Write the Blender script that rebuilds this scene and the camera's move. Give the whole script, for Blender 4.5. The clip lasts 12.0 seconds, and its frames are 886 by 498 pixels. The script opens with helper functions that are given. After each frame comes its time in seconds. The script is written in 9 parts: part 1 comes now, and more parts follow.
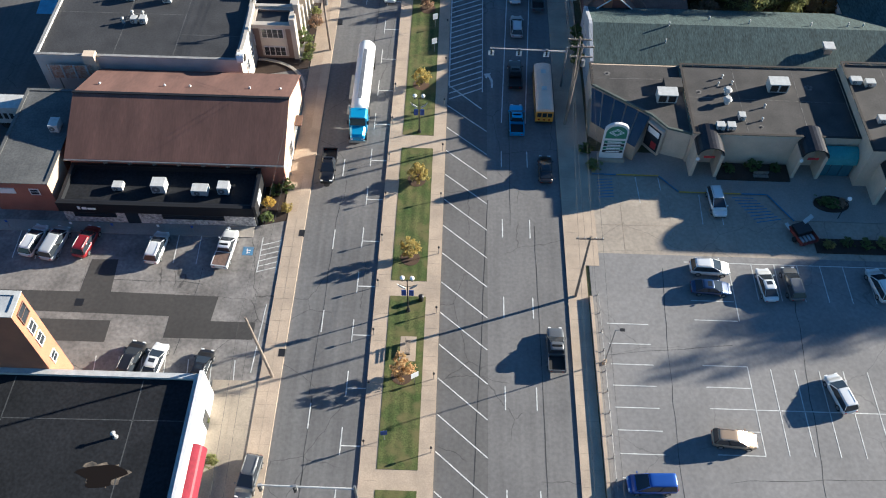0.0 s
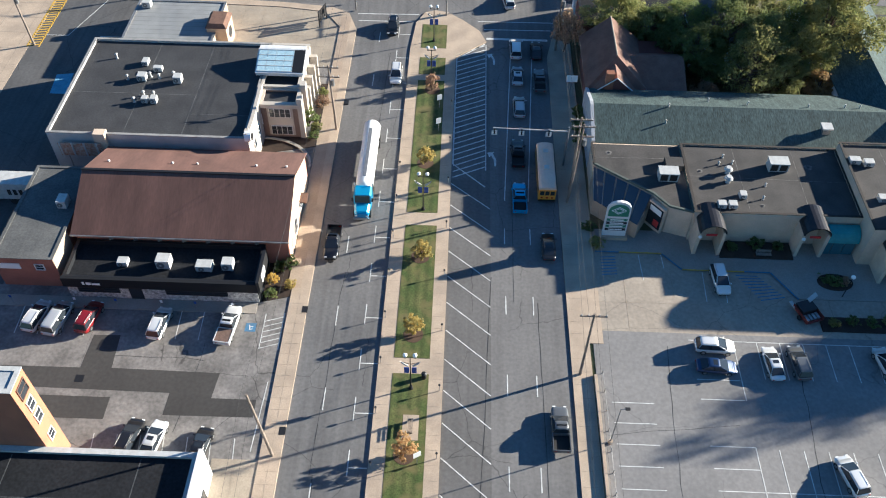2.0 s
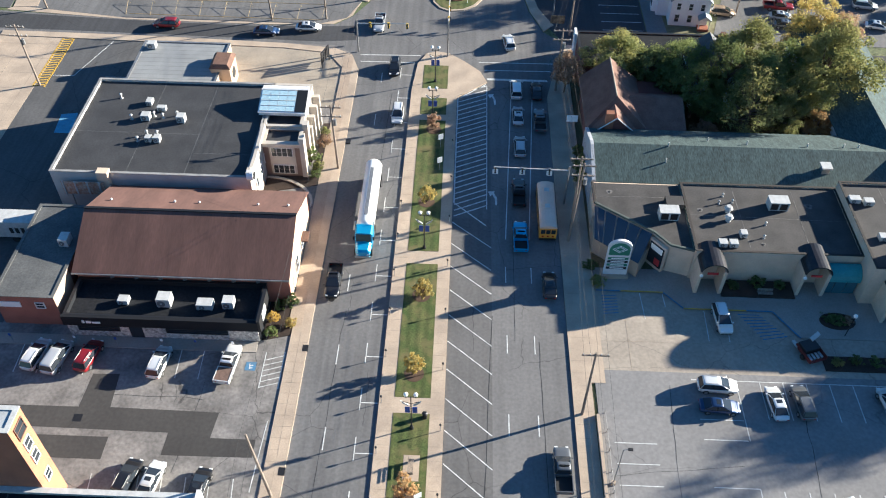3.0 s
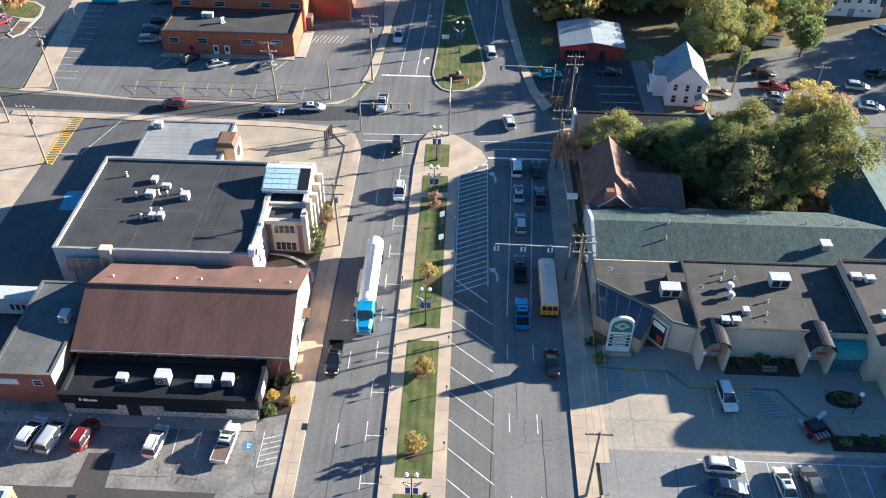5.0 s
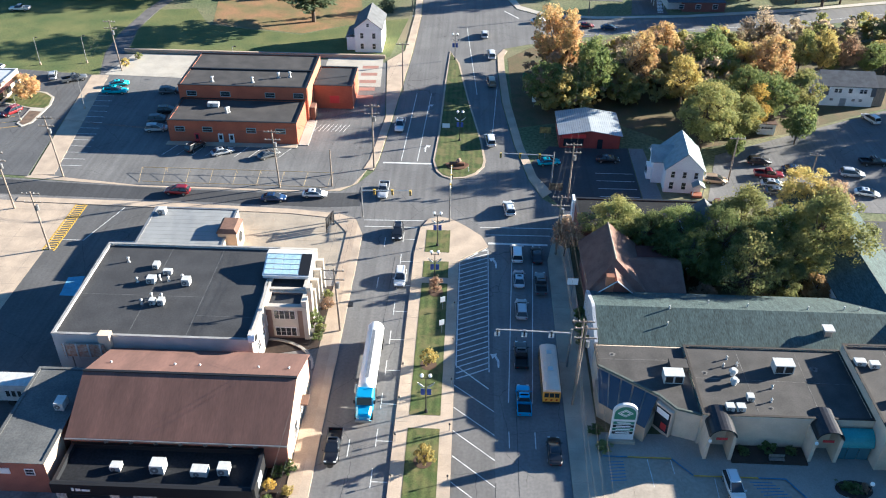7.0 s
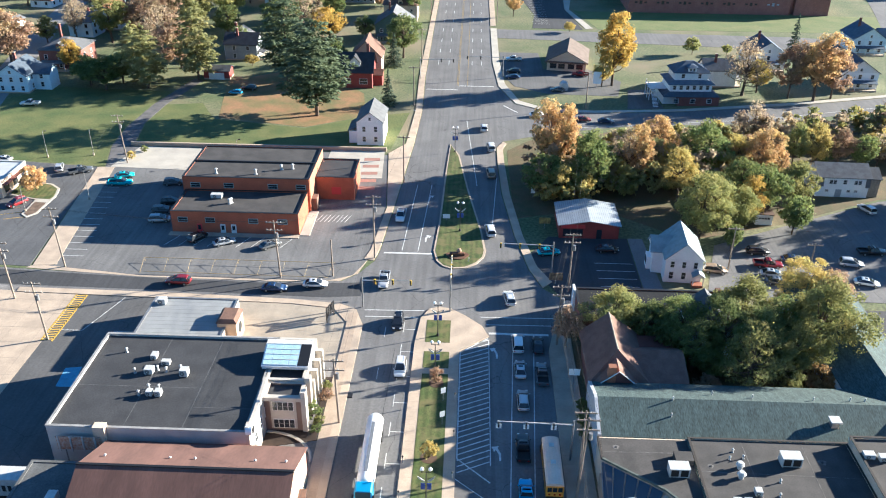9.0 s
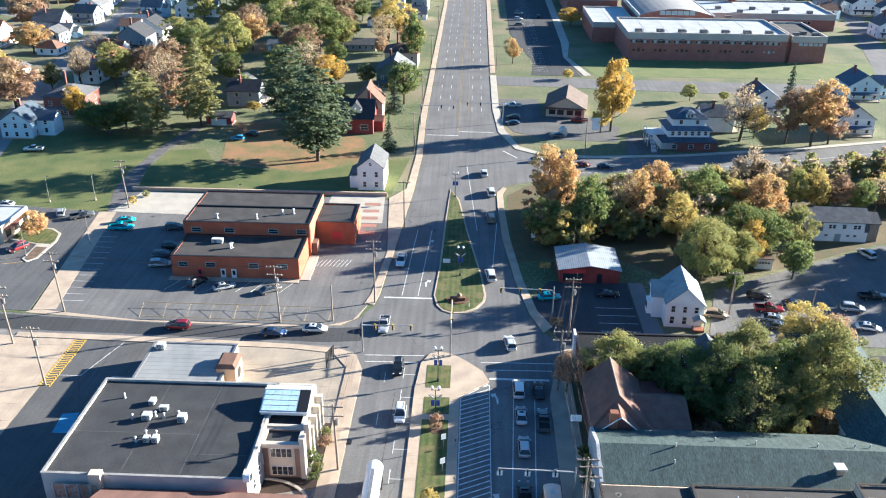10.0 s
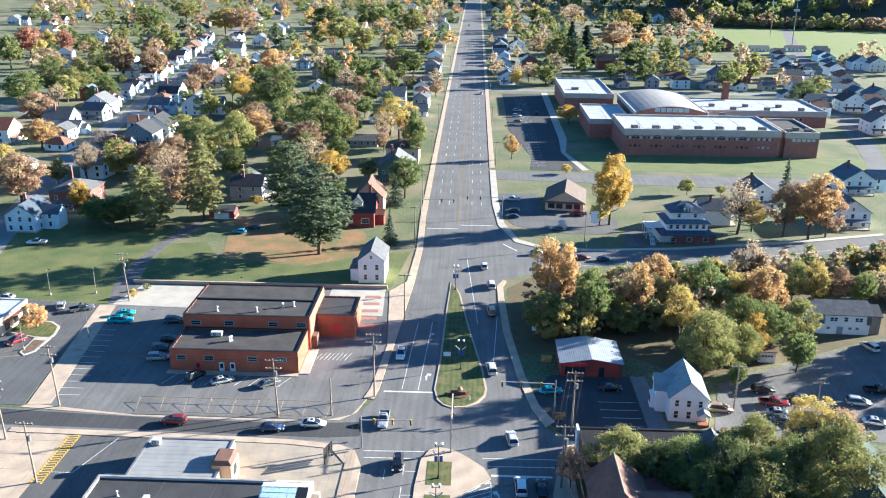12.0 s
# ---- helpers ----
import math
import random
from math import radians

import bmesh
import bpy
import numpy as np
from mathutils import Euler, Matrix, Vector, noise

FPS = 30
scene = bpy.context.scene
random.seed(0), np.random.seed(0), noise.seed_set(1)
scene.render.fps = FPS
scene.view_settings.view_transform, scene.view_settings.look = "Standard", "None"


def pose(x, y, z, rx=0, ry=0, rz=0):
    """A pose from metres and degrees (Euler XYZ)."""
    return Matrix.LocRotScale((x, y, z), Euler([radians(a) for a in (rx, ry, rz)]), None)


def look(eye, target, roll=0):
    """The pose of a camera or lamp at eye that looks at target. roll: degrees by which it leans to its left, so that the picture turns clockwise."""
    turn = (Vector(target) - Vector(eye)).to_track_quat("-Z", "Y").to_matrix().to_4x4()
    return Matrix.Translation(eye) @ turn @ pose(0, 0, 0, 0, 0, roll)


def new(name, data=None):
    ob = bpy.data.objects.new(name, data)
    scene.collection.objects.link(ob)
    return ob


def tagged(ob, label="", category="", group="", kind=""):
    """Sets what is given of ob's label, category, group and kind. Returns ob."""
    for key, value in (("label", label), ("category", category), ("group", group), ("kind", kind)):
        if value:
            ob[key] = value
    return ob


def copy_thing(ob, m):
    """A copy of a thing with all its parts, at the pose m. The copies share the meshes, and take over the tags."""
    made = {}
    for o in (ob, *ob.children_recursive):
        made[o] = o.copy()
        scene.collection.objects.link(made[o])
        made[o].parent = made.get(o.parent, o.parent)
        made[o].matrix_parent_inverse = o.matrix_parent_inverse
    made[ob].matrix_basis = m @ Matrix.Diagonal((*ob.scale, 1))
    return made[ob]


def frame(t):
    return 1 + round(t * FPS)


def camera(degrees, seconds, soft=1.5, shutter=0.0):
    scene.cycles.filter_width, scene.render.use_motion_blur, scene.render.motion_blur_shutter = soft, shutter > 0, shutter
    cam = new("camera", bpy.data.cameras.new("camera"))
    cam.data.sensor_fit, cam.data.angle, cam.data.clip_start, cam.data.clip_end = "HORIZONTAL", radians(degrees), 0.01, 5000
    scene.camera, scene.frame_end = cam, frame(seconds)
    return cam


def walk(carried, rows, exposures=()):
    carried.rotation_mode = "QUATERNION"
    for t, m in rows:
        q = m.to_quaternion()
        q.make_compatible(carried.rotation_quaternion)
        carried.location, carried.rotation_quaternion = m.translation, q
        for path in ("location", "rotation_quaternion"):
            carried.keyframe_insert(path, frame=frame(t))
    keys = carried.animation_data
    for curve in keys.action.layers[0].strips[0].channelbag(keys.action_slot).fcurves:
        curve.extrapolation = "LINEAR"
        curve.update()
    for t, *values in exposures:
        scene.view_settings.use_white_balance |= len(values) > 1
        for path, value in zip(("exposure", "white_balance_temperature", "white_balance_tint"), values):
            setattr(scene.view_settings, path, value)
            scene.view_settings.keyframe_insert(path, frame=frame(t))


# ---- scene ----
cam = camera(55.35, 12.0, soft=1.1)
PATH = [
    (0.0, pose(0, 0, 84, 36.396, -0.831, 1.626)),
    (0.5, pose(0, 0, 84, 37.690, -0.820, 1.726)),
    (1.0, pose(0, 0, 84, 38.971, -0.809, 1.811)),
    (1.5, pose(0, 0, 84, 40.276, -0.798, 1.881)),
    (2.0, pose(0, 0, 84, 41.598, -0.788, 1.939)),
    (2.5, pose(0, 0, 84, 42.902, -0.777, 1.985)),
    (3.0, pose(0, 0, 84, 44.211, -0.767, 2.023)),
    (5.0, pose(0, 0, 84, 49.406, -0.726, 2.104)),
    (5.5, pose(0, 0, 84, 50.743, -0.716, 2.113)),
    (6.0, pose(0, 0, 84, 52.226, -0.706, 2.119)),
    (6.5, pose(0, 0, 84, 53.706, -0.696, 2.124)),
    (7.0, pose(0, 0, 84, 55.193, -0.686, 2.127)),
    (9.0, pose(0, 0, 84, 61.283, -0.648, 2.138)),
    (9.5, pose(0, 0, 84, 62.799, -0.639, 2.142)),
    (10.0, pose(0, 0, 84, 64.306, -0.630, 2.145)),
    (10.5, pose(0, 0, 84, 65.871, -0.621, 2.149)),
    (11.0, pose(0, 0, 84, 67.444, -0.612, 2.152)),
    (11.5, pose(0, 0, 84, 69.032, -0.603, 2.155)),
    (12.0, pose(0, 0, 84, 70.593, -0.594, 2.158)),
]
walk(cam, PATH, exposures=[(0, 1.72, 5350, 8), (1, 1.73, 5350, 8), (3, 1.98, 5335, 8), (5, 2.19, 5320, 8), (9.5, 2.36, 5260, 8), (12, 2.42, 5120, 8)])

# ---- world, sun, exposure ----
SUN_DIR = Vector((0.905, 0.3305, 0.267)).normalized()
world = bpy.data.worlds.new("world")
scene.world = world
world.use_nodes = True
wn = world.node_tree.nodes
wn.clear()
sky = wn.new("ShaderNodeTexSky")
sky.sky_type, sky.sun_disc = "NISHITA", False
sky.sun_elevation, sky.sun_rotation = radians(15.5), radians(69.9)
sky.air_density, sky.dust_density, sky.ozone_density = 1.35, 0.5, 6.0
bg = wn.new("ShaderNodeBackground")
bg.inputs["Strength"].default_value = 0.040
wout = wn.new("ShaderNodeOutputWorld")
cast = wn.new("ShaderNodeMixRGB")
cast.blend_type = "MULTIPLY"
cast.inputs["Fac"].default_value, cast.inputs["Color2"].default_value = 1.0, (0.9, 1.0, 1.02, 1)
world.node_tree.links.new(sky.outputs["Color"], cast.inputs["Color1"])
world.node_tree.links.new(cast.outputs["Color"], bg.inputs["Color"])
world.node_tree.links.new(bg.outputs["Background"], wout.inputs["Surface"])
sun = new("sun", bpy.data.lights.new("sun", "SUN"))
sun.data.energy, sun.data.angle, sun.data.color = 5.4, radians(0.6), (1.0, 0.83, 0.60)
sun.matrix_world = look(SUN_DIR * 300, (0, 0, 0))

# ---- materials ----
def surf(name, col, col2=None, scale=0.6, fine=9.0, var=0.22, rough=0.85, bump=0.25, metal=0.0, stretch=(1, 1, 1), spec=0.35, coat=0.0, rand=0.0):
    """A worn surface: broad blotches towards col2, fine grain, relief. Metres."""
    m = bpy.data.materials.new(name)
    m.use_nodes = True
    nt = m.node_tree
    n, l = nt.nodes, nt.links
    bsdf = n["Principled BSDF"]
    tc = n.new("ShaderNodeTexCoord")
    mp = n.new("ShaderNodeMapping")
    mp.inputs["Scale"].default_value = stretch
    l.new(tc.outputs["Object"], mp.inputs["Vector"])
    big = n.new("ShaderNodeTexNoise")
    big.inputs["Scale"].default_value, big.inputs["Detail"].default_value = scale, 6
    small = n.new("ShaderNodeTexNoise")
    small.inputs["Scale"].default_value, small.inputs["Detail"].default_value = fine, 5
    l.new(mp.outputs["Vector"], big.inputs["Vector"])
    l.new(mp.outputs["Vector"], small.inputs["Vector"])
    ramp = n.new("ShaderNodeValToRGB")
    c2 = col2 or tuple(c * 0.68 for c in col)
    ramp.color_ramp.elements[0].position, ramp.color_ramp.elements[0].color = 0.34, (*c2, 1)
    ramp.color_ramp.elements[1].position, ramp.color_ramp.elements[1].color = 0.66, (*col, 1)
    l.new(big.outputs["Fac"], ramp.inputs["Fac"])
    hsv = n.new("ShaderNodeHueSaturation")
    mr = n.new("ShaderNodeMapRange")
    mr.inputs["From Min"].default_value, mr.inputs["From Max"].default_value = 0.3, 0.7
    mr.inputs["To Min"].default_value, mr.inputs["To Max"].default_value = 1 - var, 1 + var
    l.new(small.outputs["Fac"], mr.inputs["Value"])
    if rand:
        oi = n.new("ShaderNodeObjectInfo")
        r2 = n.new("ShaderNodeMapRange")
        r2.inputs["To Min"].default_value, r2.inputs["To Max"].default_value = 1 - rand, 1 + rand
        l.new(oi.outputs["Random"], r2.inputs["Value"])
        mul = n.new("ShaderNodeMath")
        mul.operation = "MULTIPLY"
        l.new(mr.outputs["Result"], mul.inputs[0])
        l.new(r2.outputs["Result"], mul.inputs[1])
        l.new(mul.outputs["Value"], hsv.inputs["Value"])
    else:
        l.new(mr.outputs["Result"], hsv.inputs["Value"])
    l.new(ramp.outputs["Color"], hsv.inputs["Color"])
    l.new(hsv.outputs["Color"], bsdf.inputs["Base Color"])
    bsdf.inputs["Roughness"].default_value, bsdf.inputs["Metallic"].default_value = rough, metal
    bsdf.inputs["Specular IOR Level"].default_value, bsdf.inputs["Coat Weight"].default_value = spec, coat
    if bump:
        bp = n.new("ShaderNodeBump")
        bp.inputs["Strength"].default_value, bp.inputs["Distance"].default_value = bump, 0.03
        l.new(small.outputs["Fac"], bp.inputs["Height"])
        l.new(bp.outputs["Normal"], bsdf.inputs["Normal"])
    return m


def plain(name, col, rough=0.5, metal=0.0, coat=0.0, spec=0.5, emit=0.0, alpha=1.0):
    m = bpy.data.materials.new(name)
    m.use_nodes = True
    b = m.node_tree.nodes["Principled BSDF"]
    b.inputs["Base Color"].default_value = (*col, 1)
    b.inputs["Roughness"].default_value, b.inputs["Metallic"].default_value = rough, metal
    b.inputs["Coat Weight"].default_value, b.inputs["Specular IOR Level"].default_value = coat, spec
    if emit:
        b.inputs["Emission Color"].default_value, b.inputs["Emission Strength"].default_value = (*col, 1), emit
    return m


def banded(name, col, col2, period, axis, rough=0.6, metal=0.0, duty=0.15, noise_scale=0.5, bump=0.5, groove=0.55, rand=0.0):
    """Ribs or courses: thin darker lines every period metres along one axis, over blotchy col/col2."""
    m = surf(name, col, col2, scale=noise_scale, fine=12, var=0.12, rough=rough, bump=0, metal=metal, rand=rand)
    n, l = m.node_tree.nodes, m.node_tree.links
    bsdf = n["Principled BSDF"]
    tc = n.new("ShaderNodeTexCoord")
    sp = n.new("ShaderNodeSeparateXYZ")
    l.new(tc.outputs["Object"], sp.inputs["Vector"])
    mo = n.new("ShaderNodeMath")
    mo.operation = "PINGPONG"
    mo.inputs[1].default_value = period / 2
    l.new(sp.outputs[axis], mo.inputs[0])
    mr = n.new("ShaderNodeMapRange")
    mr.inputs["From Min"].default_value, mr.inputs["From Max"].default_value = 0, period / 2 * duty * 2
    mr.inputs["To Min"].default_value, mr.inputs["To Max"].default_value = groove, 1
    l.new(mo.outputs["Value"], mr.inputs["Value"])
    mix = n.new("ShaderNodeMix")
    mix.data_type, mix.blend_type = "RGBA", "MULTIPLY"
    mix.inputs["Factor"].default_value = 1
    old = bsdf.inputs["Base Color"].links[0].from_socket
    l.new(old, mix.inputs["A"])
    l.new(mr.outputs["Result"], mix.inputs["B"])
    l.new(mix.outputs["Result"], bsdf.inputs["Base Color"])
    bp = n.new("ShaderNodeBump")
    bp.inputs["Strength"].default_value, bp.inputs["Distance"].default_value = bump, 0.04
    l.new(mr.outputs["Result"], bp.inputs["Height"])
    l.new(bp.outputs["Normal"], bsdf.inputs["Normal"])
    return m


def asphalt(name, col, col2, crack=0.5, patch=0.12, streak=0.1, var=0.12):
    """Asphalt with aggregate, broad wear, long streaks along y, and cracks."""
    m = surf(name, col, col2, scale=patch, fine=2.4, var=var, rough=0.9, bump=0.1)
    n, l = m.node_tree.nodes, m.node_tree.links
    bsdf = n["Principled BSDF"]
    tc = n.new("ShaderNodeTexCoord")
    mp = n.new("ShaderNodeMapping")
    mp.inputs["Scale"].default_value = (1.2, 0.03, 1)
    l.new(tc.outputs["Object"], mp.inputs["Vector"])
    st = n.new("ShaderNodeTexNoise")
    st.inputs["Scale"].default_value, st.inputs["Detail"].default_value = 1.0, 4
    l.new(mp.outputs["Vector"], st.inputs["Vector"])
    mr = n.new("ShaderNodeMapRange")
    mr.inputs["From Min"].default_value, mr.inputs["From Max"].default_value = 0.35, 0.65
    mr.inputs["To Min"].default_value, mr.inputs["To Max"].default_value = 1 - streak, 1 + streak
    l.new(st.outputs["Fac"], mr.inputs["Value"])
    warp = n.new("ShaderNodeTexNoise")
    warp.inputs["Scale"].default_value, warp.inputs["Detail"].default_value = 0.5, 4
    add = n.new("ShaderNodeMixRGB")
    add.blend_type = "ADD"
    add.inputs["Fac"].default_value = 1.5
    l.new(tc.outputs["Object"], warp.inputs["Vector"])
    l.new(tc.outputs["Object"], add.inputs["Color1"])
    l.new(warp.outputs["Color"], add.inputs["Color2"])
    vo = n.new("ShaderNodeTexVoronoi")
    vo.feature = "DISTANCE_TO_EDGE"
    vo.inputs["Scale"].default_value = 0.11
    l.new(add.outputs["Color"], vo.inputs["Vector"])
    cr = n.new("ShaderNodeMapRange")
    cr.inputs["From Min"].default_value, cr.inputs["From Max"].default_value = 0.0, 0.006
    cr.inputs["To Min"].default_value, cr.inputs["To Max"].default_value = 1 - crack, 1
    l.new(vo.outputs["Distance"], cr.inputs["Value"])
    where = n.new("ShaderNodeTexNoise")
    where.inputs["Scale"].default_value, where.inputs["Detail"].default_value = 0.07, 3
    l.new(tc.outputs["Object"], where.inputs["Vector"])
    some = n.new("ShaderNodeMapRange")
    some.inputs["From Min"].default_value, some.inputs["From Max"].default_value = 0.56, 0.48
    l.new(where.outputs["Fac"], some.inputs["Value"])
    top = n.new("ShaderNodeMath")
    top.operation = "MAXIMUM"
    l.new(cr.outputs["Result"], top.inputs[0])
    l.new(some.outputs["Result"], top.inputs[1])
    mul = n.new("ShaderNodeMath")
    mul.operation = "MULTIPLY"
    l.new(mr.outputs["Result"], mul.inputs[0])
    l.new(top.outputs["Value"], mul.inputs[1])
    mix = n.new("ShaderNodeMix")
    mix.data_type, mix.blend_type = "RGBA", "MULTIPLY"
    mix.inputs["Factor"].default_value = 1
    l.new(bsdf.inputs["Base Color"].links[0].from_socket, mix.inputs["A"])
    l.new(mul.outputs["Value"], mix.inputs["B"])
    l.new(mix.outputs["Result"], bsdf.inputs["Base Color"])
    return m


GRASS = surf("grass", (0.085, 0.11, 0.046), (0.15, 0.148, 0.076), scale=0.07, fine=1.6, var=0.5, rough=0.95, bump=0.5)
LAWN = surf("lawn", (0.05, 0.076, 0.018), (0.10, 0.105, 0.034), scale=0.45, fine=6, var=0.35, rough=0.95, bump=0.5)
FIELD = surf("field", (0.13, 0.19, 0.035), (0.17, 0.18, 0.06), scale=0.05, fine=2, var=0.15, rough=0.95)
def dry_patches(m, scale, col):
    """Mixes broad dry areas into a grass material."""
    n, l = m.node_tree.nodes, m.node_tree.links
    bsdf = n["Principled BSDF"]
    tc = n.new("ShaderNodeTexCoord")
    no = n.new("ShaderNodeTexNoise")
    no.inputs["Scale"].default_value, no.inputs["Detail"].default_value = scale, 8
    l.new(tc.outputs["Object"], no.inputs["Vector"])
    mr = n.new("ShaderNodeMapRange")
    mr.inputs["From Min"].default_value, mr.inputs["From Max"].default_value = 0.5, 0.66
    l.new(no.outputs["Fac"], mr.inputs["Value"])
    mx = n.new("ShaderNodeMix")
    mx.data_type = "RGBA"
    l.new(mr.outputs["Result"], mx.inputs["Factor"])
    l.new(bsdf.inputs["Base Color"].links[0].from_socket, mx.inputs["A"])
    mx.inputs["B"].default_value = (*col, 1)
    l.new(mx.outputs["Result"], bsdf.inputs["Base Color"])


dry_patches(GRASS, 0.03, (0.20, 0.165, 0.10))
LITTER = surf("leaf_litter", (0.135, 0.092, 0.05), (0.085, 0.082, 0.036), scale=0.25, fine=5, var=0.4, rough=0.95)
ROAD = asphalt("road_asphalt", (0.15, 0.145, 0.141), (0.118, 0.114, 0.112))
ROADE = asphalt("warm_asphalt", (0.175, 0.167, 0.16), (0.14, 0.134, 0.13), streak=0.07)
ROADDARK = asphalt("new_asphalt", (0.055, 0.055, 0.058), (0.045, 0.045, 0.047), crack=0.25)
LOT = asphalt("old_asphalt", (0.235, 0.217, 0.20), (0.135, 0.125, 0.116), crack=0.6, patch=0.34, streak=0.02, var=0.22)
LOTR = asphalt("grey_asphalt", (0.225, 0.215, 0.207), (0.18, 0.173, 0.168), crack=0.3, patch=0.1, streak=0.02)
LOTD = asphalt("dark_patch", (0.06, 0.056, 0.052), (0.045, 0.042, 0.04), crack=0.2, streak=0.02)
CONC = surf("concrete", (0.45, 0.355, 0.262), (0.345, 0.275, 0.207), scale=0.35, fine=7, var=0.12, rough=0.9)
CONCT = surf("tan_concrete", (0.37, 0.31, 0.235), (0.27, 0.23, 0.18), scale=0.25, fine=7, var=0.14, rough=0.9)
CONCL = surf("pale_concrete", (0.44, 0.40, 0.335), (0.35, 0.32, 0.27), scale=0.25, fine=7, var=0.12, rough=0.9)
BRICKPAVE = surf("brick_paving", (0.40, 0.31, 0.225), (0.33, 0.255, 0.19), scale=0.5, fine=5, var=0.14, rough=0.9)
APRON = asphalt("worn_tan_apron", (0.35, 0.30, 0.24), (0.275, 0.235, 0.19), crack=0.3, patch=0.15, streak=0.02)
WALKC = surf("walkway_concrete", (0.32, 0.285, 0.245), (0.26, 0.232, 0.20), scale=0.25, fine=6, var=0.12, rough=0.9)
PAINT = surf("road_paint", (0.66, 0.66, 0.63), (0.44, 0.44, 0.42), scale=1.2, fine=6, var=0.14, rough=0.7, bump=0)
PAINTY = surf("yellow_paint", (0.62, 0.38, 0.05), (0.5, 0.32, 0.07), scale=1.2, fine=6, var=0.14, rough=0.7, bump=0)
PAINTB = surf("blue_paint", (0.07, 0.19, 0.33), (0.09, 0.16, 0.24), scale=1.2, fine=6, var=0.14, rough=0.7, bump=0)
ROOFBLK = surf("black_membrane", (0.036, 0.036, 0.038), (0.05, 0.05, 0.052), scale=0.3, fine=5, var=0.2, rough=0.8)
ROOFTAR = surf("tar_membrane", (0.021, 0.022, 0.025), (0.014, 0.015, 0.017), scale=0.22, fine=3, var=0.3, rough=0.85, spec=0.15)
ROOFGREY = surf("grey_membrane", (0.070, 0.064, 0.060), (0.044, 0.041, 0.039), scale=0.35, fine=5, var=0.16, rough=0.85)
ROOFBRN = surf("brown_shingle", (0.168, 0.09, 0.07), (0.115, 0.063, 0.05), scale=0.45, fine=5, var=0.1, rough=0.92, bump=0.15, stretch=(1, 0.2, 0.2))
ROOFGRN = surf("grey_green_shingle", (0.062, 0.092, 0.088), (0.044, 0.066, 0.064), scale=0.8, fine=3.5, var=0.4, rough=0.9, bump=0.6, stretch=(1.6, 0.5, 0.5))
ROOFRED = surf("red_brown_tile", (0.19, 0.11, 0.082), (0.14, 0.08, 0.06), scale=0.7, fine=6, var=0.2, rough=0.9)
SHGREY = surf("grey_shingle", (0.13, 0.135, 0.14), (0.09, 0.09, 0.095), scale=0.7, fine=6, var=0.18, rough=0.9, rand=0.25)
SHDARK = surf("dark_shingle", (0.05, 0.052, 0.058), (0.035, 0.036, 0.04), scale=0.7, fine=6, var=0.18, rough=0.9, rand=0.25)
SHBROWN = surf("brown_house_shingle", (0.15, 0.085, 0.06), (0.1, 0.06, 0.045), scale=0.7, fine=6, var=0.18, rough=0.9, rand=0.25)
SHBLUE = surf("slate_shingle", (0.10, 0.13, 0.165), (0.07, 0.09, 0.12), scale=0.7, fine=6, var=0.18, rough=0.9, rand=0.25)
SHRED = surf("terracotta_shingle", (0.30, 0.11, 0.06), (0.22, 0.08, 0.05), scale=0.7, fine=6, var=0.18, rough=0.9)
TINROOF = banded("bright_metal_roof", (0.42, 0.45, 0.475), (0.33, 0.36, 0.385), 0.45, "X", rough=0.45, metal=0.3)
WHITEROOF = surf("white_membrane", (0.43, 0.44, 0.445), (0.34, 0.35, 0.355), scale=0.2, fine=4, var=0.08, rough=0.7)
BRICK = banded("red_brick", (0.36, 0.15, 0.105), (0.29, 0.12, 0.085), 0.2, "Z", rough=0.9, bump=0.25)
BRICKO = banded("orange_brick", (0.45, 0.19, 0.105), (0.37, 0.155, 0.09), 0.2, "Z", rough=0.9, bump=0.25)
BRICKM = banded("maroon_brick", (0.23, 0.095, 0.075), (0.18, 0.075, 0.06), 0.2, "Z", rough=0.9, bump=0.25)
STUCCO = surf("cream_stucco", (0.66, 0.52, 0.385), (0.56, 0.44, 0.325), scale=0.6, fine=8, var=0.08, rough=0.9)
STUCCOT = surf("tan_stucco", (0.46, 0.34, 0.24), (0.38, 0.28, 0.2), scale=0.6, fine=8, var=0.08, rough=0.9)
WHITEP = surf("white_paint", (0.72, 0.71, 0.69), (0.62, 0.61, 0.595), scale=0.8, fine=8, var=0.06, rough=0.7)
SIDEW = banded("white_siding", (0.80, 0.80, 0.79), (0.73, 0.73, 0.72), 0.22, "Z", rough=0.7, bump=0.3, groove=0.82, rand=0.1)
SIDEB = banded("pale_blue_siding", (0.62, 0.74, 0.80), (0.55, 0.66, 0.72), 0.22, "Z", rough=0.7, bump=0.3, groove=0.82, rand=0.1)
SIDEG = banded("grey_siding", (0.33, 0.35, 0.37), (0.27, 0.29, 0.31), 0.22, "Z", rough=0.7, bump=0.4)
SIDET = banded("tan_siding", (0.50, 0.40, 0.30), (0.42, 0.34, 0.26), 0.22, "Z", rough=0.7, bump=0.4)
SIDEDG = banded("dark_green_siding", (0.07, 0.12, 0.11), (0.06, 0.10, 0.09), 0.22, "Z", rough=0.7, bump=0.4)
REDSIDE = banded("red_siding", (0.29, 0.055, 0.045), (0.23, 0.045, 0.038), 0.25, "Z", rough=0.7, bump=0.4)
STONE = surf("pale_stone_veneer", (0.66, 0.63, 0.58), (0.26, 0.245, 0.225), scale=2.6, fine=8, var=0.3, rough=0.9)
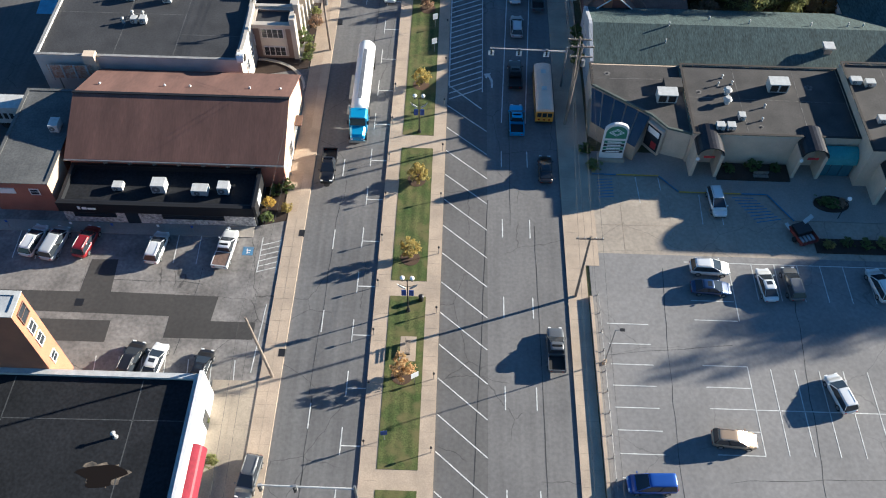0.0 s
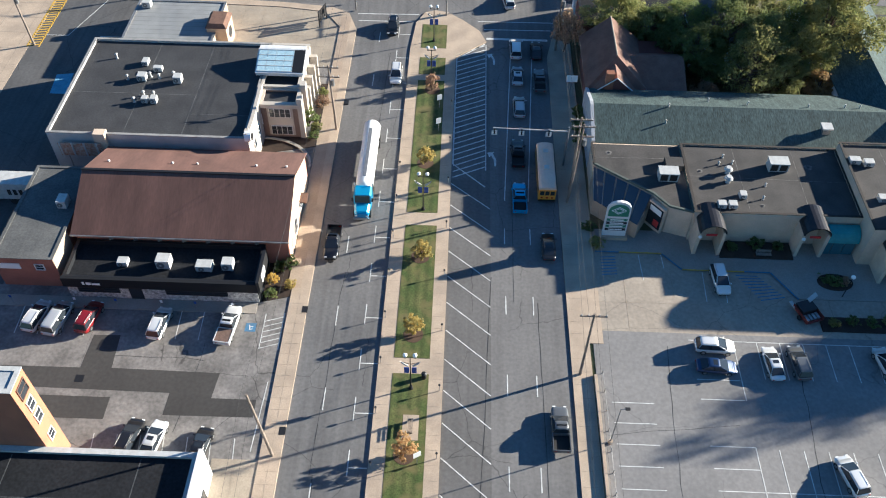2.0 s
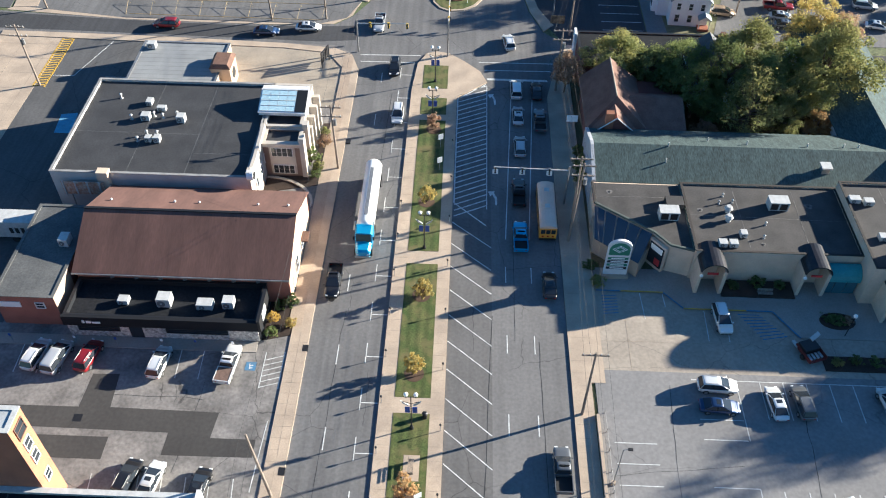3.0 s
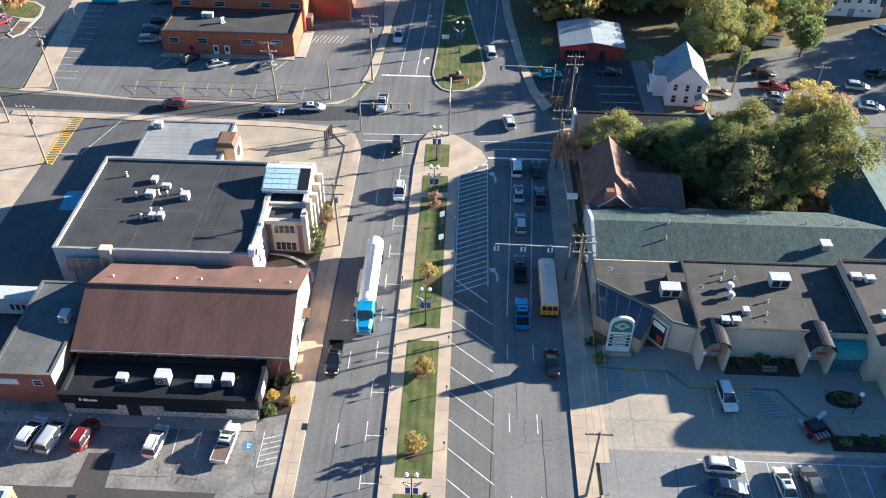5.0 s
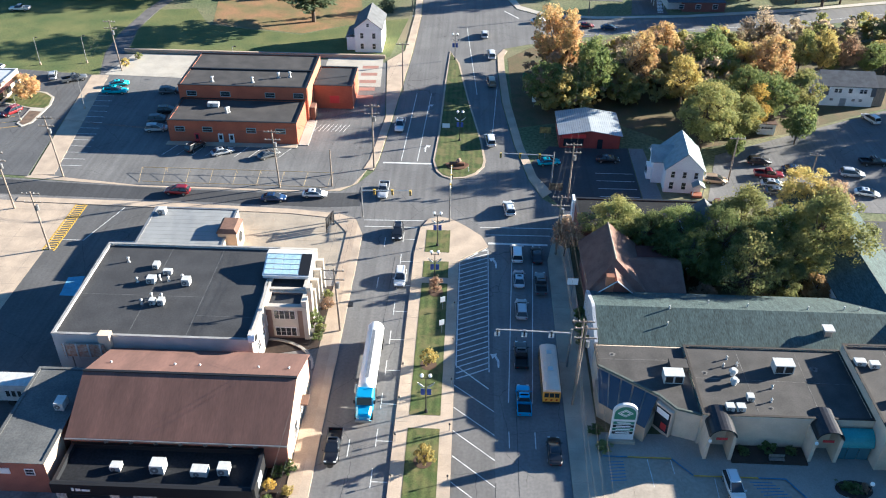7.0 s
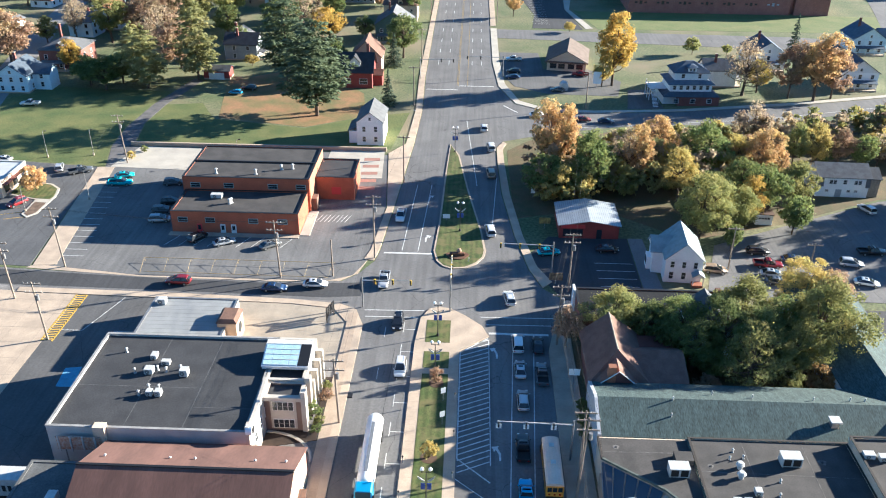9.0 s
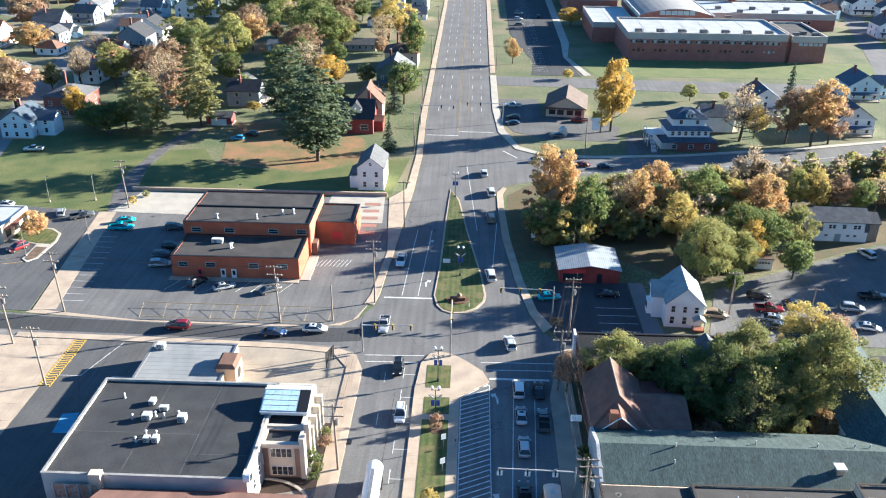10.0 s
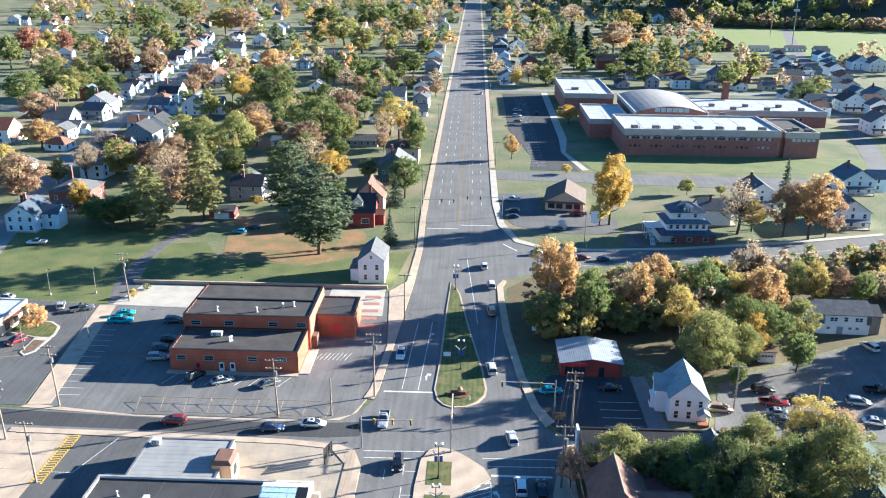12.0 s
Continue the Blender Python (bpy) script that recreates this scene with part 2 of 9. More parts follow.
METALW = surf("painted_white_metal", (0.52, 0.52, 0.5), (0.42, 0.415, 0.395), scale=1.5, fine=9, var=0.08, rough=0.5, bump=0.05)
METALG = surf("grey_metal", (0.32, 0.32, 0.32), (0.24, 0.24, 0.24), scale=1.5, fine=9, var=0.1, rough=0.5, metal=0.6, bump=0.05)
FANG = plain("fan_grille", (0.13, 0.13, 0.13), 0.6)
METALD = plain("dark_metal", (0.03, 0.03, 0.032), 0.5, 0.5)
WOODP = surf("weathered_pole_wood", (0.27, 0.22, 0.175), (0.18, 0.148, 0.12), scale=1.2, fine=10, var=0.2, rough=0.9, stretch=(3, 3, 0.3))
BARK = surf("bark", (0.12, 0.085, 0.06), (0.08, 0.06, 0.045), scale=1.4, fine=8, var=0.3, rough=0.95)
GLASS = plain("window_glass", (0.025, 0.03, 0.037), 0.08, 0.0, spec=0.6)
GLASSB = plain("reflective_glass", (0.06, 0.14, 0.17), 0.12, 0.0, spec=0.8)
DARK = plain("black_rubber", (0.018, 0.018, 0.018), 0.85)
RIM = plain("alloy", (0.5, 0.5, 0.5), 0.35, 0.9)
LAMPW = plain("headlamp", (0.8, 0.8, 0.78), 0.2, spec=0.7)
LAMPR = plain("tail_lamp", (0.35, 0.02, 0.015), 0.25, spec=0.7)
GLOBE = plain("white_globe", (0.85, 0.85, 0.82), 0.35)
TEAL = surf("teal_panel", (0.08, 0.30, 0.31), (0.06, 0.24, 0.25), scale=0.8, fine=6, var=0.1, rough=0.4)
SIGNG = plain("sign_green", (0.03, 0.18, 0.11), 0.5)
SIGNB = plain("banner_blue", (0.03, 0.07, 0.28), 0.6)
SIGNR = plain("sign_red", (0.5, 0.04, 0.04), 0.5)
SIGNY = plain("signal_yellow", (0.65, 0.42, 0.03), 0.45)
SIGNW = plain("sign_white", (0.8, 0.8, 0.78), 0.5)
BUSY = plain("bus_yellow", (0.68, 0.30, 0.03), 0.45, coat=0.3)
BUSROOF = surf("bus_roof", (0.72, 0.53, 0.41), (0.64, 0.46, 0.35), scale=0.5, fine=5, var=0.08, rough=0.5, bump=0)


def paintjob(name, col, metal=0.25):
    return plain(name, col, 0.32, metal, coat=0.6)


CARCOL = {k: paintjob("car_" + k, c) for k, c in {
    "white": (0.68, 0.68, 0.67), "silver": (0.46, 0.47, 0.48), "black": (0.018, 0.018, 0.02), "grey": (0.12, 0.125, 0.13),
    "red": (0.24, 0.014, 0.018), "blue": (0.02, 0.075, 0.32), "navy": (0.012, 0.035, 0.10), "skyblue": (0.03, 0.30, 0.55),
    "tan": (0.34, 0.25, 0.17), "brown": (0.15, 0.10, 0.075), "turquoise": (0.04, 0.45, 0.50), "maroon": (0.16, 0.015, 0.025)}.items()}

# ---- building tools ----
class Solid:
    """Collects faces, then becomes one mesh object."""

    def __init__(self):
        self.v, self.f = [], []

    def add(self, verts, faces):
        k = len(self.v)
        self.v += [tuple(p) for p in verts]
        self.f += [tuple(i + k for i in f) for f in faces]
        return self

    def box(self, x0, x1, y0, y1, z0, z1):
        return self.add([(x, y, z) for z in (z0, z1) for x, y in ((x0, y0), (x1, y0), (x1, y1), (x0, y1))],
                        [(3, 2, 1, 0), (4, 5, 6, 7), (0, 1, 5, 4), (1, 2, 6, 5), (2, 3, 7, 6), (3, 0, 4, 7)])

    def prism(self, poly, z0, z1):
        n = len(poly)
        area = sum(poly[i - 1][0] * poly[i][1] - poly[i][0] * poly[i - 1][1] for i in range(n))
        if area < 0:
            poly = poly[::-1]
        return self.add([(x, y, z0) for x, y in poly] + [(x, y, z1) for x, y in poly],
                        [tuple(range(n - 1, -1, -1)), tuple(range(n, 2 * n))] + [(i, (i + 1) % n, n + (i + 1) % n, n + i) for i in range(n)])

    def rod(self, a, b, r0, r1=None, n=8):
        a, b = Vector(a), Vector(b)
        r1 = r0 if r1 is None else r1
        q = (b - a).to_track_quat("Z", "Y")
        ring = [Vector((math.cos(2 * math.pi * i / n), math.sin(2 * math.pi * i / n), 0)) for i in range(n)]
        return self.add([a + q @ (p * r0) for p in ring] + [b + q @ (p * r1) for p in ring],
                        [tuple(range(n - 1, -1, -1)), tuple(range(n, 2 * n))] + [(i, (i + 1) % n, n + (i + 1) % n, n + i) for i in range(n)])

    def loft(self, rings):
        n = len(rings[0])
        fs = [tuple(range(n - 1, -1, -1)), tuple(range((len(rings) - 1) * n, len(rings) * n))]
        for k in range(len(rings) - 1):
            fs += [(k * n + i, k * n + (i + 1) % n, (k + 1) * n + (i + 1) % n, (k + 1) * n + i) for i in range(n)]
        return self.add([p for r in rings for p in r], fs)

    def ball(self, c, r, sz=1.0, nu=10, nv=6):
        c = Vector(c)
        vs = [c + Vector((0, 0, -r * sz))]
        for j in range(1, nv):
            a = -math.pi / 2 + math.pi * j / nv
            vs += [c + Vector((r * math.cos(a) * math.cos(2 * math.pi * i / nu), r * math.cos(a) * math.sin(2 * math.pi * i / nu), r * sz * math.sin(a))) for i in range(nu)]
        vs.append(c + Vector((0, 0, r * sz)))
        fs = [(0, 1 + (i + 1) % nu, 1 + i) for i in range(nu)]
        for j in range(nv - 2):
            o = 1 + j * nu
            fs += [(o + i, o + (i + 1) % nu, o + nu + (i + 1) % nu, o + nu + i) for i in range(nu)]
        o, t = 1 + (nv - 2) * nu, len(vs) - 1
        fs += [(o + i, o + (i + 1) % nu, t) for i in range(nu)]
        return self.add(vs, fs)

    def mesh(self, name, mat, smooth=False):
        me = bpy.data.meshes.new(name)
        me.from_pydata(self.v, [], self.f)
        me.materials.append(mat)
        if smooth:
            me.polygons.foreach_set("use_smooth", [True] * len(me.polygons))
        me.update()
        return me

    def ob(self, name, mat, parent=None, label="", smooth=False, bevel=0.0):
        me = self.mesh(name, mat, smooth)
        if bevel:
            bm = bmesh.new()
            bm.from_mesh(me)
            bmesh.ops.recalc_face_normals(bm, faces=bm.faces)
            es = [e for e in bm.edges if len(e.link_faces) == 2 and e.calc_face_angle(0) > 0.5]
            bmesh.ops.bevel(bm, geom=es, offset=bevel, segments=2, affect="EDGES", profile=0.6)
            bm.to_mesh(me)
            bm.free()
        o = new(name, me)
        o.parent = parent
        if label:
            o["label"] = label
        return o


def thing(name, label, category, x=0, y=0, z=0, rz=0, group="", kind=""):
    """An Empty at a thing's base."""
    e = new(name)
    e.matrix_world = pose(x, y, z, 0, 0, rz)
    return tagged(e, label, category, group, kind)


def slab(name, poly, z0, z1, mat, label, category):
    return tagged(Solid().prism(poly, z0, z1).ob(name, mat), label, category, kind="structure")


def rect(x0, x1, y0, y1):
    return [(x0, y0), (x1, y0), (x1, y1), (x0, y1)]


def stripe(s, a, b, w, z):
    """A painted line from a to b."""
    a, b = Vector((*a, 0)), Vector((*b, 0))
    d = (b - a).normalized()
    o = Vector((-d.y, d.x, 0)) * w / 2
    p = [a - o, b - o, b + o, a + o]
    return s.prism([(q.x, q.y) for q in p], z, z + 0.008)

# ---- ground, roads, pavements ----
slab("ground", rect(-2500, 2500, -400, 4000), -1.0, 0.0, GRASS, "autumn grass and earth reaching to the horizon", "ground")
ROAD_EDGE = [(-17.9, -80), (14.5, -80), (14.5, 118), (16.5, 128), (18.8, 134.4), (14.8, 138.6), (12.4, 145.8), (10.1, 159.7), (7.9, 181), (7.2, 200), (7.2, 210), (9.1, 214.4),
             (15.4, 217.8), (27, 223), (43, 228), (85, 234), (127, 248), (300, 305), (296, 318), (132, 260), (99, 250), (62.5, 242), (36.7, 238.8),
             (21.7, 239.8), (13.5, 245.5), (8.7, 262), (7.2, 288), (7.0, 338), (7.4, 900), (8, 1900), (-15.5, 1900), (-15.2, 540), (-14.8, 273), (-13.9, 238), (-14.5, 211),
             (-16.4, 172.6), (-17.6, 152), (-18.3, 147.4), (-21, 142.2), (-23.9, 139.2), (-36.8, 138.3), (-56.4, 138.7), (-78.8, 140), (-200, 148),
             (-200, 139.5), (-84.5, 133.6), (-56, 133.3), (-32, 132.3), (-22.9, 131.1), (-19.6, 129.2), (-18, 124.3)]
slab("road", ROAD_EDGE, -0.4, 0.02, ROAD, "grey worn asphalt dual carriageway with crossings and side street", "road")
slab("road_resurfaced", [(-200, 141), (-84.5, 134.6), (-56, 134), (-26, 133.2), (-19.5, 134), (-19.5, 139), (-24, 138.5), (-36.8, 137.8), (-56.4, 138.2), (-78.8, 139.4), (-200, 147)], 0.02, 0.032, ROADDARK,
     "darker newly laid asphalt of the cross street", "road")
slab("parking_stall_asphalt", rect(-0.6, 4.95, -80, 88), 0.02, 0.03, asphalt("stall_asphalt", (0.135, 0.128, 0.123), (0.11, 0.105, 0.10), streak=0.06), "dark asphalt strip of angled parking bays", "road")
slab("east_carriageway", rect(4.95, 14.45, -80, 118), 0.02, 0.026, ROADE, "worn warm grey asphalt of the eastern carriageway", "road")
slab("car_park", [(-200, -80), (-20.2, -80), (-20.2, 130), (-23, 132), (-56, 133), (-200, 139)], -0.3, 0.05, LOT, "patched old asphalt of car parks and yards", "car park")
slab("car_park_patch", [(-43.1, 58.7), (-39.9, 58.8), (-39.6, 54.1), (-26.8, 53.9), (-27.1, 50.5), (-21.9, 50.5), (-21.9, 48.2), (-32.1, 48.1), (-32, 51), (-60, 51.3), (-60, 53.9), (-43.3, 54)], 0.05, 0.06, LOTD,
     "dark asphalt repair patch in the old car park", "car park")
slab("car_park_patch", rect(-56, -38.6, 47.3, 50.15), 0.05, 0.06, LOTD, "dark rectangular asphalt repair patch", "car park")
slab("drive_lane", rect(-75, -57, 66, 131.5), 0.05, 0.058, asphalt("lane_asphalt", (0.105, 0.102, 0.10), (0.08, 0.078, 0.077)), "dark asphalt lane beside the flat-roofed bank", "car park")
slab("concrete_yard", [(-110, 60), (-72, 60), (-72, 131.5), (-110, 134)], 0.05, 0.07, CONC, "cracked pale concrete yard with joints", "pavement")
slab("concrete_plaza", [(-41.5, 113.5), (-20.2, 113.5), (-20.2, 128), (-24, 131.2), (-41.5, 132)], 0.05, 0.075, CONCT, "tan concrete corner plaza", "pavement")
slab("pavement_west", [(-20.3, -80), (-17.95, -80), (-17.95, 124.3), (-19.7, 129.2), (-22.9, 131), (-32, 132.1), (-56, 133.1), (-84, 133.5), (-84, 132), (-32, 130.6), (-24, 129.5), (-20.3, 124)], 0.0, 0.17, CONC,
     "pale concrete pavement with kerb beside the carriageway", "pavement")
slab("forecourt", rect(-25.4, -20.3, -40, 43), 0.05, 0.085, CONCT, "tan concrete forecourt beside the shop", "pavement")
slab("pavement_brick", rect(-20.9, -19.2, 67, 128), 0.1, 0.18, BRICKPAVE, "red brick paved strip along the pavement", "pavement")
# median
slab("median", [(-8.4, -80), (-0.72, -80), (-0.68, 117.2), (4.4, 121.8), (3.2, 125.0), (0.4, 128.0), (-2.4, 130.4), (-4.6, 130.9), (-6.4, 130.1), (-7.8, 127), (-8.4, 119)], 0.0, 0.19, CONC,
     "raised concrete median pavement with dark kerb", "pavement")
for y0, y1 in ((-60, 31.1), (33.3, 54.7), (56.9, 78.6), (81.0, 110.6), (112.2, 116.8), (119.5, 126.4)):
    slab("median_lawn", [(-6.6, y0), (-2.35, y0), (-2.35, y1), (-6.6, y1)], 0.15, 0.215, LAWN, "mown autumn lawn strip in the median", "lawn")
slab("island", [(-5.0, 211.5), (-5.7, 189), (-6.1, 164.8), (-6.7, 152.2), (-5.9, 148), (-4.6, 146), (-2.8, 145), (0, 145.4), (2.2, 147.2), (3.7, 150), (4.1, 152.8), (3.3, 161.4), (0.2, 182.8), (-2.4, 204)], 0, 0.17, CONC,
     "pale kerb round the teardrop traffic island", "pavement")
slab("island_lawn", [(-4.7, 210.5), (-5.3, 189), (-5.7, 164.8), (-6.3, 152.2), (-5.5, 148.2), (-4.4, 146.4), (-2.8, 145.5), (-0.2, 145.9), (1.9, 147.6), (3.3, 150.2), (3.65, 152.8), (2.9, 161.4), (-0.2, 182.8), (-2.7, 203.5)], 0.1, 0.2, LAWN,
     "striped mown lawn of the teardrop island", "lawn")
# east side
slab("pavement_east", [(14.5, -80), (16.9, -80), (16.9, 60), (18.6, 60), (18.6, 128), (20.5, 134), (18.9, 134.4), (16.5, 128), (14.5, 118)], 0.0, 0.17, CONC, "concrete pavement along the eastern kerb", "pavement")
slab("east_car_park", rect(17.35, 140, -80, 62), -0.2, 0.14, LOTR, "smooth grey asphalt car park with bays", "car park")
slab("east_apron", rect(16.9, 140, 62, 79), -0.2, 0.12, APRON, "tan concrete apron before the shop row", "car park")
slab("shop_walkway", [(18.7, 75), (27.6, 75), (29.9, 72.3), (41.4, 72.3), (44, 68), (90, 68), (90, 79), (18.7, 79)], 0.0, 0.24, WALKC, "raised concrete walkway before the shops", "pavement")
slab("yard_behind_shops", rect(18.7, 120, 79, 134), -0.2, 0.1, LITTER, "leaf-strewn ground under the trees", "ground")
slab("rear_lot", [(57.5, 104.5), (69.5, 127), (72, 133.9), (119, 133.9), (119, 104.5)], 0.0, 0.13, ROADDARK, "dark asphalt yard behind the long hall", "car park")
slab("red_shop_lot", [(19, 134), (34, 134), (34, 160), (17.5, 160), (13.2, 152), (15, 142)], -0.1, 0.06, ROADDARK, "dark asphalt lot before the red shop", "car park")
slab("drive_by_house", [(34.2, 135), (38, 135), (37.3, 160), (34.2, 160)], -0.1, 0.05, LOTR, "narrow grey drive beside the white house", "road")
slab("gravel_lot", [(46, 138), (130, 135), (130, 190), (96, 182), (70, 168), (52, 158)], -0.1, 0.05, ROAD, "grey gravel and asphalt lot with parked cars", "car park")
slab("pavement_ne", [(14.9, 138.8), (12.6, 145.8), (10.3, 159.7), (8.1, 181), (7.4, 200), (7.4, 209.8), (9.2, 214.0), (10, 212.8), (9.0, 209), (9.1, 200), (9.9, 181), (12, 160), (14.2, 147), (16.8, 141)], 0, 0.16, CONC,
     "concrete pavement curving round the corner", "pavement")
slab("pavement_far_west", [(-20.8, 204), (-18.2, 172), (-19.6, 152), (-20.5, 148), (-18.5, 147.6), (-17.8, 152), (-16.6, 172.6), (-14.7, 211), (-14.1, 238), (-15.0, 273), (-15.4, 540), (-15.7, 1700), (-17.7, 1700), (-17.3, 540), (-17.0, 273), (-16.0, 238), (-16.8, 211)], 0, 0.15, CONC,
     "pale concrete pavement along the far carriageway", "pavement")
slab("pavement_far_east", [(7.2, 340), (7.6, 900), (8.2, 1700), (10.4, 1700), (9.8, 900), (9.4, 340)], 0, 0.15, CONC, "pale concrete pavement along the far carriageway", "pavement")
slab("pavement_corner", [(8.9, 262.5), (7.4, 288), (7.2, 336), (9.6, 336), (9.8, 290), (11, 265), (15, 248.5), (22.5, 242.2), (36.7, 241), (62.5, 244), (99, 252.5), (132, 262.5), (132, 260.4), (99, 250.3), (62.5, 242.3), (36.7, 239.1), (21.9, 240.1), (13.8, 245.8)], 0, 0.15, CONCL,
     "pale concrete pavement round the corner", "pavement")
# brick building's lot
slab("brick_building_lot", [(-84.3, 142.2), (-63, 139.2), (-26.7, 139.2), (-22, 141.5), (-19.7, 148), (-18.4, 172), (-20.9, 203), (-62, 205), (-88, 204.5), (-90.5, 189)], -0.1, 0.06, asphalt("lot_asphalt", (0.15, 0.145, 0.14), (0.115, 0.112, 0.11)),
     "grey asphalt lot round the brick building", "car park")
slab("ramp_strip", [(-85.5, 141.8), (-81, 142.3), (-87.8, 190.8), (-92, 190.5)], 0.0, 0.1, CONC, "grey concrete strip between car parks", "pavement")
slab("pale_pad", [(-89, 191), (-66, 190), (-66.5, 204), (-86, 205)], 0.0, 0.09, CONCL, "pale concrete pad behind the brick building", "pavement")
slab("pale_pad", [(-26, 188), (-21, 188), (-22, 206), (-36, 206), (-36, 188)], 0.0, 0.09, CONCL, "pale concrete pad beside the annex", "pavement")
slab("west_car_park", [(-160, 145), (-86, 141.5), (-92, 190.6), (-119, 193.8), (-160, 197)], -0.1, 0.05, asphalt("west_lot_asphalt", (0.105, 0.104, 0.106), (0.08, 0.08, 0.082)), "dark asphalt car park beyond the strip", "car park")
slab("lot_kerb", [(-86.5, 140.9), (-63, 138.75), (-36.8, 138.4), (-24.2, 139.3), (-21.1, 142.3), (-19.8, 147.5), (-20.5, 149), (-22.5, 143.5), (-63, 141), (-84.5, 143)], -0.1, 0.05, CONC, "pale concrete kerb strip before the lot", "pavement")
slab("undergrowth", [(10.5, 168), (19, 171), (34, 171), (47, 160), (70, 169), (96, 183), (130, 191), (130, 245), (85, 231), (43, 225), (16, 215.5), (10, 208)], -0.1, 0.02, LITTER, "brown leaf litter under the trees", "ground")
# far streets
slab("school_drive", [(9.4, 321.7), (60, 318), (100, 314.5), (170, 312), (260, 330), (258, 342), (165, 326), (123, 332), (9.4, 335)], -0.1, 0.05, ROAD, "grey school drive", "road")
slab("school_car_park", [(24, 338), (44, 337), (39.5, 372), (41, 400), (42.5, 535), (18, 535), (18, 420), (26, 360)], -0.1, 0.06, ROADDARK, "dark asphalt school car park", "car park")
slab("school_walk", [(45, 338), (48, 339), (41.5, 371), (45, 400), (46.5, 540), (42.6, 540), (41.2, 400), (39.6, 371)], 0, 0.12, CONCL, "pale curved footpath to the school", "pavement")
slab("east_street", [(160, 330), (168, 335), (186, 385), (225, 525), (300, 800), (420, 1200), (410, 1202), (290, 803), (215, 528), (176, 385)], -0.1, 0.04, ROAD, "grey residential street", "road")
slab("west_street", [(-140, 205), (-150, 240), (-170, 324), (-197, 484), (-212, 603), (-252, 845), (-330, 1400), (-322, 1401), (-243, 845), (-203, 603), (-187, 484), (-160, 324), (-140, 240), (-131, 207)], -0.1, 0.04, LOTR, "grey residential street", "road")
slab("meadow_path", [(-90, 190.5), (-85.6, 192), (-89, 208), (-91.3, 222), (-90.4, 238), (-86, 262), (-89.5, 263), (-94, 238), (-95, 219), (-93.8, 204.5)], -0.1, 0.03, asphalt("gravel_path", (0.14, 0.13, 0.125), (0.09, 0.086, 0.085), crack=0.2, patch=0.4), "narrow grey path over the lawn", "road")
slab("leaf_lawn", [(-72, 228), (-46, 222), (-30, 232), (-33, 252), (-40, 262), (-60, 275), (-78, 262)], -0.1, 0.02, surf("fallen_leaves", (0.26, 0.145, 0.07), (0.14, 0.125, 0.05), scale=0.18, fine=2.5, var=0.35, rough=0.95), "lawn covered with orange fallen leaves", "lawn")
slab("meadow", [(-139, 196), (-119, 194.2), (-90.6, 191.2), (-94.2, 205), (-95.4, 219), (-94.4, 238), (-92, 250), (-128, 252), (-139, 240)], -0.1, 0.015, surf("meadow_grass", (0.07, 0.098, 0.03), (0.135, 0.138, 0.046), scale=0.12, fine=2.5, var=0.4, rough=0.95, bump=0.5), "dark green mown meadow under tall trees", "lawn")
slab("meadow", [(-88.4, 206.5), (-20.5, 207), (-17.5, 236), (-31, 231), (-46, 221), (-73, 227), (-80, 240), (-90, 238), (-90.9, 222)], -0.1, 0.015, bpy.data.materials["meadow_grass"], "dark green mown meadow beside the path", "lawn")
slab("meadow", [(-230, 205), (-141, 207), (-151, 240), (-230, 246)], -0.1, 0.015, bpy.data.materials["meadow_grass"], "dark green mown meadow beyond the street", "lawn")
slab("back_street", [(-300, 470), (-198, 420), (-194, 432), (-300, 486)], -0.1, 0.03, LOTR, "grey side street", "road")
for yy in (655, 1010):
    slab("side_street", [(-300, yy), (300, yy + 10), (300, yy + 20), (-300, yy + 10)], -0.1, 0.012, LOTR, "grey cross street between gardens", "road")
slab("side_street", [(9.4, 545), (46, 545), (220, 541), (220, 552), (9.4, 556)], -0.1, 0.03, LOTR, "grey street behind the school", "road")
slab("sports_field", [(236, 800), (300, 752), (470, 740), (640, 990), (372, 1062), (296, 1076), (248, 985)], -0.1, 0.03, FIELD, "bright mown sports field", "field")

# ---- painted markings ----

def marks(name, segs, w, mat, label, z=0.03):
    s = Solid()
    for a, b in segs:
        stripe(s, a, b, w, z)
    return tagged(s.ob(name, mat), label, "road marking", kind="structure")


marks("bay_line", [((-0.6, y), (4.9, y - 4.85)) for y in [1.1 + 4.3 * i for i in range(21)]], 0.13, PAINT, "white angled parking bay lines", 0.034)
marks("lane_dash", [((x, y), (x, y + 2.9)) for x in (6.85, 10.3) for y in [-6.6 + 11.77 * i for i in range(8)]], 0.13, PAINT, "white dashed lane lines")
marks("lane_line", [((6.95, 84), (8.6, 122.6)), ((10.25, 84), (12.2, 122.6)), ((4.3, 90), (4.35, 121))], 0.14, PAINT, "white solid lane lines at the lights")
marks("lane_dash", [((-14.15 - (60 - y) * 0.006, y), (-14.15 - (60 - y) * 0.006, y + 3.0)) for y in [-10 + 11.9 * i for i in range(12)]], 0.13, PAINT, "white dashed lane line")
marks("kerb_bay", [((-10.6, y - 1.0), (-10.6, y + 2.1)) for y in [2.1 + 6.74 * i for i in range(19)]] + [((-10.6, y), (-8.5, y)) for y in [2.1 + 6.74 * i for i in range(19)]], 0.12, PAINT, "white kerbside bay marks")
marks("stop_line", [((4.4, 122.9), (14.8, 122.9)), ((-16.8, 151.0), (-6.9, 151.0)), ((-16.6, 238), (-14, 238))], 0.55, PAINT, "white stop lines")
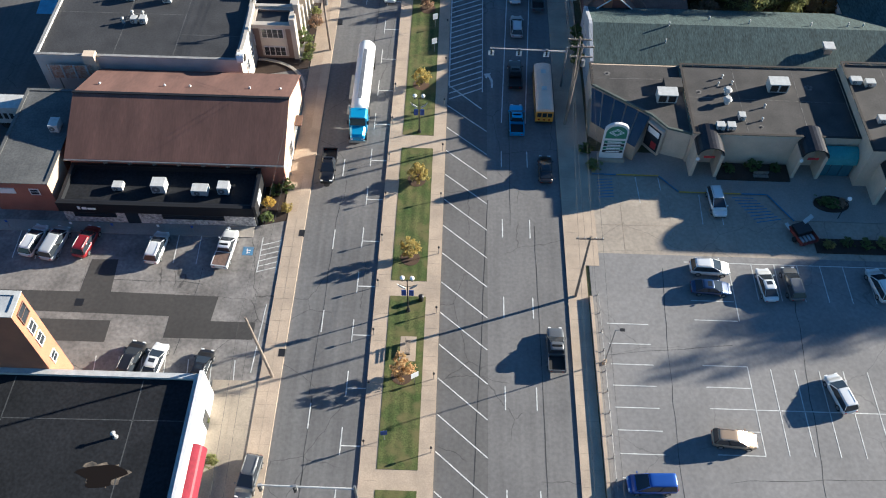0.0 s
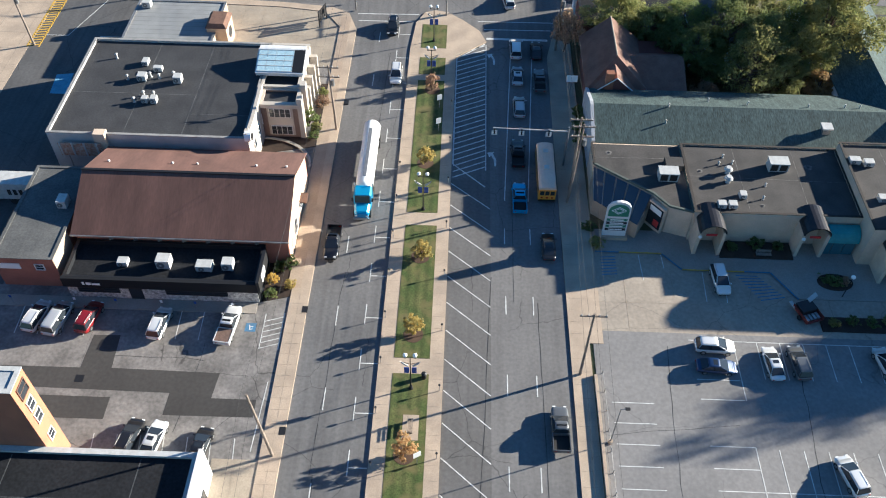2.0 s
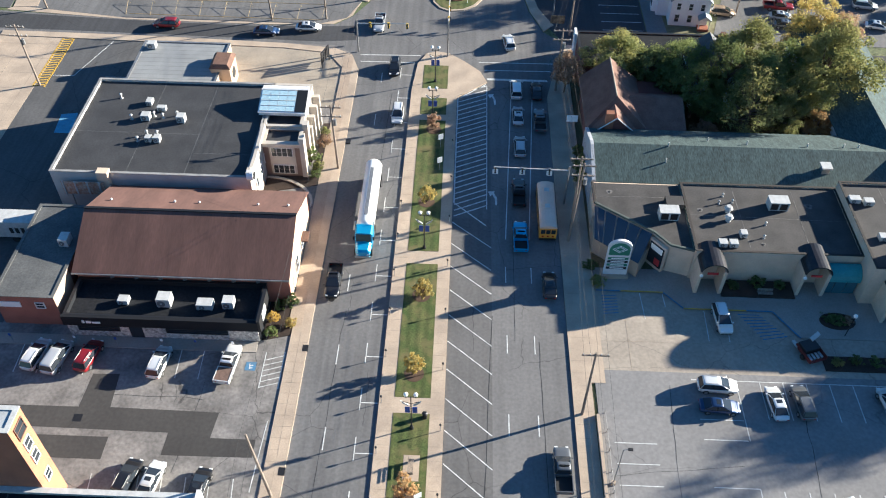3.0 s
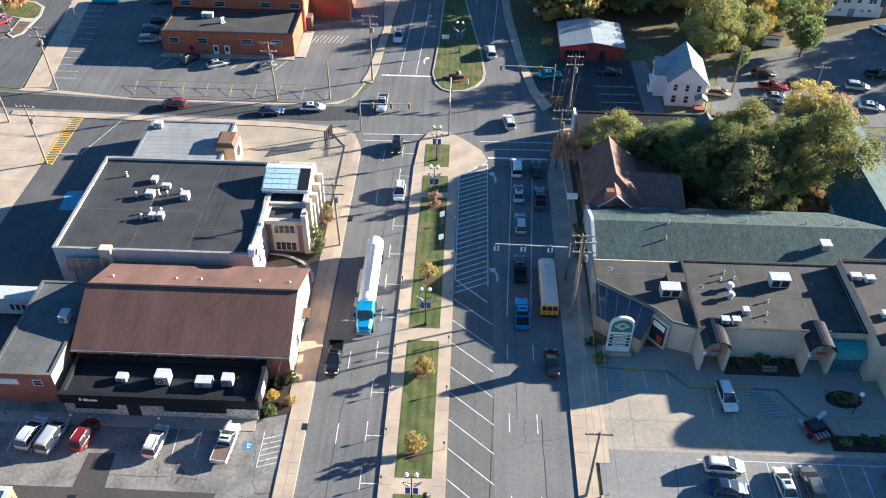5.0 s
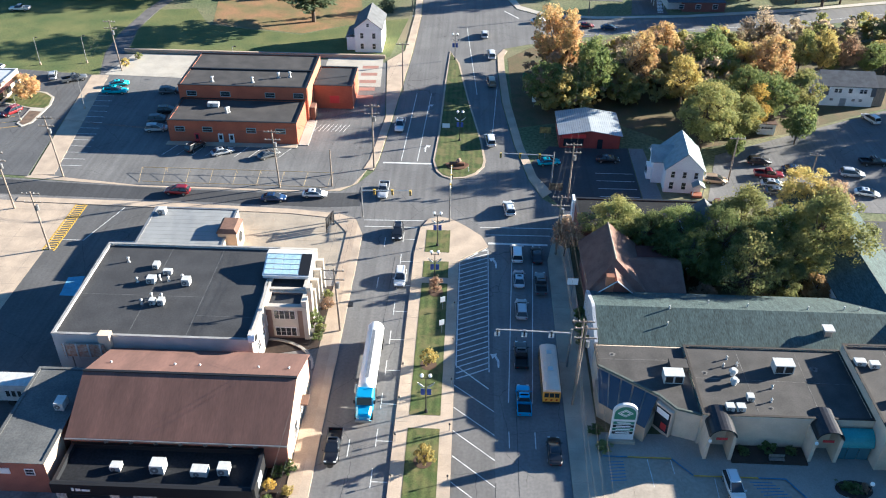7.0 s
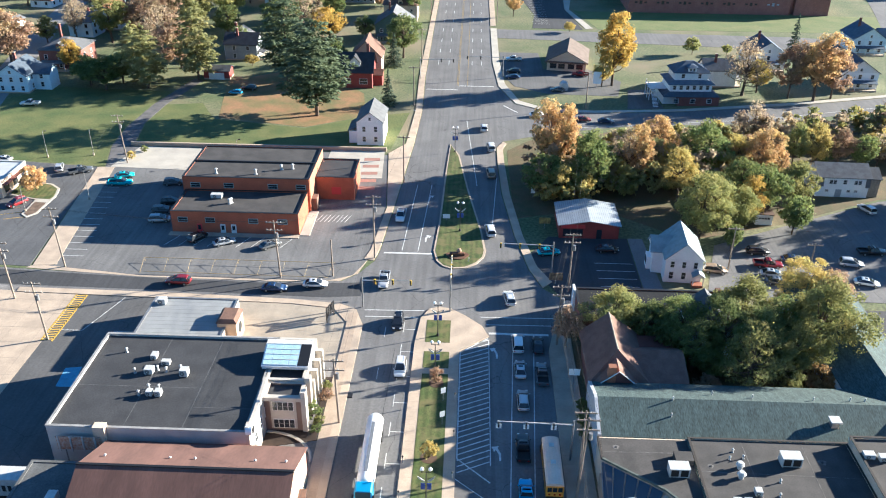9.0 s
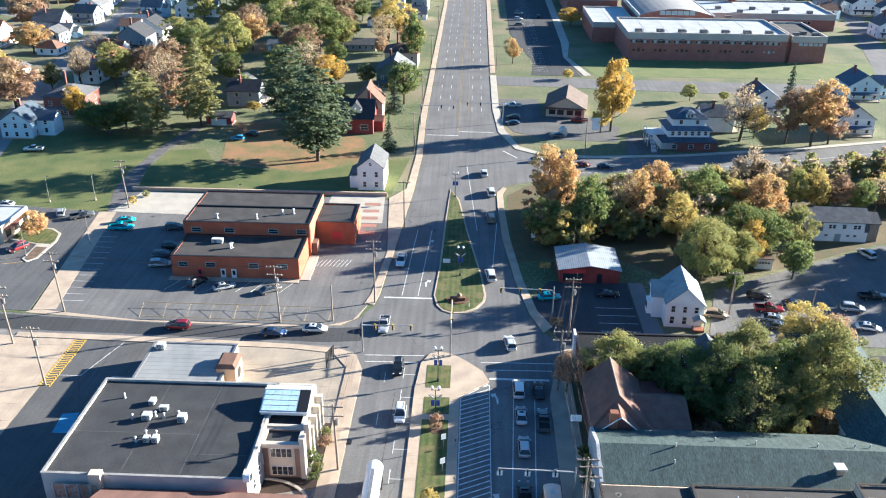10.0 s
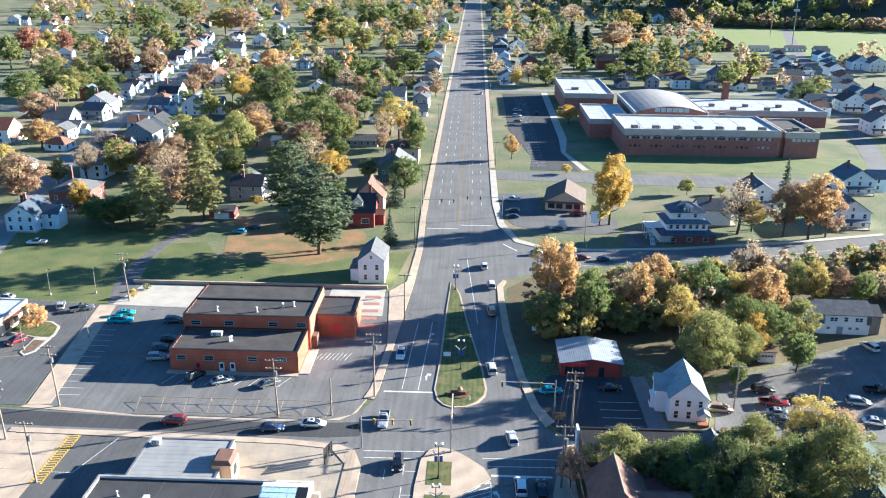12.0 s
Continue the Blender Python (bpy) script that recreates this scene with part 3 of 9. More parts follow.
marks("crossing_line", [((4.0, 125.6), (15.5, 125.8)), ((3.0, 128.0), (16.3, 128.2)), ((-17.9, 127.2), (-8.4, 127.3)), ((-18.2, 129.3), (-7.4, 129.6))], 0.18, PAINT, "white crosswalk lines")
hs = [((-0.5, 91.2), (4.2, 86.6)), ((-0.5, 91.2), (-0.5, 117)), ((-0.5, 117), (4.2, 121.3))]
for i in range(26):
    y = 87.8 + 1.2 * i
    hs.append(((-0.45, y + 0.6), (4.2, y + 3.0)))
marks("hatching", hs, 0.2, PAINT, "white painted hatching before the median nose", 0.036)
marks("lane_line", [((-9.9, 152), (-8.6, 185)), ((-13.2, 152), (-12, 185)), ((2.2, 185), (-0.8, 230)), ((7, 190), (5.4, 161))], 0.14, PAINT, "white lane lines beside the island")
fs = []
for k, x in enumerate((-11.3, -7.7, 0.3, 3.6)):
    fs += [((x, y), (x, y + 5)) for y in range(285, 900, 15)]
marks("far_dashes", fs, 0.2, surf("worn_road_paint", (0.50, 0.50, 0.49), (0.36, 0.36, 0.35), scale=0.8, fine=5, var=0.25, bump=0), "white dashed lane lines of the far road")
marks("centre_line", [((-4.3, 262), (-4.2, 540)), ((-3.9, 262), (-3.8, 540)), ((-4.2, 550), (-3.9, 1200)), ((-1.0, 262), (-0.9, 540))], 0.13, surf("worn_yellow_paint", (0.34, 0.24, 0.09), (0.24, 0.18, 0.09), scale=0.5, fine=5, var=0.25, bump=0), "worn yellow double centre line")
marks("stop_line", [((-3.6, 262), (7.5, 262)), ((-14, 258), (-4, 258)), ((10, 244), (14, 238))], 0.4, PAINT, "white stop lines of the far crossing")
marks("east_street_edge", [((30, 226.2), (85, 237)), ((85, 237), (127, 251)), ((127, 251), (290, 308))], 0.14, PAINT, "white line along the side street")


def arrow(x, y, flip=1):
    """A curved turn arrow: a swelling stem that bends over to a broad head."""
    s = Solid()
    z = 0.03
    s.prism([(x - 0.02, y), (x + 0.2, y), (x + 0.26, y + 1.3), (x + 0.06, y + 1.9), (x - 0.12, y + 1.3)], z, z + 0.008)
    s.prism([(x - 0.1 * flip, y + 1.35), (x + 0.24 * flip, y + 1.55), (x - 0.25 * flip, y + 2.75), (x - 0.55 * flip, y + 2.5)], z, z + 0.009)
    s.prism([(x - 0.05 * flip, y + 3.1), (x - 1.1 * flip, y + 2.9), (x - 0.75 * flip, y + 1.9)], z, z + 0.01)
    return tagged(s.ob("turn_arrow", PAINT), "white turn arrow painted on the lane", "road marking", "turn arrows", "structure")


for x, y, fl in ((5.6, 91.0, 1), (5.6, 115.5, 1), (-8.6, 156, -1), (-8.9, 176, -1)):
    arrow(x, y, fl)
# car park bays
bl = [((18.8, y), (23.6, y)) for y in [22.6 + 2.66 * i for i in range(12)]]
bl += [((29.1, y), (34.15, y)) for y in (36.1, 38.8, 44.0, 46.7, 52.7, 55.4)] + [((34.15, 36.1), (34.15, 46.7)), ((29.1, 41.4), (60, 41.4)), ((34.35, 52.7), (34.35, 60.3))]
bl += [((x, 36.2), (x, 46.5)) for x in [36.7 + 2.71 * i for i in range(10)]]
bl += [((x, 55.7), (x, 61)) for x in [37.2 + 2.8 * i for i in range(20)]] + [((29, 61), (95, 61))]
marks("east_bay_line", bl, 0.1, PAINT, "white parking bay lines of the car park", 0.145)
marks("blue_line", [((18.8, 74.9), (22, 74.9)), ((27.6, 74.9), (29.9, 72.2)), ((38, 72.2), (41.4, 72.2)), ((41.4, 72.2), (44.0, 67.9))], 0.2, PAINTB, "blue painted kerb of the walkway", 0.244)
marks("blue_hatching", [((36.8 + 0.3 * i, 71.6 - 0.5 * i), (39.6 + 0.35 * i, 71.6 - 0.42 * i)) for i in range(9)] + [((19.4, 74.0 - 0.5 * i), (21.4, 74.2 - 0.5 * i)) for i in range(7)], 0.14, PAINTB, "blue hatched accessible aisle", 0.125)
marks("yellow_line", [((22, 74.9), (27.6, 74.9)), ((29.9, 72.2), (38, 72.2))], 0.2, PAINTY, "yellow kerb line of the walkway", 0.244)
marks("apron_bay_line", [((24.5, 74.7), (24.7, 70.3)), ((32.5, 71.9), (32.3, 67)), ((35.2, 71.9), (34.9, 67)), ((27.5, 74.7), (27.6, 72.5))], 0.1, PAINT, "white bay lines on the apron", 0.125)
wl = [((x, 64), (x + 0.2, 58.5)) for x in (-53, -50.2, -47.4, -44.6, -36.2, -33.4, -30.6, -27.8)] + [((x, 45.5), (x + 0.5, 40.5)) for x in (-39, -36.4, -33.8, -31.2, -28.6, -26, -23.4)]
wl += [((-22.9, y), (-20.6, y + 0.8)) for y in [57.6 + 0.8 * i for i in range(6)]] + [((-22.9, 57.5), (-22.9, 62.8)), ((-20.6, 57.5), (-20.6, 63))]
wl += [((-21.4, y), (-21.0, y + 9)) for y in (44,)]
marks("west_bay_line", wl, 0.1, PAINT, "worn white parking bay lines", 0.06)
tagged(Solid().prism(rect(-25.1, -23.8, 60.0, 61.3), 0.05, 0.064).ob("accessible_sign", PAINTB), "blue accessible parking square on asphalt", "road marking", kind="structure")
marks("accessible_symbol", [((-24.6, 60.3), (-24.2, 60.4)), ((-24.5, 60.4), (-24.6, 61.0)), ((-24.5, 60.75), (-24.15, 60.75))], 0.1, PAINT, "white wheelchair symbol", 0.066)
yl = [((-72.3, 116.5), (-72.3, 131.5)), ((-70.3, 116.5), (-70.3, 131.5))] + [((-72.3, 116.8 + 0.75 * i), (-70.3, 117.2 + 0.75 * i)) for i in range(20)]
marks("yellow_hatching", yl, 0.28, PAINTY, "yellow hatched kerb strip", 0.08)
marks("brick_lot_line", [((-83 - (y - 146) * 0.16 + 0.6, y), (-77 - (y - 146) * 0.16, y)) for y in [146 + 2.75 * i for i in range(14)]] + [((x, 157), (x - 2.5, 151.5)) for x in range(-60, -33, 3)] + [((-33 + 0.9 * i, 164), (-32 + 0.9 * i, 167.4)) for i in range(8)], 0.12, PAINT,
      "faded white bay lines", 0.07)
marks("lane_bay_line", [((-66.5, 120), (-63, 131)), ((-66.5, 120), (-71, 120)), ((-57.5, 120), (-61, 120))], 0.12, PAINT, "white bay lines", 0.062)
tagged(Solid().prism([(-64.3, 104.4), (-61.6, 104.4), (-62.2, 109.7), (-64.8, 109.2)], 0.06, 0.068).ob("blue_pad", surf("faded_blue_paint", (0.16, 0.36, 0.50), (0.13, 0.28, 0.4), scale=1, var=0.12)), "blue painted accessible bay", "road marking", kind="structure")
marks("red_lot_line", [((26, y), (33.5, y)) for y in (140, 143, 146, 149)], 0.12, PAINT, "white bay lines", 0.07)
marks("school_bays", [((24.5, y), (31, y)) for y in [345 + 3.2 * i for i in range(56)]], 0.14, PAINT, "white bay lines of the school car park", 0.07)

SEAM = plain("tar_seam", (0.03, 0.03, 0.03), 0.8)


def seam(x0, y0, x1, y1, z, w=0.07, sway=0.12, seed=1):
    """A wandering tar seam between two points."""
    rng = random.Random(seed)
    n = max(4, int(abs(y1 - y0) + abs(x1 - x0)) // 2)
    s = Solid()
    dx, dy = x1 - x0, y1 - y0
    k = math.hypot(dx, dy)
    o, prev = 0, None
    for i in range(n + 1):
        o = o * 0.7 + rng.gauss(0, sway * 0.5)
        p = (x0 + dx * i / n - dy / k * o, y0 + dy * i / n + dx / k * o)
        if prev:
            stripe(s, prev, p, w * (0.6 + 0.8 * rng.random()), z)
        prev = p
    tagged(s.ob("asphalt_seam", SEAM), "dark tar-filled seam in the asphalt", "road seam", "asphalt seams", "structure")


for k, q in enumerate(((3.0, 20, 5.0, 70, 0.031, 0.07, 0.06), (11.0, 20, 11.0, 66, 0.027, 0.07, 0.08), (7.9, 66, 8.1, 88, 0.027, 0.05, 0.06), (-14.3, 41.5, -14.0, 20, 0.021, 0.09, 0.25), (-14.6, 41.5, -13.9, 70, 0.021, 0.05, 0.15), (24.3, 22, 26.2, 60, 0.141, 0.05, 0.2), (38.4, 22, 41.6, 56, 0.141, 0.06, 0.2),
                       (18.0, 47.6, 33, 49.3, 0.141, 0.04, 0.2), (30, 33, 58, 34.5, 0.141, 0.04, 0.2), (-42, 56, -29, 55.6, 0.051, 0.05, 0.3), (-30.5, 46, -29, 58, 0.051, 0.05, 0.2), (-12.0, 84, -11.7, 118, 0.021, 0.06, 0.1))):
    seam(*q, seed=k)

# joints between the concrete pavement slabs
JOINT = surf("slab_joint", (0.345, 0.285, 0.22), (0.26, 0.215, 0.165), scale=2, bump=0)
marks("pavement_joint", [((-20.2, -10 + 1.52 * i), (-18.1, -10 + 1.52 * i)) for i in range(50)] + [((-19.1, -10), (-19.1, 66))], 0.03, JOINT, "recessed joints between concrete pavement slabs", 0.172)
marks("median_joint", [((x, -10 + 1.83 * i), (x + w, -10 + 1.83 * i)) for x, w in ((-8.1, 1.5), (-2.35, 1.5)) for i in range(70)], 0.03, JOINT, "recessed joints between median slabs", 0.192)
marks("east_pavement_joint", [((14.7, -10 + 1.83 * i), (16.8, -10 + 1.83 * i)) for i in range(70)], 0.03, JOINT, "recessed joints between eastern slabs", 0.172)
marks("forecourt_joint", [((-25.2, 8 + 3.3 * i), (-20.4, 8 + 3.3 * i)) for i in range(11)] + [((-22.8, 8), (-22.8, 43))], 0.05, JOINT, "recessed joints of the forecourt", 0.087)
marks("plaza_joint", [((-41.2, 116 + 3.0 * i), (-20.6, 116 + 3.0 * i)) for i in range(4)] + [((-38 + 3.4 * i, 114), (-38 + 3.4 * i, 130)) for i in range(5)], 0.05, JOINT, "recessed joints of the corner plaza", 0.077)
marks("yard_joint", [((-109, 62 + 4.5 * i), (-72.4, 62 + 4.5 * i)) for i in range(16)] + [((-105 + 5.2 * i, 61), (-105 + 5.2 * i, 131)) for i in range(7)], 0.07, JOINT, "recessed joints of the concrete yard", 0.072)
marks("apron_joint", [((17.2, 66.5), (42, 66.7)), ((22.0, 62.2), (22.2, 74.6)), ((28.2, 62.2), (28.3, 72)), ((36, 62.2), (36, 72))], 0.06, JOINT, "recessed joints of the apron", 0.122)


def mown(m, period):
    """Faint mowing stripes across a lawn."""
    n, l = m.node_tree.nodes, m.node_tree.links
    bsdf = n["Principled BSDF"]
    tc = n.new("ShaderNodeTexCoord")
    wv = n.new("ShaderNodeTexWave")
    wv.bands_direction = "X"
    wv.inputs["Scale"].default_value, wv.inputs["Distortion"].default_value = 0.31 / period, 1.0
    l.new(tc.outputs["Object"], wv.inputs["Vector"])
    mr = n.new("ShaderNodeMapRange")
    mr.inputs["To Min"].default_value, mr.inputs["To Max"].default_value = 0.82, 1.14
    l.new(wv.outputs["Fac"], mr.inputs["Value"])
    mx = n.new("ShaderNodeMix")
    mx.data_type, mx.blend_type = "RGBA", "MULTIPLY"
    mx.inputs["Factor"].default_value = 1
    l.new(bsdf.inputs["Base Color"].links[0].from_socket, mx.inputs["A"])
    l.new(mr.outputs["Result"], mx.inputs["B"])
    l.new(mx.outputs["Result"], bsdf.inputs["Base Color"])


mown(LAWN, 1.1)
dry_patches(LAWN, 0.5, (0.13, 0.115, 0.045))

# ---- vehicles ----
def ring(y, hw, z0, z1, ch=0.12):
    return [(-hw + ch * 0.4, y, z0), (hw - ch * 0.4, y, z0), (hw, y, z0 + ch), (hw, y, z1 - ch), (hw - ch, y, z1), (-hw + ch, y, z1), (-hw, y, z1 - ch), (-hw, y, z0 + ch)]


def body_ring(y, hw, z0, z1, n=20):
    """A rounded cross-section of a car body."""
    out = []
    for i in range(n):
        a = 2 * math.pi * (i + 0.5) / n
        c, q = math.cos(a), math.sin(a)
        out.append((hw * math.copysign(abs(c) ** 0.4, c), y, (z0 + z1) / 2 + (z1 - z0) / 2 * math.copysign(abs(q) ** 0.42, q)))
    return out


def plan_ring(x, y0, y1, z, r, n=4):
    """A rounded rectangle seen from above."""
    out = []
    for cx, cy, a0 in ((x - r, y1 - r, 0), (-x + r, y1 - r, 90), (-x + r, y0 + r, 180), (x - r, y0 + r, 270)):
        for i in range(n + 1):
            a = radians(a0 + 90 * i / n)
            out.append((cx + r * math.cos(a), cy + r * math.sin(a), z))
    return out


SPEC = {  # length, half width, height, belt, hood, cabin base rear/front, roof rear/front
    "sedan": (4.75, 0.91, 1.46, 0.93, 0.88, -1.95, 1.32, -1.1, 0.2),
    "hatch": (4.2, 0.88, 1.5, 0.95, 0.92, -1.95, 1.2, -1.6, 0.12),
    "suv": (4.75, 0.95, 1.72, 1.05, 1.03, -2.28, 1.36, -1.9, 0.16),
    "van": (5.1, 0.99, 1.9, 1.1, 1.05, -2.45, 1.8, -2.25, 0.5),
    "pickup": (5.7, 0.99, 1.85, 1.1, 1.1, -0.75, 1.5, -0.6, 0.4)}


def car(kind, colour, label):
    L, hw, H, belt, hood, cb, cf, rb, rf = SPEC[kind]
    paint = CARCOL[colour]
    c = thing("car" if kind != "pickup" else "pickup_truck", label, "car" if kind != "pickup" else "pickup truck")
    h2 = L / 2
    z0 = 0.28
    s = Solid()
    front = [body_ring(h2 - 0.75, hw * 0.985, z0, hood - 0.03), body_ring(h2 - 0.4, hw * 0.95, z0 + 0.02, hood - 0.09), body_ring(h2 - 0.18, hw * 0.89, z0 + 0.05, hood - 0.17), body_ring(h2 - 0.05, hw * 0.8, z0 + 0.1, hood - 0.27), body_ring(h2, hw * 0.7, z0 + 0.16, hood - 0.36)]
    if kind == "pickup":
        s.loft([body_ring(-0.72, hw, z0, belt), body_ring(0.4, hw, z0, belt + 0.01), body_ring(1.2, hw, z0, belt)] + front)
    else:
        rear = [body_ring(-h2, hw * 0.74, z0 + 0.2, belt - 0.25), body_ring(-h2 + 0.05, hw * 0.84, z0 + 0.12, belt - 0.14), body_ring(-h2 + 0.18, hw * 0.92, z0 + 0.06, belt - 0.05), body_ring(-h2 + 0.5, hw * 0.98, z0, belt - 0.01)]
        s.loft(rear + [body_ring(-0.8, hw, z0, belt + 0.01), body_ring(cf - 0.2, hw, z0, belt), body_ring(cf + 0.4, hw, z0, hood + 0.02)] + front)
    s.ob("body", paint, c, smooth=True)
    if kind == "pickup":
        b = Solid().box(-hw, hw, -h2, -0.74, 0.5, 0.62)
        b.box(-hw, -hw + 0.09, -h2, -0.74, 0.62, belt).box(hw - 0.09, hw, -h2, -0.74, 0.62, belt).box(-hw + 0.09, hw - 0.09, -h2, -h2 + 0.08, 0.62, belt).box(-hw + 0.09, hw - 0.09, -0.84, -0.74, 0.62, belt)
        b.ob("bed", paint, c)
        Solid().box(-hw + 0.1, hw - 0.1, -h2 + 0.09, -0.85, 0.62, 0.68).ob("bed_liner", DARK, c)
    rw = hw * 0.72
    bw = hw * 0.95
    cab = Solid()
    lo = [(-bw, cb, belt - 0.03), (bw, cb, belt - 0.03), (bw, cf, belt - 0.03), (-bw, cf, belt - 0.03)]
    hi = [(-rw, rb, H - 0.09), (rw, rb, H - 0.09), (rw, rf, H - 0.09), (-rw, rf, H - 0.09)]
    cab.loft([plan_ring(bw, cb, cf, belt - 0.06, 0.2), plan_ring(rw, rb, rf, H - 0.1, 0.24)])
    cab.ob("cabin", TRIM, c, "dark glazed cabin", smooth=True)
    top = Solid().loft([plan_ring(rw * 1.0, rb - 0.04, rf + 0.05, H - 0.14, 0.24), plan_ring(rw * 1.03, rb - 0.05, rf + 0.04, H - 0.1, 0.26), plan_ring(rw * 0.99, rb + 0.02, rf - 0.03, H - 0.05, 0.26), plan_ring(rw * 0.88, rb + 0.14, rf - 0.2, H - 0.014, 0.26), plan_ring(rw * 0.6, rb + 0.4, rf - 0.5, H, 0.2)])
    for sx in (-1, 1):
        for (ya, yb) in ((cf - 0.06, rf - 0.02), (cb + 0.1, rb + 0.06)):
            top.rod((sx * (bw - 0.05), ya, belt - 0.04), (sx * (rw - 0.03), yb, H - 0.12), 0.05, n=5)
    top.ob("roof", paint, c, smooth=True)

    def pane(name, a, b, cc, d, inset, out):
        a, b, cc, d = (Vector(p) for p in (a, b, cc, d))
        m = (a + b + cc + d) / 4
        nrm = (b - a).cross(d - a).normalized()
        if nrm.dot(m - Vector((0, (cb + cf) / 2, belt))) < 0:
            nrm = -nrm
        ps = [m + (p - m) * inset + nrm * out for p in (a, b, cc, d)]
        t = Solid().add(ps + [p - nrm * 0.03 for p in ps], [(0, 1, 2, 3), (7, 6, 5, 4), (0, 4, 5, 1), (1, 5, 6, 2), (2, 6, 7, 3), (3, 7, 4, 0)])
        t.ob(name, GLASS, c)

    pane("windscreen", lo[3], lo[2], hi[2], hi[3], 0.9, 0.015)
    pane("rear_window", lo[0], lo[1], hi[1], hi[0], 0.86, 0.015)
    for sx in (0, 1):
        a, b = (lo[0], lo[3]) if sx == 0 else (lo[1], lo[2])
        d, e = (hi[0], hi[3]) if sx == 0 else (hi[1], hi[2])
        a, b, d, e = (Vector(p) for p in (a, b, d, e))
        k = 0.46
        pane("rear_side_window", a, a.lerp(b, k), d.lerp(e, k), d, 0.9, 0.012)
        pane("side_window", a.lerp(b, k), b, e, d.lerp(e, k), 0.84, 0.015)
    r = 0.36 if kind in ("suv", "pickup") else 0.33
    for sx in (-1, 1):
        for wy in (-h2 * 0.6, h2 * 0.62):
            w = Solid().rod((sx * (hw - 0.2), wy, r), (sx * (hw + 0.015), wy, r), r, n=14).ob("wheel", DARK, c)
            Solid().rod((sx * (hw - 0.05), wy, r), (sx * (hw + 0.03), wy, r), r * 0.62, n=10).ob("rim", RIM, w)
        Solid().box(sx * hw * 0.62 - 0.17, sx * hw * 0.62 + 0.17, h2 - 0.16, h2 - 0.02, hood - 0.36, hood - 0.2).ob("headlight", LAMPW, c)
        Solid().box(sx * hw * 0.66 - 0.12, sx * hw * 0.66 + 0.12, -h2 - 0.015, -h2 + 0.1, belt - 0.36, belt - 0.24).ob("tail_light", LAMPR, c)
        Solid().box(sx * (hw + 0.08) - 0.09, sx * (hw + 0.08) + 0.09, cf - 0.35, cf - 0.22, belt, belt + 0.13).ob("mirror", paint, c)
    Solid().box(-hw * 0.7, hw * 0.7, h2 - 0.1, h2 + 0.015, 0.36, 0.5).ob("bumper", DARK, c)
    if kind == "suv":
        for sx in (-1, 1):
            Solid().rod((sx * rw * 0.86, rb + 0.2, H + 0.04), (sx * rw * 0.86, rf - 0.3, H + 0.04), 0.025, n=6).ob("roof_rail", METALG, c)
    if kind == "sedan":
        Solid().box(-0.36, 0.36, rf - 0.75, rf - 0.25, H - 0.008, H + 0.006).ob("sunroof", GLASS, c)
    return c


TRIM = plain("car_trim", (0.012, 0.013, 0.015), 0.25, spec=0.5)
CARS = {}


def park(kind, colour, x, y, rz, label, group="", z=0.02):
    key = (kind, colour, label)
    if key not in CARS:
        CARS[key] = car(kind, colour, label)
        CARS[key].matrix_world = pose(x, y, z, 0, 0, rz)
        o = CARS[key]
    else:
        o = copy_thing(CARS[key], pose(x, y, z, 0, 0, rz))
    return tagged(o, group=group)
DESC = {"sedan": "saloon car", "hatch": "hatchback car", "suv": "sport utility car", "van": "van", "pickup": "pickup truck"}
PARKED = """suv white -50.6 60.8 350|van silver -47.9 60.5 350|suv red -44.2 60.9 350|suv white -35.4 60.3 354|pickup white -27.0 60.4 354|suv black -34.7 44.8 350|sedan white -32.1 44.7 350|sedan black -26.8 44.1 352|suv grey -19.5 31.9 172
suv white 31.8 59.8 268|sedan navy 31.5 56.9 268|sedan white 38.3 57.6 4|suv grey 41.4 57.8 4|suv white 51.9 58 10|suv white 43.5 43.4 14|suv tan 30.9 37.6 266|van blue 21.6 32.4 92|suv white 34.4 70.3 183
suv black -56.3 154.3 330|sedan silver -50.2 152.7 300|sedan grey -40.5 152 310|suv silver -66.9 162.2 280|suv grey -67.7 166.6 280|suv black -67.1 171 280|suv grey -70 181.4 280|sedan turquoise -83.1 184.9 290|pickup turquoise -82.5 180.6 275|suv silver -100.6 188.4 20|pickup grey -94.7 187 300|suv red -101.4 168.3 150|sedan white -117 192.8 90
sedan turquoise 16.9 152.2 280|sedan black 29.1 154.1 270|suv black 60.1 154.9 270|pickup red 60.6 149.6 265|sedan silver 60.4 145.9 262|sedan grey 60.5 142.9 262|sedan navy 66.4 152 265|suv silver 77.6 150.8 260|sedan white 77.8 143.4 255|pickup black 83.8 156 270|suv tan 49.4 146.7 262|suv white 90.9 176.5 20
pickup white -129.7 234.6 95|hatch skyblue -72.3 248.9 85|suv black -69.1 253.2 85|pickup red 36.3 275.5 85|pickup white 14.8 292 85|suv black 14.2 277.2 80|sedan navy 13.9 271.3 85|sedan grey 27.5 258.8 80
suv silver 24.5 472.8 270|suv white 23.7 455.5 270|sedan grey 23.4 440.9 270|suv navy 34.6 463.3 0|van white -138 402.6 95"""
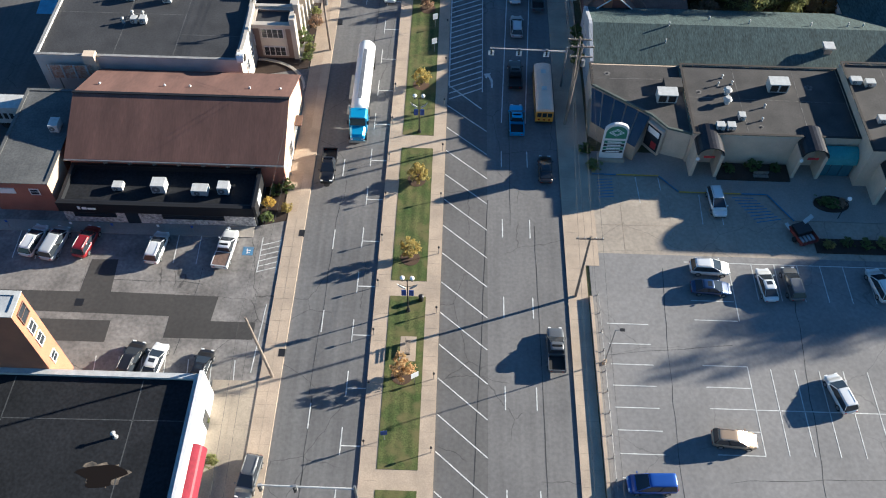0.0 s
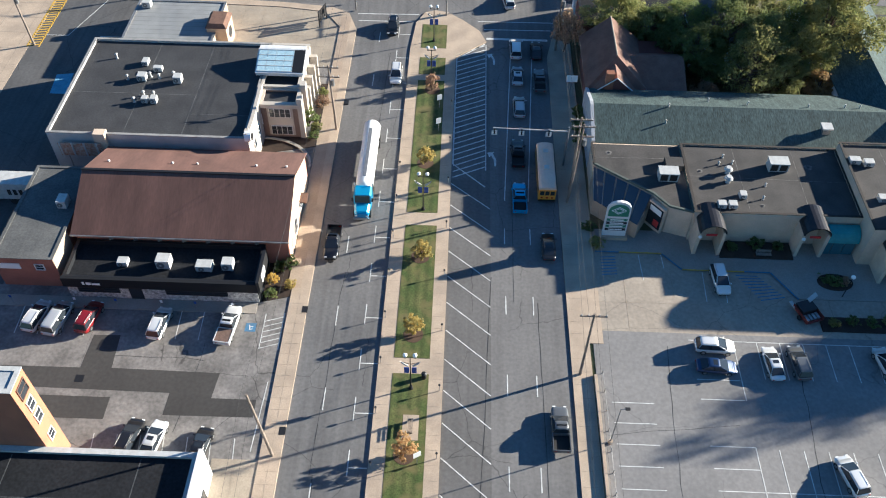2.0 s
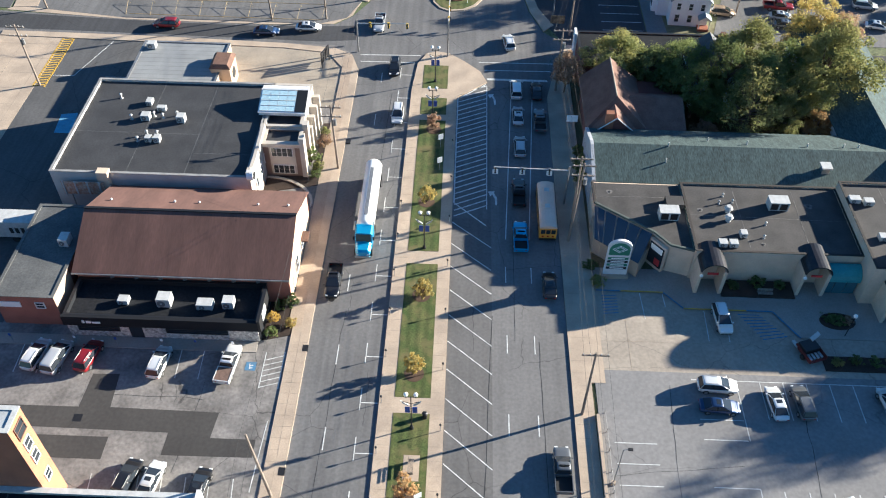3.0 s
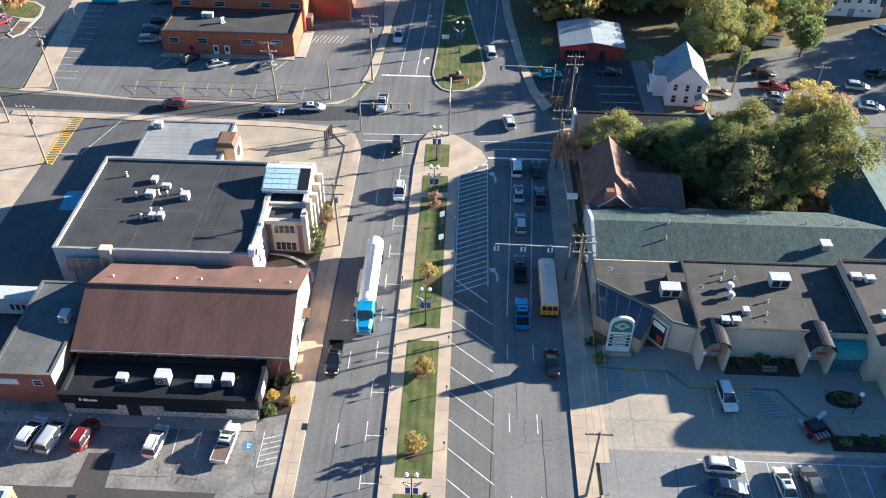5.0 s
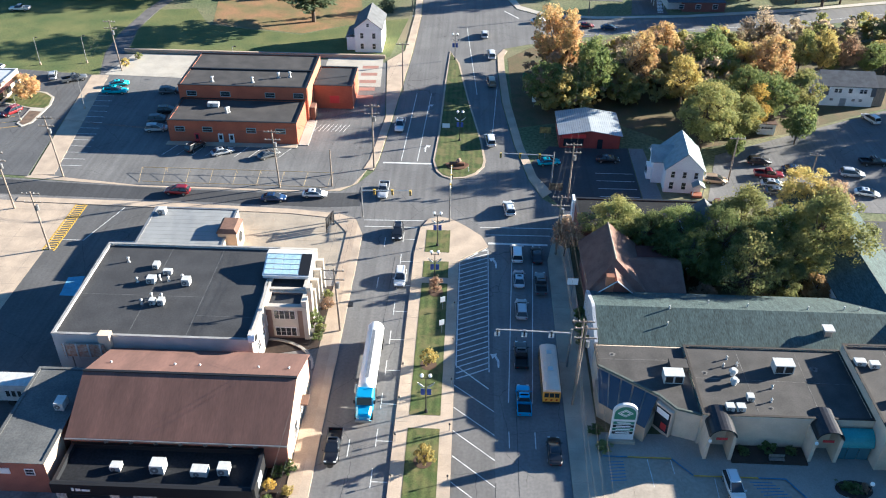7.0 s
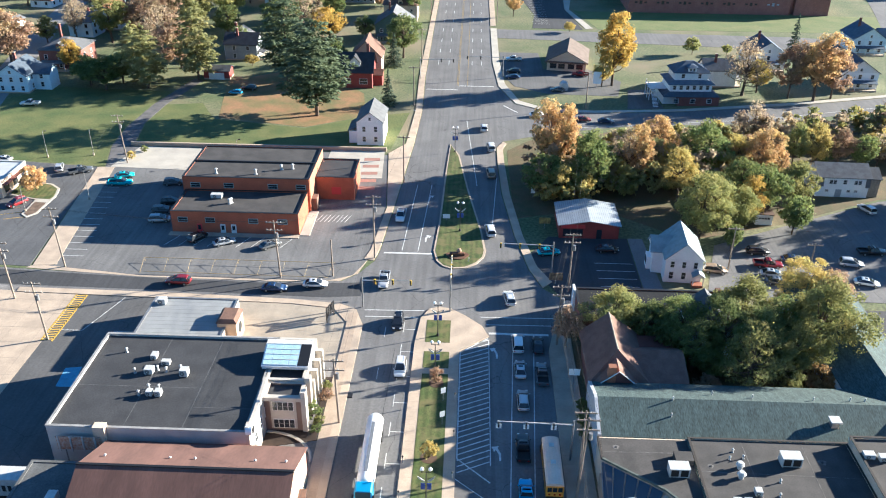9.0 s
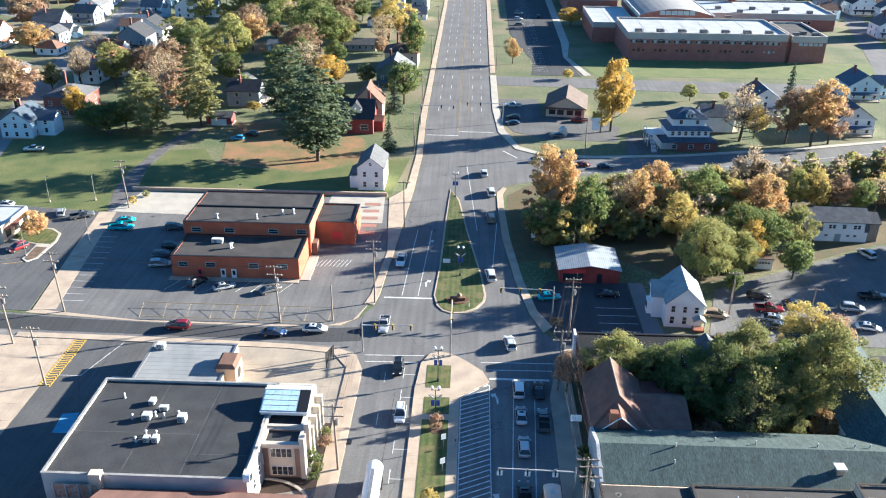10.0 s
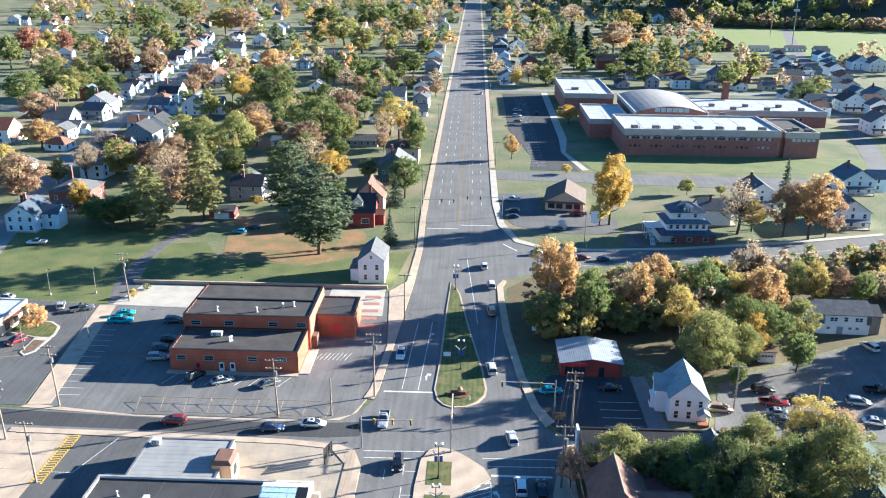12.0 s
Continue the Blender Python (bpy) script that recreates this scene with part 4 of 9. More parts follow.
DRIVING = """van white 9.3 119.2 0|sedan black 12.7 119 0|sedan silver 9.4 112 0|pickup grey 12.9 110.8 0|suv silver 9.5 104 0|pickup black 9.0 93.2 0|pickup skyblue 9.0 84 0|sedan black 12.6 75.1 0
suv black -11.7 124.8 180|suv white -10.2 111.4 180|pickup silver -15.6 139.1 180|pickup white -14.6 167 178|suv red -54.7 136.6 88|sedan white -28.5 137 272|sedan navy -36 135.2 272|pickup black -16 74.5 180|pickup grey 12.6 47.8 0
suv white 8.3 133.8 8|van white 5.1 160.8 6|van tan 5.6 191.4 5|van white 5.8 208.6 5|suv white 4.1 223.1 0|sedan white 19.6 235 280|sedan maroon 32.5 232 270|sedan navy 38.9 231 270|sedan white 4.7 531 0|suv navy -7.3 1045 180"""
for text, state, grp in ((PARKED, "parked on the asphalt", "parked vehicles"), (DRIVING, "standing on the carriageway", "vehicles on the road")):
    for row in text.replace("\n", "|").split("|"):
        kind, colour, x, y, rz = row.split()
        zz = 0.145 if float(x) > 17.4 and float(y) < 62 else 0.125 if 62 < float(y) < 79 and float(x) > 17 else 0.055 if (float(x) < -20 or float(x) > 16) else 0.022
        wood = kind == "pickup" and y == "60.4"
        o = park(kind, colour, float(x), float(y), float(rz), f"{colour} {DESC[kind]} " + ("with brown bed cover parked beside the annex" if wood else state), grp, zz)
        if wood:
            Solid().box(-0.88, 0.88, -2.74, -0.86, 0.7, 1.06).ob("bed_cover", surf("brown_tarpaulin", (0.17, 0.11, 0.085), (0.13, 0.085, 0.065), scale=2), o, "brown bed cover")

# ---- main buildings ----
def window_part(parent, x, y, z, w, h, face, frame_mat=None, glass=None, depth=0.12):
    """A window on a wall: face 'S','N','E','W'; x, y on the wall plane, z the sill."""
    t = 0.09
    f, g = Solid(), Solid()

    def put(s, u0, u1, d0, d1, z0, z1):
        if face in "SN":
            a, b = (y - d1, y - d0) if face == "S" else (y + d0, y + d1)
            s.box(x + u0, x + u1, a, b, z0, z1)
        else:
            a, b = (x + d0, x + d1) if face == "E" else (x - d1, x - d0)
            s.box(a, b, y + u0, y + u1, z0, z1)

    put(f, -w / 2 - t, w / 2 + t, 0.0, depth, z - t, z)
    put(f, -w / 2 - t, w / 2 + t, 0.0, depth, z + h, z + h + t)
    put(f, -w / 2 - t, -w / 2, 0.0, depth, z, z + h)
    put(f, w / 2, w / 2 + t, 0.0, depth, z, z + h)
    put(f, -w / 2, w / 2, 0.0, depth * 0.7, z + h / 2 - 0.03, z + h / 2 + 0.03)
    win = f.ob("window", frame_mat or WHITEP, parent)
    put(g, -w / 2, w / 2, 0.004, depth * 0.35, z, z + h)
    g.ob("pane", glass or GLASS, win)
    return win


def flat_block(parent, x0, x1, y0, y1, h, wall, roof, para=0.5, t=0.3, cap=None, name="wall"):
    """Four thick walls with a parapet, a roof deck below its top and a coping."""
    Solid().box(x0, x1, y0, y0 + t, 0, h).ob(name, wall, parent)
    Solid().box(x0, x1, y1 - t, y1, 0, h).ob(name, wall, parent)
    Solid().box(x0, x0 + t, y0 + t, y1 - t, 0, h).ob(name, wall, parent)
    Solid().box(x1 - t, x1, y0 + t, y1 - t, 0, h).ob(name, wall, parent)
    Solid().box(x0 + t, x1 - t, y0 + t, y1 - t, h - para - 0.3, h - para).ob("roof", roof, parent)
    c = Solid()
    e = 0.06
    c.box(x0 - e, x1 + e, y0 - e, y0 + t + e, h, h + 0.08).box(x0 - e, x1 + e, y1 - t - e, y1 + e, h, h + 0.08)
    c.box(x0 - e, x0 + t + e, y0 + t + e, y1 - t - e, h, h + 0.08).box(x1 - t - e, x1 + e, y0 + t + e, y1 - t - e, h, h + 0.08)
    c.ob("coping", cap or METALG, parent)


def ac_unit(x, y, z, w=1.5, d=1.1, h=1.0, fans=1, rz=0, mat=None):
    u = thing("rooftop_air_conditioner", "off-white metal air conditioner standing on the roof", "air conditioner", x, y, z, rz, "rooftop units")
    Solid().box(-w / 2 + 0.1, -w / 2 + 0.25, -d / 2, d / 2, 0, 0.12).box(w / 2 - 0.25, w / 2 - 0.1, -d / 2, d / 2, 0, 0.12).ob("base_rail", METALG, u)
    Solid().box(-w / 2, w / 2, -d / 2, d / 2, 0.12, h).ob("casing", mat or METALW, u, bevel=0.03)
    if fans > 1:
        for sx in (-1, 1):
            Solid().box(sx * w * 0.24 - w * 0.19, sx * w * 0.24 + w * 0.19, -d / 2 - 0.03, -d / 2, 0.3, h - 0.15).ob("intake", METALD, u)
        Solid().box(-w / 2 - 0.04, w / 2 + 0.04, -d / 2 - 0.06, d / 2 + 0.04, h, h + 0.05).ob("lid", METALW, u)
        return u
    r = min(w * 0.3, (h - 0.12) * 0.4)
    fx = -w * 0.14
    Solid().rod((fx, -d / 2, 0.12 + (h - 0.12) * 0.5), (fx, -d / 2 - 0.05, 0.12 + (h - 0.12) * 0.5), r, n=14).ob("fan_guard", FANG, u)
    Solid().rod((fx, -d / 2 - 0.05, 0.12 + (h - 0.12) * 0.5), (fx, -d / 2 - 0.08, 0.12 + (h - 0.12) * 0.5), r * 0.3, n=8).ob("fan_hub", METALW, u)
    return u


def vent(x, y, z, h=0.7, r=0.12, cap=True):
    u = thing("roof_vent", "galvanised roof vent pipe with cap", "roof vent", x, y, z, 0, "roof vents")
    Solid().rod((0, 0, 0), (0, 0, 0.12), r * 2.1, r * 1.5, n=10).ob("flashing", METALG, u)
    Solid().rod((0, 0, 0.1), (0, 0, h), r, n=10).ob("pipe", METALW, u)
    if cap:
        Solid().rod((0, 0, h), (0, 0, h + 0.16), r * 1.9, r * 0.7, n=10).ob("cap", METALW, u)
    return u


# restaurant with the long brown gable roof
R = thing("restaurant_building", "brick restaurant with long brown gable roof and black flat annex", "building")
x0, x1, y0, y1, ze, yr, zr = -48.0, -21.0, 71.0, 86.6, 5.0, 78.7, 8.4
t = 0.35
Solid().box(x0, x1, y0, y0 + t, 0, ze - 0.1).ob("wall", BRICK, R)
Solid().box(x0, x1, y1 - t, y1, 0, ze - 0.1).ob("wall", BRICK, R)
for xa, xb, mt in ((x0, x0 + t, BRICK), (x1 - t, x1, STUCCO)):
    pts = [(y0 + t, 0), (y1 - t, 0), (y1 - t, ze - 0.1), (yr, zr - 0.15), (y0 + t, ze - 0.1)]
    Solid().loft([[(xa, a, b) for a, b in pts], [(xb, a, b) for a, b in pts]]).ob("gable_wall", mt, R)
for sgn, ya in ((-1, y0 - 0.5), (1, y1 + 0.4)):
    k = (zr - ze) / (yr - y0)
    zb = zr - k * abs(ya - yr) if sgn < 0 else ze - 0.1
    p = [(x0 - 0.35, ya, zb), (x1 + 0.25, ya, zb), (x1 + 0.25, yr, zr), (x0 - 0.35, yr, zr)]
    Solid().loft([[(a, b, c) for a, b, c in p], [(a, b, c + 0.16) for a, b, c in p]]).ob("roof", ROOFBRN, R)
Solid().box(x0 - 0.4, x1 + 0.3, yr - 0.18, yr + 0.18, zr + 0.1, zr + 0.24).ob("ridge_cap", METALD, R)
Solid().box(x0 - 0.4, x1 + 0.3, y0 - 0.66, y0 - 0.5, ze - 0.3, ze - 0.1).ob("gutter", METALG, R)
for i in range(7):
    gx = -43.5 + 3.1 * i
    Solid().box(gx - 0.25, gx + 0.25, y0 - 0.25, y0, 3.95, 4.35).box(gx - 0.08, gx + 0.08, y0 - 0.5, y0 - 0.25, 4.1, 4.3).ob("wall_lamp", METALG, R)
for gy, gz, gw, gh in ((76, 1.0, 1.4, 2.3), (80.5, 1.3, 1.8, 1.4)):
    window_part(R, x1, gy, gz, gw, gh, "E")
Solid().box(x1, x1 + 1.0, 79.6, 81.5, 2.6, 2.8).ob("awning", SHBROWN, R)
# annex
FASC = plain("black_fascia", (0.016, 0.017, 0.02), 0.75, spec=0.15)
Solid().box(-47.7, -24.0, 64.48, 64.6, 0, 2.35).ob("stone_veneer", STONE, R, "pale rough stone veneer")
flat_block(R, -47.8, -23.9, 64.6, 70.9, 3.7, FASC, ROOFTAR, para=0.7, name="annex_wall", cap=METALD)
Solid().box(-47.9, -23.8, 64.15, 64.6, 2.35, 3.95).ob("fascia", FASC, R, "matt black fascia board")
Solid().box(-23.9, -23.5, 64.2, 69.5, 2.3, 4.3).ob("end_fascia", METALD, R)
Solid().box(-23.48, -23.42, 65.6, 67.4, 2.7, 4.0).ob("end_sign", SIGNW, R)
for a, b, c in ((-45.4, -45.1, 0.5), (-44.9, -44.3, 0.42), (-44.2, -43.2, 0.3)):
    Solid().box(a, b, 64.1, 64.15, 2.9, 2.9 + c).ob("sign_letter", SIGNW, R)
for wx, ww in ((-43.8, 5.0), (-31.6, 7.5)):
    window_part(R, wx, 64.48, 1.25, ww, 0.7, "S", METALD)
Solid().box(-40.0, -38.4, 64.36, 64.48, 0, 2.2).ob("entrance_door", GLASS, R)
slab("restaurant_walk", rect(-57.5, -24.2, 62.7, 64.4), 0.0, 0.13, WALKC, "grey concrete walk before the restaurant", "pavement")
for i, wx in enumerate((-54.6, -46.6, -41.5, -35.8, -31.6, -27.0)):
    ps = thing("bay_sign", "short post with a small parking notice by the walk", "sign", wx, 63.2, 0.13, 0, "bay signs")
    Solid().rod((0, 0, 0), (0, 0, 1.3), 0.035, n=6).ob("post", METALG, ps)
    Solid().box(-0.16, 0.16, -0.05, -0.03, 0.95, 1.4).ob("plate", SIGNW if i % 2 else SIGNB, ps)
# brick block on the west
FELT = surf("grey_felt", (0.125, 0.125, 0.12), (0.085, 0.086, 0.085), scale=0.35, fine=4, var=0.2, rough=0.9)
flat_block(R, -56.6, -49.0, 66.0, 82.5, 5.2, BRICK, FELT, para=0.03, name="brick_block", cap=FELT)
Solid().box(-49.0, -48.98, 66.0, 71.0, 0.2, 5.2).ob("end_render", STUCCOT, R)
window_part(R, -51.0, 66.0, 3.3, 1.0, 0.9, "S")
Solid().box(-56.2, -53.4, 65.86, 65.98, 3.4, 4.3).ob("wall_sign", SIGNW, R)
for x, y, w, d, h in ((-41.2, 67.6, 1.3, 1.1, 0.8), (-36.0, 67.6, 1.7, 1.5, 1.5), (-30.9, 67.3, 2.0, 1.3, 1.0), (-28.0, 67.6, 1.4, 1.3, 1.3)):
    ac_unit(x, y, 3.0, w, d, h)
ac_unit(-50.6, 75.4, 5.15, 1.2, 1.6, 1.3)
for x in (-46, -37.5, -34.2, -26.4, -22.4):
    vent(x, 81.5, 7.05, 0.5, 0.1)

SEAMB = surf("bank_roof_seam", (0.10, 0.10, 0.10), (0.06, 0.06, 0.06), scale=1.5, fine=6, var=0.3, bump=0)
# bank with flat black roof
K = thing("bank_building", "cream bank with flat black roof and glazed corner entrance", "building")
flat_block(K, -57.0, -29.3, 87.9, 110.4, 6.5, surf("pale_grey_render", (0.52, 0.50, 0.47), (0.43, 0.42, 0.40), scale=0.5, var=0.07), ROOFBLK, para=0.35, t=0.3, cap=surf("pale_coping", (0.32, 0.31, 0.295)))
KST = surf("bank_stone", (0.50, 0.45, 0.385), (0.42, 0.375, 0.32), scale=0.6, fine=7, var=0.08)
flat_block(K, -29.3, -23.4, 99.6, 110.4, 6.5, KST, ROOFBLK, para=0.6, t=0.4, cap=KST, name="corner_wall")
# curved eastern gable
gp = [(87.6, 0), (99.4, 0), (99.4, 7.2), (96.5, 6.9), (92, 6.7), (89.4, 6.9), (88.8, 7.6), (87.6, 7.6)]
Solid().loft([[(-29.3, a, b) for a, b in gp], [(-28.8, a, b) for a, b in gp]]).ob("gable_wall", KST, K)
for gy in (90.5, 93.5, 96.5):
    window_part(K, -28.8, gy, 2.6, 1.3, 1.6, "E")
Solid().rod((-29.2, 88.0, 6.9), (-28.3, 88.0, 6.9), 0.75, n=20).ob("clock", SIGNW, K, "round white clock face")
Solid().rod((-28.3, 88.0, 6.9), (-28.22, 88.0, 6.9), 0.55, n=20).ob("clock_ring", METALD, K)
# glazed entrance bay
flat_block(K, -28.8, -23.2, 96.0, 99.6, 6.2, surf("brown_render", (0.22, 0.155, 0.125), (0.18, 0.125, 0.1), scale=0.6, var=0.08), ROOFBLK, para=0.3, t=0.4, cap=KST, name="bay_wall")
Solid().box(-27.9, -24.1, 95.9, 96.0, 0.5, 5.6).ob("bay_panel", KST, K, "cream panel between the bay windows")
for zz in (0.7, 3.9):
    w = Solid().box(-27.6, -24.4, 95.78, 95.9, zz, zz + 1.6).ob("window", WHITEP, K)
    for i in range(4):
        for j in range(2):
            Solid().box(-27.5 + 0.78 * i, -26.84 + 0.78 * i, 95.72, 95.78, zz + 0.1 + 0.74 * j, zz + 0.76 + 0.74 * j).ob("pane", GLASS, w)
Solid().box(-29.0, -23.0, 95.6, 96.0, 5.7, 6.35).ob("cornice", KST, K, "cream cornice over the bay")
Solid().box(-23.3, -22.6, 95.7, 97.2, 0, 7.3).ob("corner_pier", KST, K)
Solid().box(-23.3, -22.5, 99.2, 100.4, 0, 7.2).ob("corner_pier", KST, K)
arcb = [(-28.6 + 7.4 * math.sin(radians(9 * i)), 95.4 - 6.0 * (1 - math.cos(radians(9 * i)))) for i in range(11)]
sb = Solid()
for (xa, ya), (xb, yb) in zip(arcb, arcb[1:]):
    sb.prism([(xa - 0.14, ya - 0.17), (xb - 0.14, yb - 0.17), (xb + 0.14, yb + 0.17), (xa + 0.14, ya + 0.17)], 0.0, 0.3)
sb.ob("bed_kerb", CONCL, K, "pale curved kerb round the planted bed")
for cy in (101, 103.6, 106.2, 108.8):
    Solid().box(-23.4, -22.2, cy - 0.35, cy + 0.35, 0, 5.6).ob("pilaster", KST, K)
for cy in (102.3, 104.9, 107.5):
    window_part(K, -23.4, cy, 1.0, 1.5, 3.2, "E")
for xa, ya, xb, yb in ((-46.6, 88.3, -46.4, 110), (-38.4, 88.3, -38.2, 110), (-56.6, 97.5, -38.4, 97.5), (-38.3, 93.2, -29.6, 93.2)):
    Solid().prism([(xa - 0.07, ya - 0.06), (xa + 0.07, ya + 0.06), (xb + 0.07, yb + 0.06), (xb - 0.07, yb - 0.06)], 6.15, 6.157).ob("roof_seam", SEAMB, K)
# monitor roof light
Solid().box(-30.3, -23.3, 102.2, 107.4, 6.5, 7.0).ob("monitor_wall", WHITEP, K)
p = [(-30.4, 102.0, 7.0), (-23.2, 102.0, 7.0), (-23.2, 106.6, 8.2), (-30.4, 106.6, 8.2)]
Solid().loft([p, [(a, b, c + 0.15) for a, b, c in p]]).ob("monitor_roof", WHITEP, K)
for i in range(4):
    ya, yb = 102.2, 106.3
    xa = -30.2 + 1.32 * i
    za, zb = 7.0 + 0.2 * 1.2 / 4.6, 7.0 + 4.3 * 1.2 / 4.6
    p = [(xa, ya, za + 0.16), (xa + 1.25, ya, za + 0.16), (xa + 1.25, yb, zb + 0.16), (xa, yb, zb + 0.16)]
    Solid().loft([p, [(a, b, c + 0.05) for a, b, c in p]]).ob("skylight_pane", surf("pale_skylight", (0.42, 0.60, 0.66), (0.5, 0.66, 0.7), scale=2, rough=0.25, bump=0), K)
for k in range(5):
    yk = 102.3 + 0.98 * k
    zk = 7.0 + (yk - 102.0) * 1.2 / 4.6 + 0.2
    Solid().box(-30.2, -24.95, yk - 0.035, yk + 0.035, zk, zk + 0.05).ob("glazing_bar", METALW, K)
p = [(-24.9, 102.2, 7.22), (-23.3, 102.2, 7.22), (-23.3, 106.3, 8.29), (-24.9, 106.3, 8.29)]
Solid().loft([p, [(a, b, c + 0.05) for a, b, c in p]]).ob("dark_roof_panel", METALD, K)
Solid().box(-30.3, -23.3, 106.6, 107.4, 7.0, 8.3).ob("monitor_back", WHITEP, K)
Solid().box(-50.2, -48.6, 87.2, 88.4, 3.5, 7.0).ob("chimney", STUCCO, K)
for x, y, w, d, h in ((-47.5, 104.6, 0.9, 1.3, 0.8), (-45.2, 103, 1.3, 0.8, 0.8), (-47, 100.8, 1.3, 1.2, 1.0), (-41.6, 100.5, 1.2, 1.2, 1.2), (-45.2, 95.6, 0.9, 0.9, 0.9), (-43.9, 95.6, 0.9, 1.0, 1.0)):
    ac_unit(x, y, 6.15, w, d, h)
for x, y in ((-49.2, 100.7), (-46.8, 95.5), (-52.3, 105.8), (-46, 101.5), (-44.6, 101.2), (-44.3, 97), (-45.8, 97), (-42.6, 101.8)):
    vent(x, y, 6.15, 0.75, 0.13)

# low building behind the bank
Q = thing("drive_through_building", "low building with pale ribbed flat roof", "building")
flat_block(Q, -55.0, -40.2, 112.5, 126.2, 3.5, STUCCOT, banded("pale_roof", (0.27, 0.275, 0.27), (0.22, 0.222, 0.22), 1.2, "Y", rough=0.8, duty=0.06, noise_scale=0.3, bump=0.2), para=0.06, t=0.3)
ac_unit(-53.2, 124.2, 3.45, 1.4, 1.2, 1.1)
PI = thing("brick_pier", "tan brick pier with arched niche beside the low building", "pier", -40.0, 119.5, 0.05)
Solid().box(-1.6, 1.6, -2.2, 2.2, 0, 4.2).ob("shaft", STUCCOT, PI)
Solid().loft([[(-1.8, -2.4, 4.2), (1.8, -2.4, 4.2), (1.8, 2.4, 4.2), (-1.8, 2.4, 4.2)], [(-1.2, -1.8, 4.8), (1.2, -1.8, 4.8), (1.2, 1.8, 4.8), (-1.2, 1.8, 4.8)]]).ob("cap", SHBROWN, PI)
# No hollow is cut: a flat black disc paints the niche's shade.
Solid().rod((1.4, 0, 2.2), (1.63, 0, 2.2), 1.0, n=16).ob("niche", DARK, PI)

# shop in the near corner with black roof, and orange tower house
N = thing("corner_shop", "flat black-roofed shop with white street wall and red awning", "building")
flat_block(N, -60, -25.3, 8.0, 41.0, 5.0, surf("cream_wall", (0.66, 0.62, 0.54), (0.56, 0.52, 0.45), var=0.06), ROOFTAR, para=0.4, t=0.5, cap=METALW)
Solid().box(-25.3, -24.9, 8.0, 41.2, 0.1, 5.6).ob("street_wall", WHITEP, N)
canvas = surf("red_canvas", (0.2, 0.016, 0.03), (0.16, 0.014, 0.025), scale=2, var=0.1)
pinkc = surf("pale_canvas", (0.3, 0.09, 0.10), (0.26, 0.08, 0.09), scale=2, var=0.08)
AW = Solid().rod((-24.88, 20.4, 2.55), (-24.88, 20.5, 2.55), 0.1, n=6).ob("awning", canvas, N, "rounded red canvas awning with a pale band")
for a0, a1, mt, nm in ((90, 52, canvas, "upper_canvas"), (52, 40, pinkc, "pale_band"), (40, -4, canvas, "lower_canvas")):
    arc = [(math.cos(radians(a0 + (a1 - a0) * i / 5)), math.sin(radians(a0 + (a1 - a0) * i / 5))) for i in range(6)]
    sec = [(-24.9 + 1.15 * c, 2.5 + 1.35 * s) for c, s in arc] + [(-24.9 + 1.09 * c, 2.5 + 1.29 * s) for c, s in arc[::-1]]
    Solid().loft([[(a, 20.4, b) for a, b in sec], [(a, 33.9, b) for a, b in sec]]).ob(nm, mt, AW)
for ya in (20.4, 33.84):
    sec = [(-24.9, 2.5)] + [(-24.9 + 1.1 * math.cos(radians(90 - 15 * i)), 2.5 + 1.3 * math.sin(radians(90 - 15 * i))) for i in range(7)]
    Solid().loft([[(a, ya, b) for a, b in sec], [(a, ya + 0.06, b) for a, b in sec]]).ob("end_canvas", canvas, AW)
SEAMR = surf("membrane_seam", (0.075, 0.078, 0.08), (0.045, 0.047, 0.05), scale=1.5, fine=6, var=0.3, bump=0)
for xa, ya, xb, yb in ((-31.2, 40.3, -31.6, 9), (-44.5, 40.3, -44.8, 9), (-59, 35.5, -26, 35.9)):
    Solid().prism([(xa - 0.06, ya - 0.05), (xa + 0.06, ya + 0.05), (xb + 0.06, yb + 0.05), (xb - 0.06, yb - 0.05)], 4.6, 4.606).ob("roof_seam", SEAMR, N)
Solid().box(-24.9, -24.8, 37.0, 38.4, 0.1, 2.3).ob("door", GLASS, N)
window_part(N, -24.9, 30, 0.6, 4.0, 1.4, "E", METALD)
pd = Solid()
st = Solid()
st.prism([(-32.7 + (1.95 + 0.5 * math.sin(3 * a + 1) + 0.35 * math.sin(8 * a)) * math.cos(a), 30.1 + (1.4 + 0.35 * math.sin(2 * a + 2) + 0.2 * math.sin(9 * a)) * math.sin(a)) for a in [2 * math.pi * i / 36 for i in range(36)]], 4.6, 4.603)
tagged(st.ob("roof_stain", surf("rusty_silt", (0.24, 0.19, 0.135), (0.05, 0.045, 0.04), scale=1.1, fine=5, var=0.3)), "rusty silt ring round the roof puddle", "stain", kind="structure")
pd.prism([(-32.9 + (1.95 + 0.7 * math.sin(3 * a) + 0.3 * math.sin(7 * a)) * math.cos(a) * 1.0, 29.9 + (1.35 + 0.25 * math.sin(2 * a + 1)) * math.sin(a)) for a in [2 * math.pi * i / 28 for i in range(28)]], 4.603, 4.608)
tagged(pd.ob("roof_puddle", plain("puddle", (0.012, 0.009, 0.007), 0.4, spec=0.15)), "dark puddle standing on the flat roof", "puddle")
vent(-32.5, 34.0, 4.6, 0.9, 0.14)
W = thing("tower_house", "tall orange brick house with pale flat roof", "building")
flat_block(W, -55, -41.1, 41.1, 44.0, 15.2, BRICKO, WHITEROOF, para=0.02, t=0.4, cap=METALW)
for z in (8.2, 10.4):
    window_part(W, -41.1, 42.5, z, 1.0, 1.5, "E")
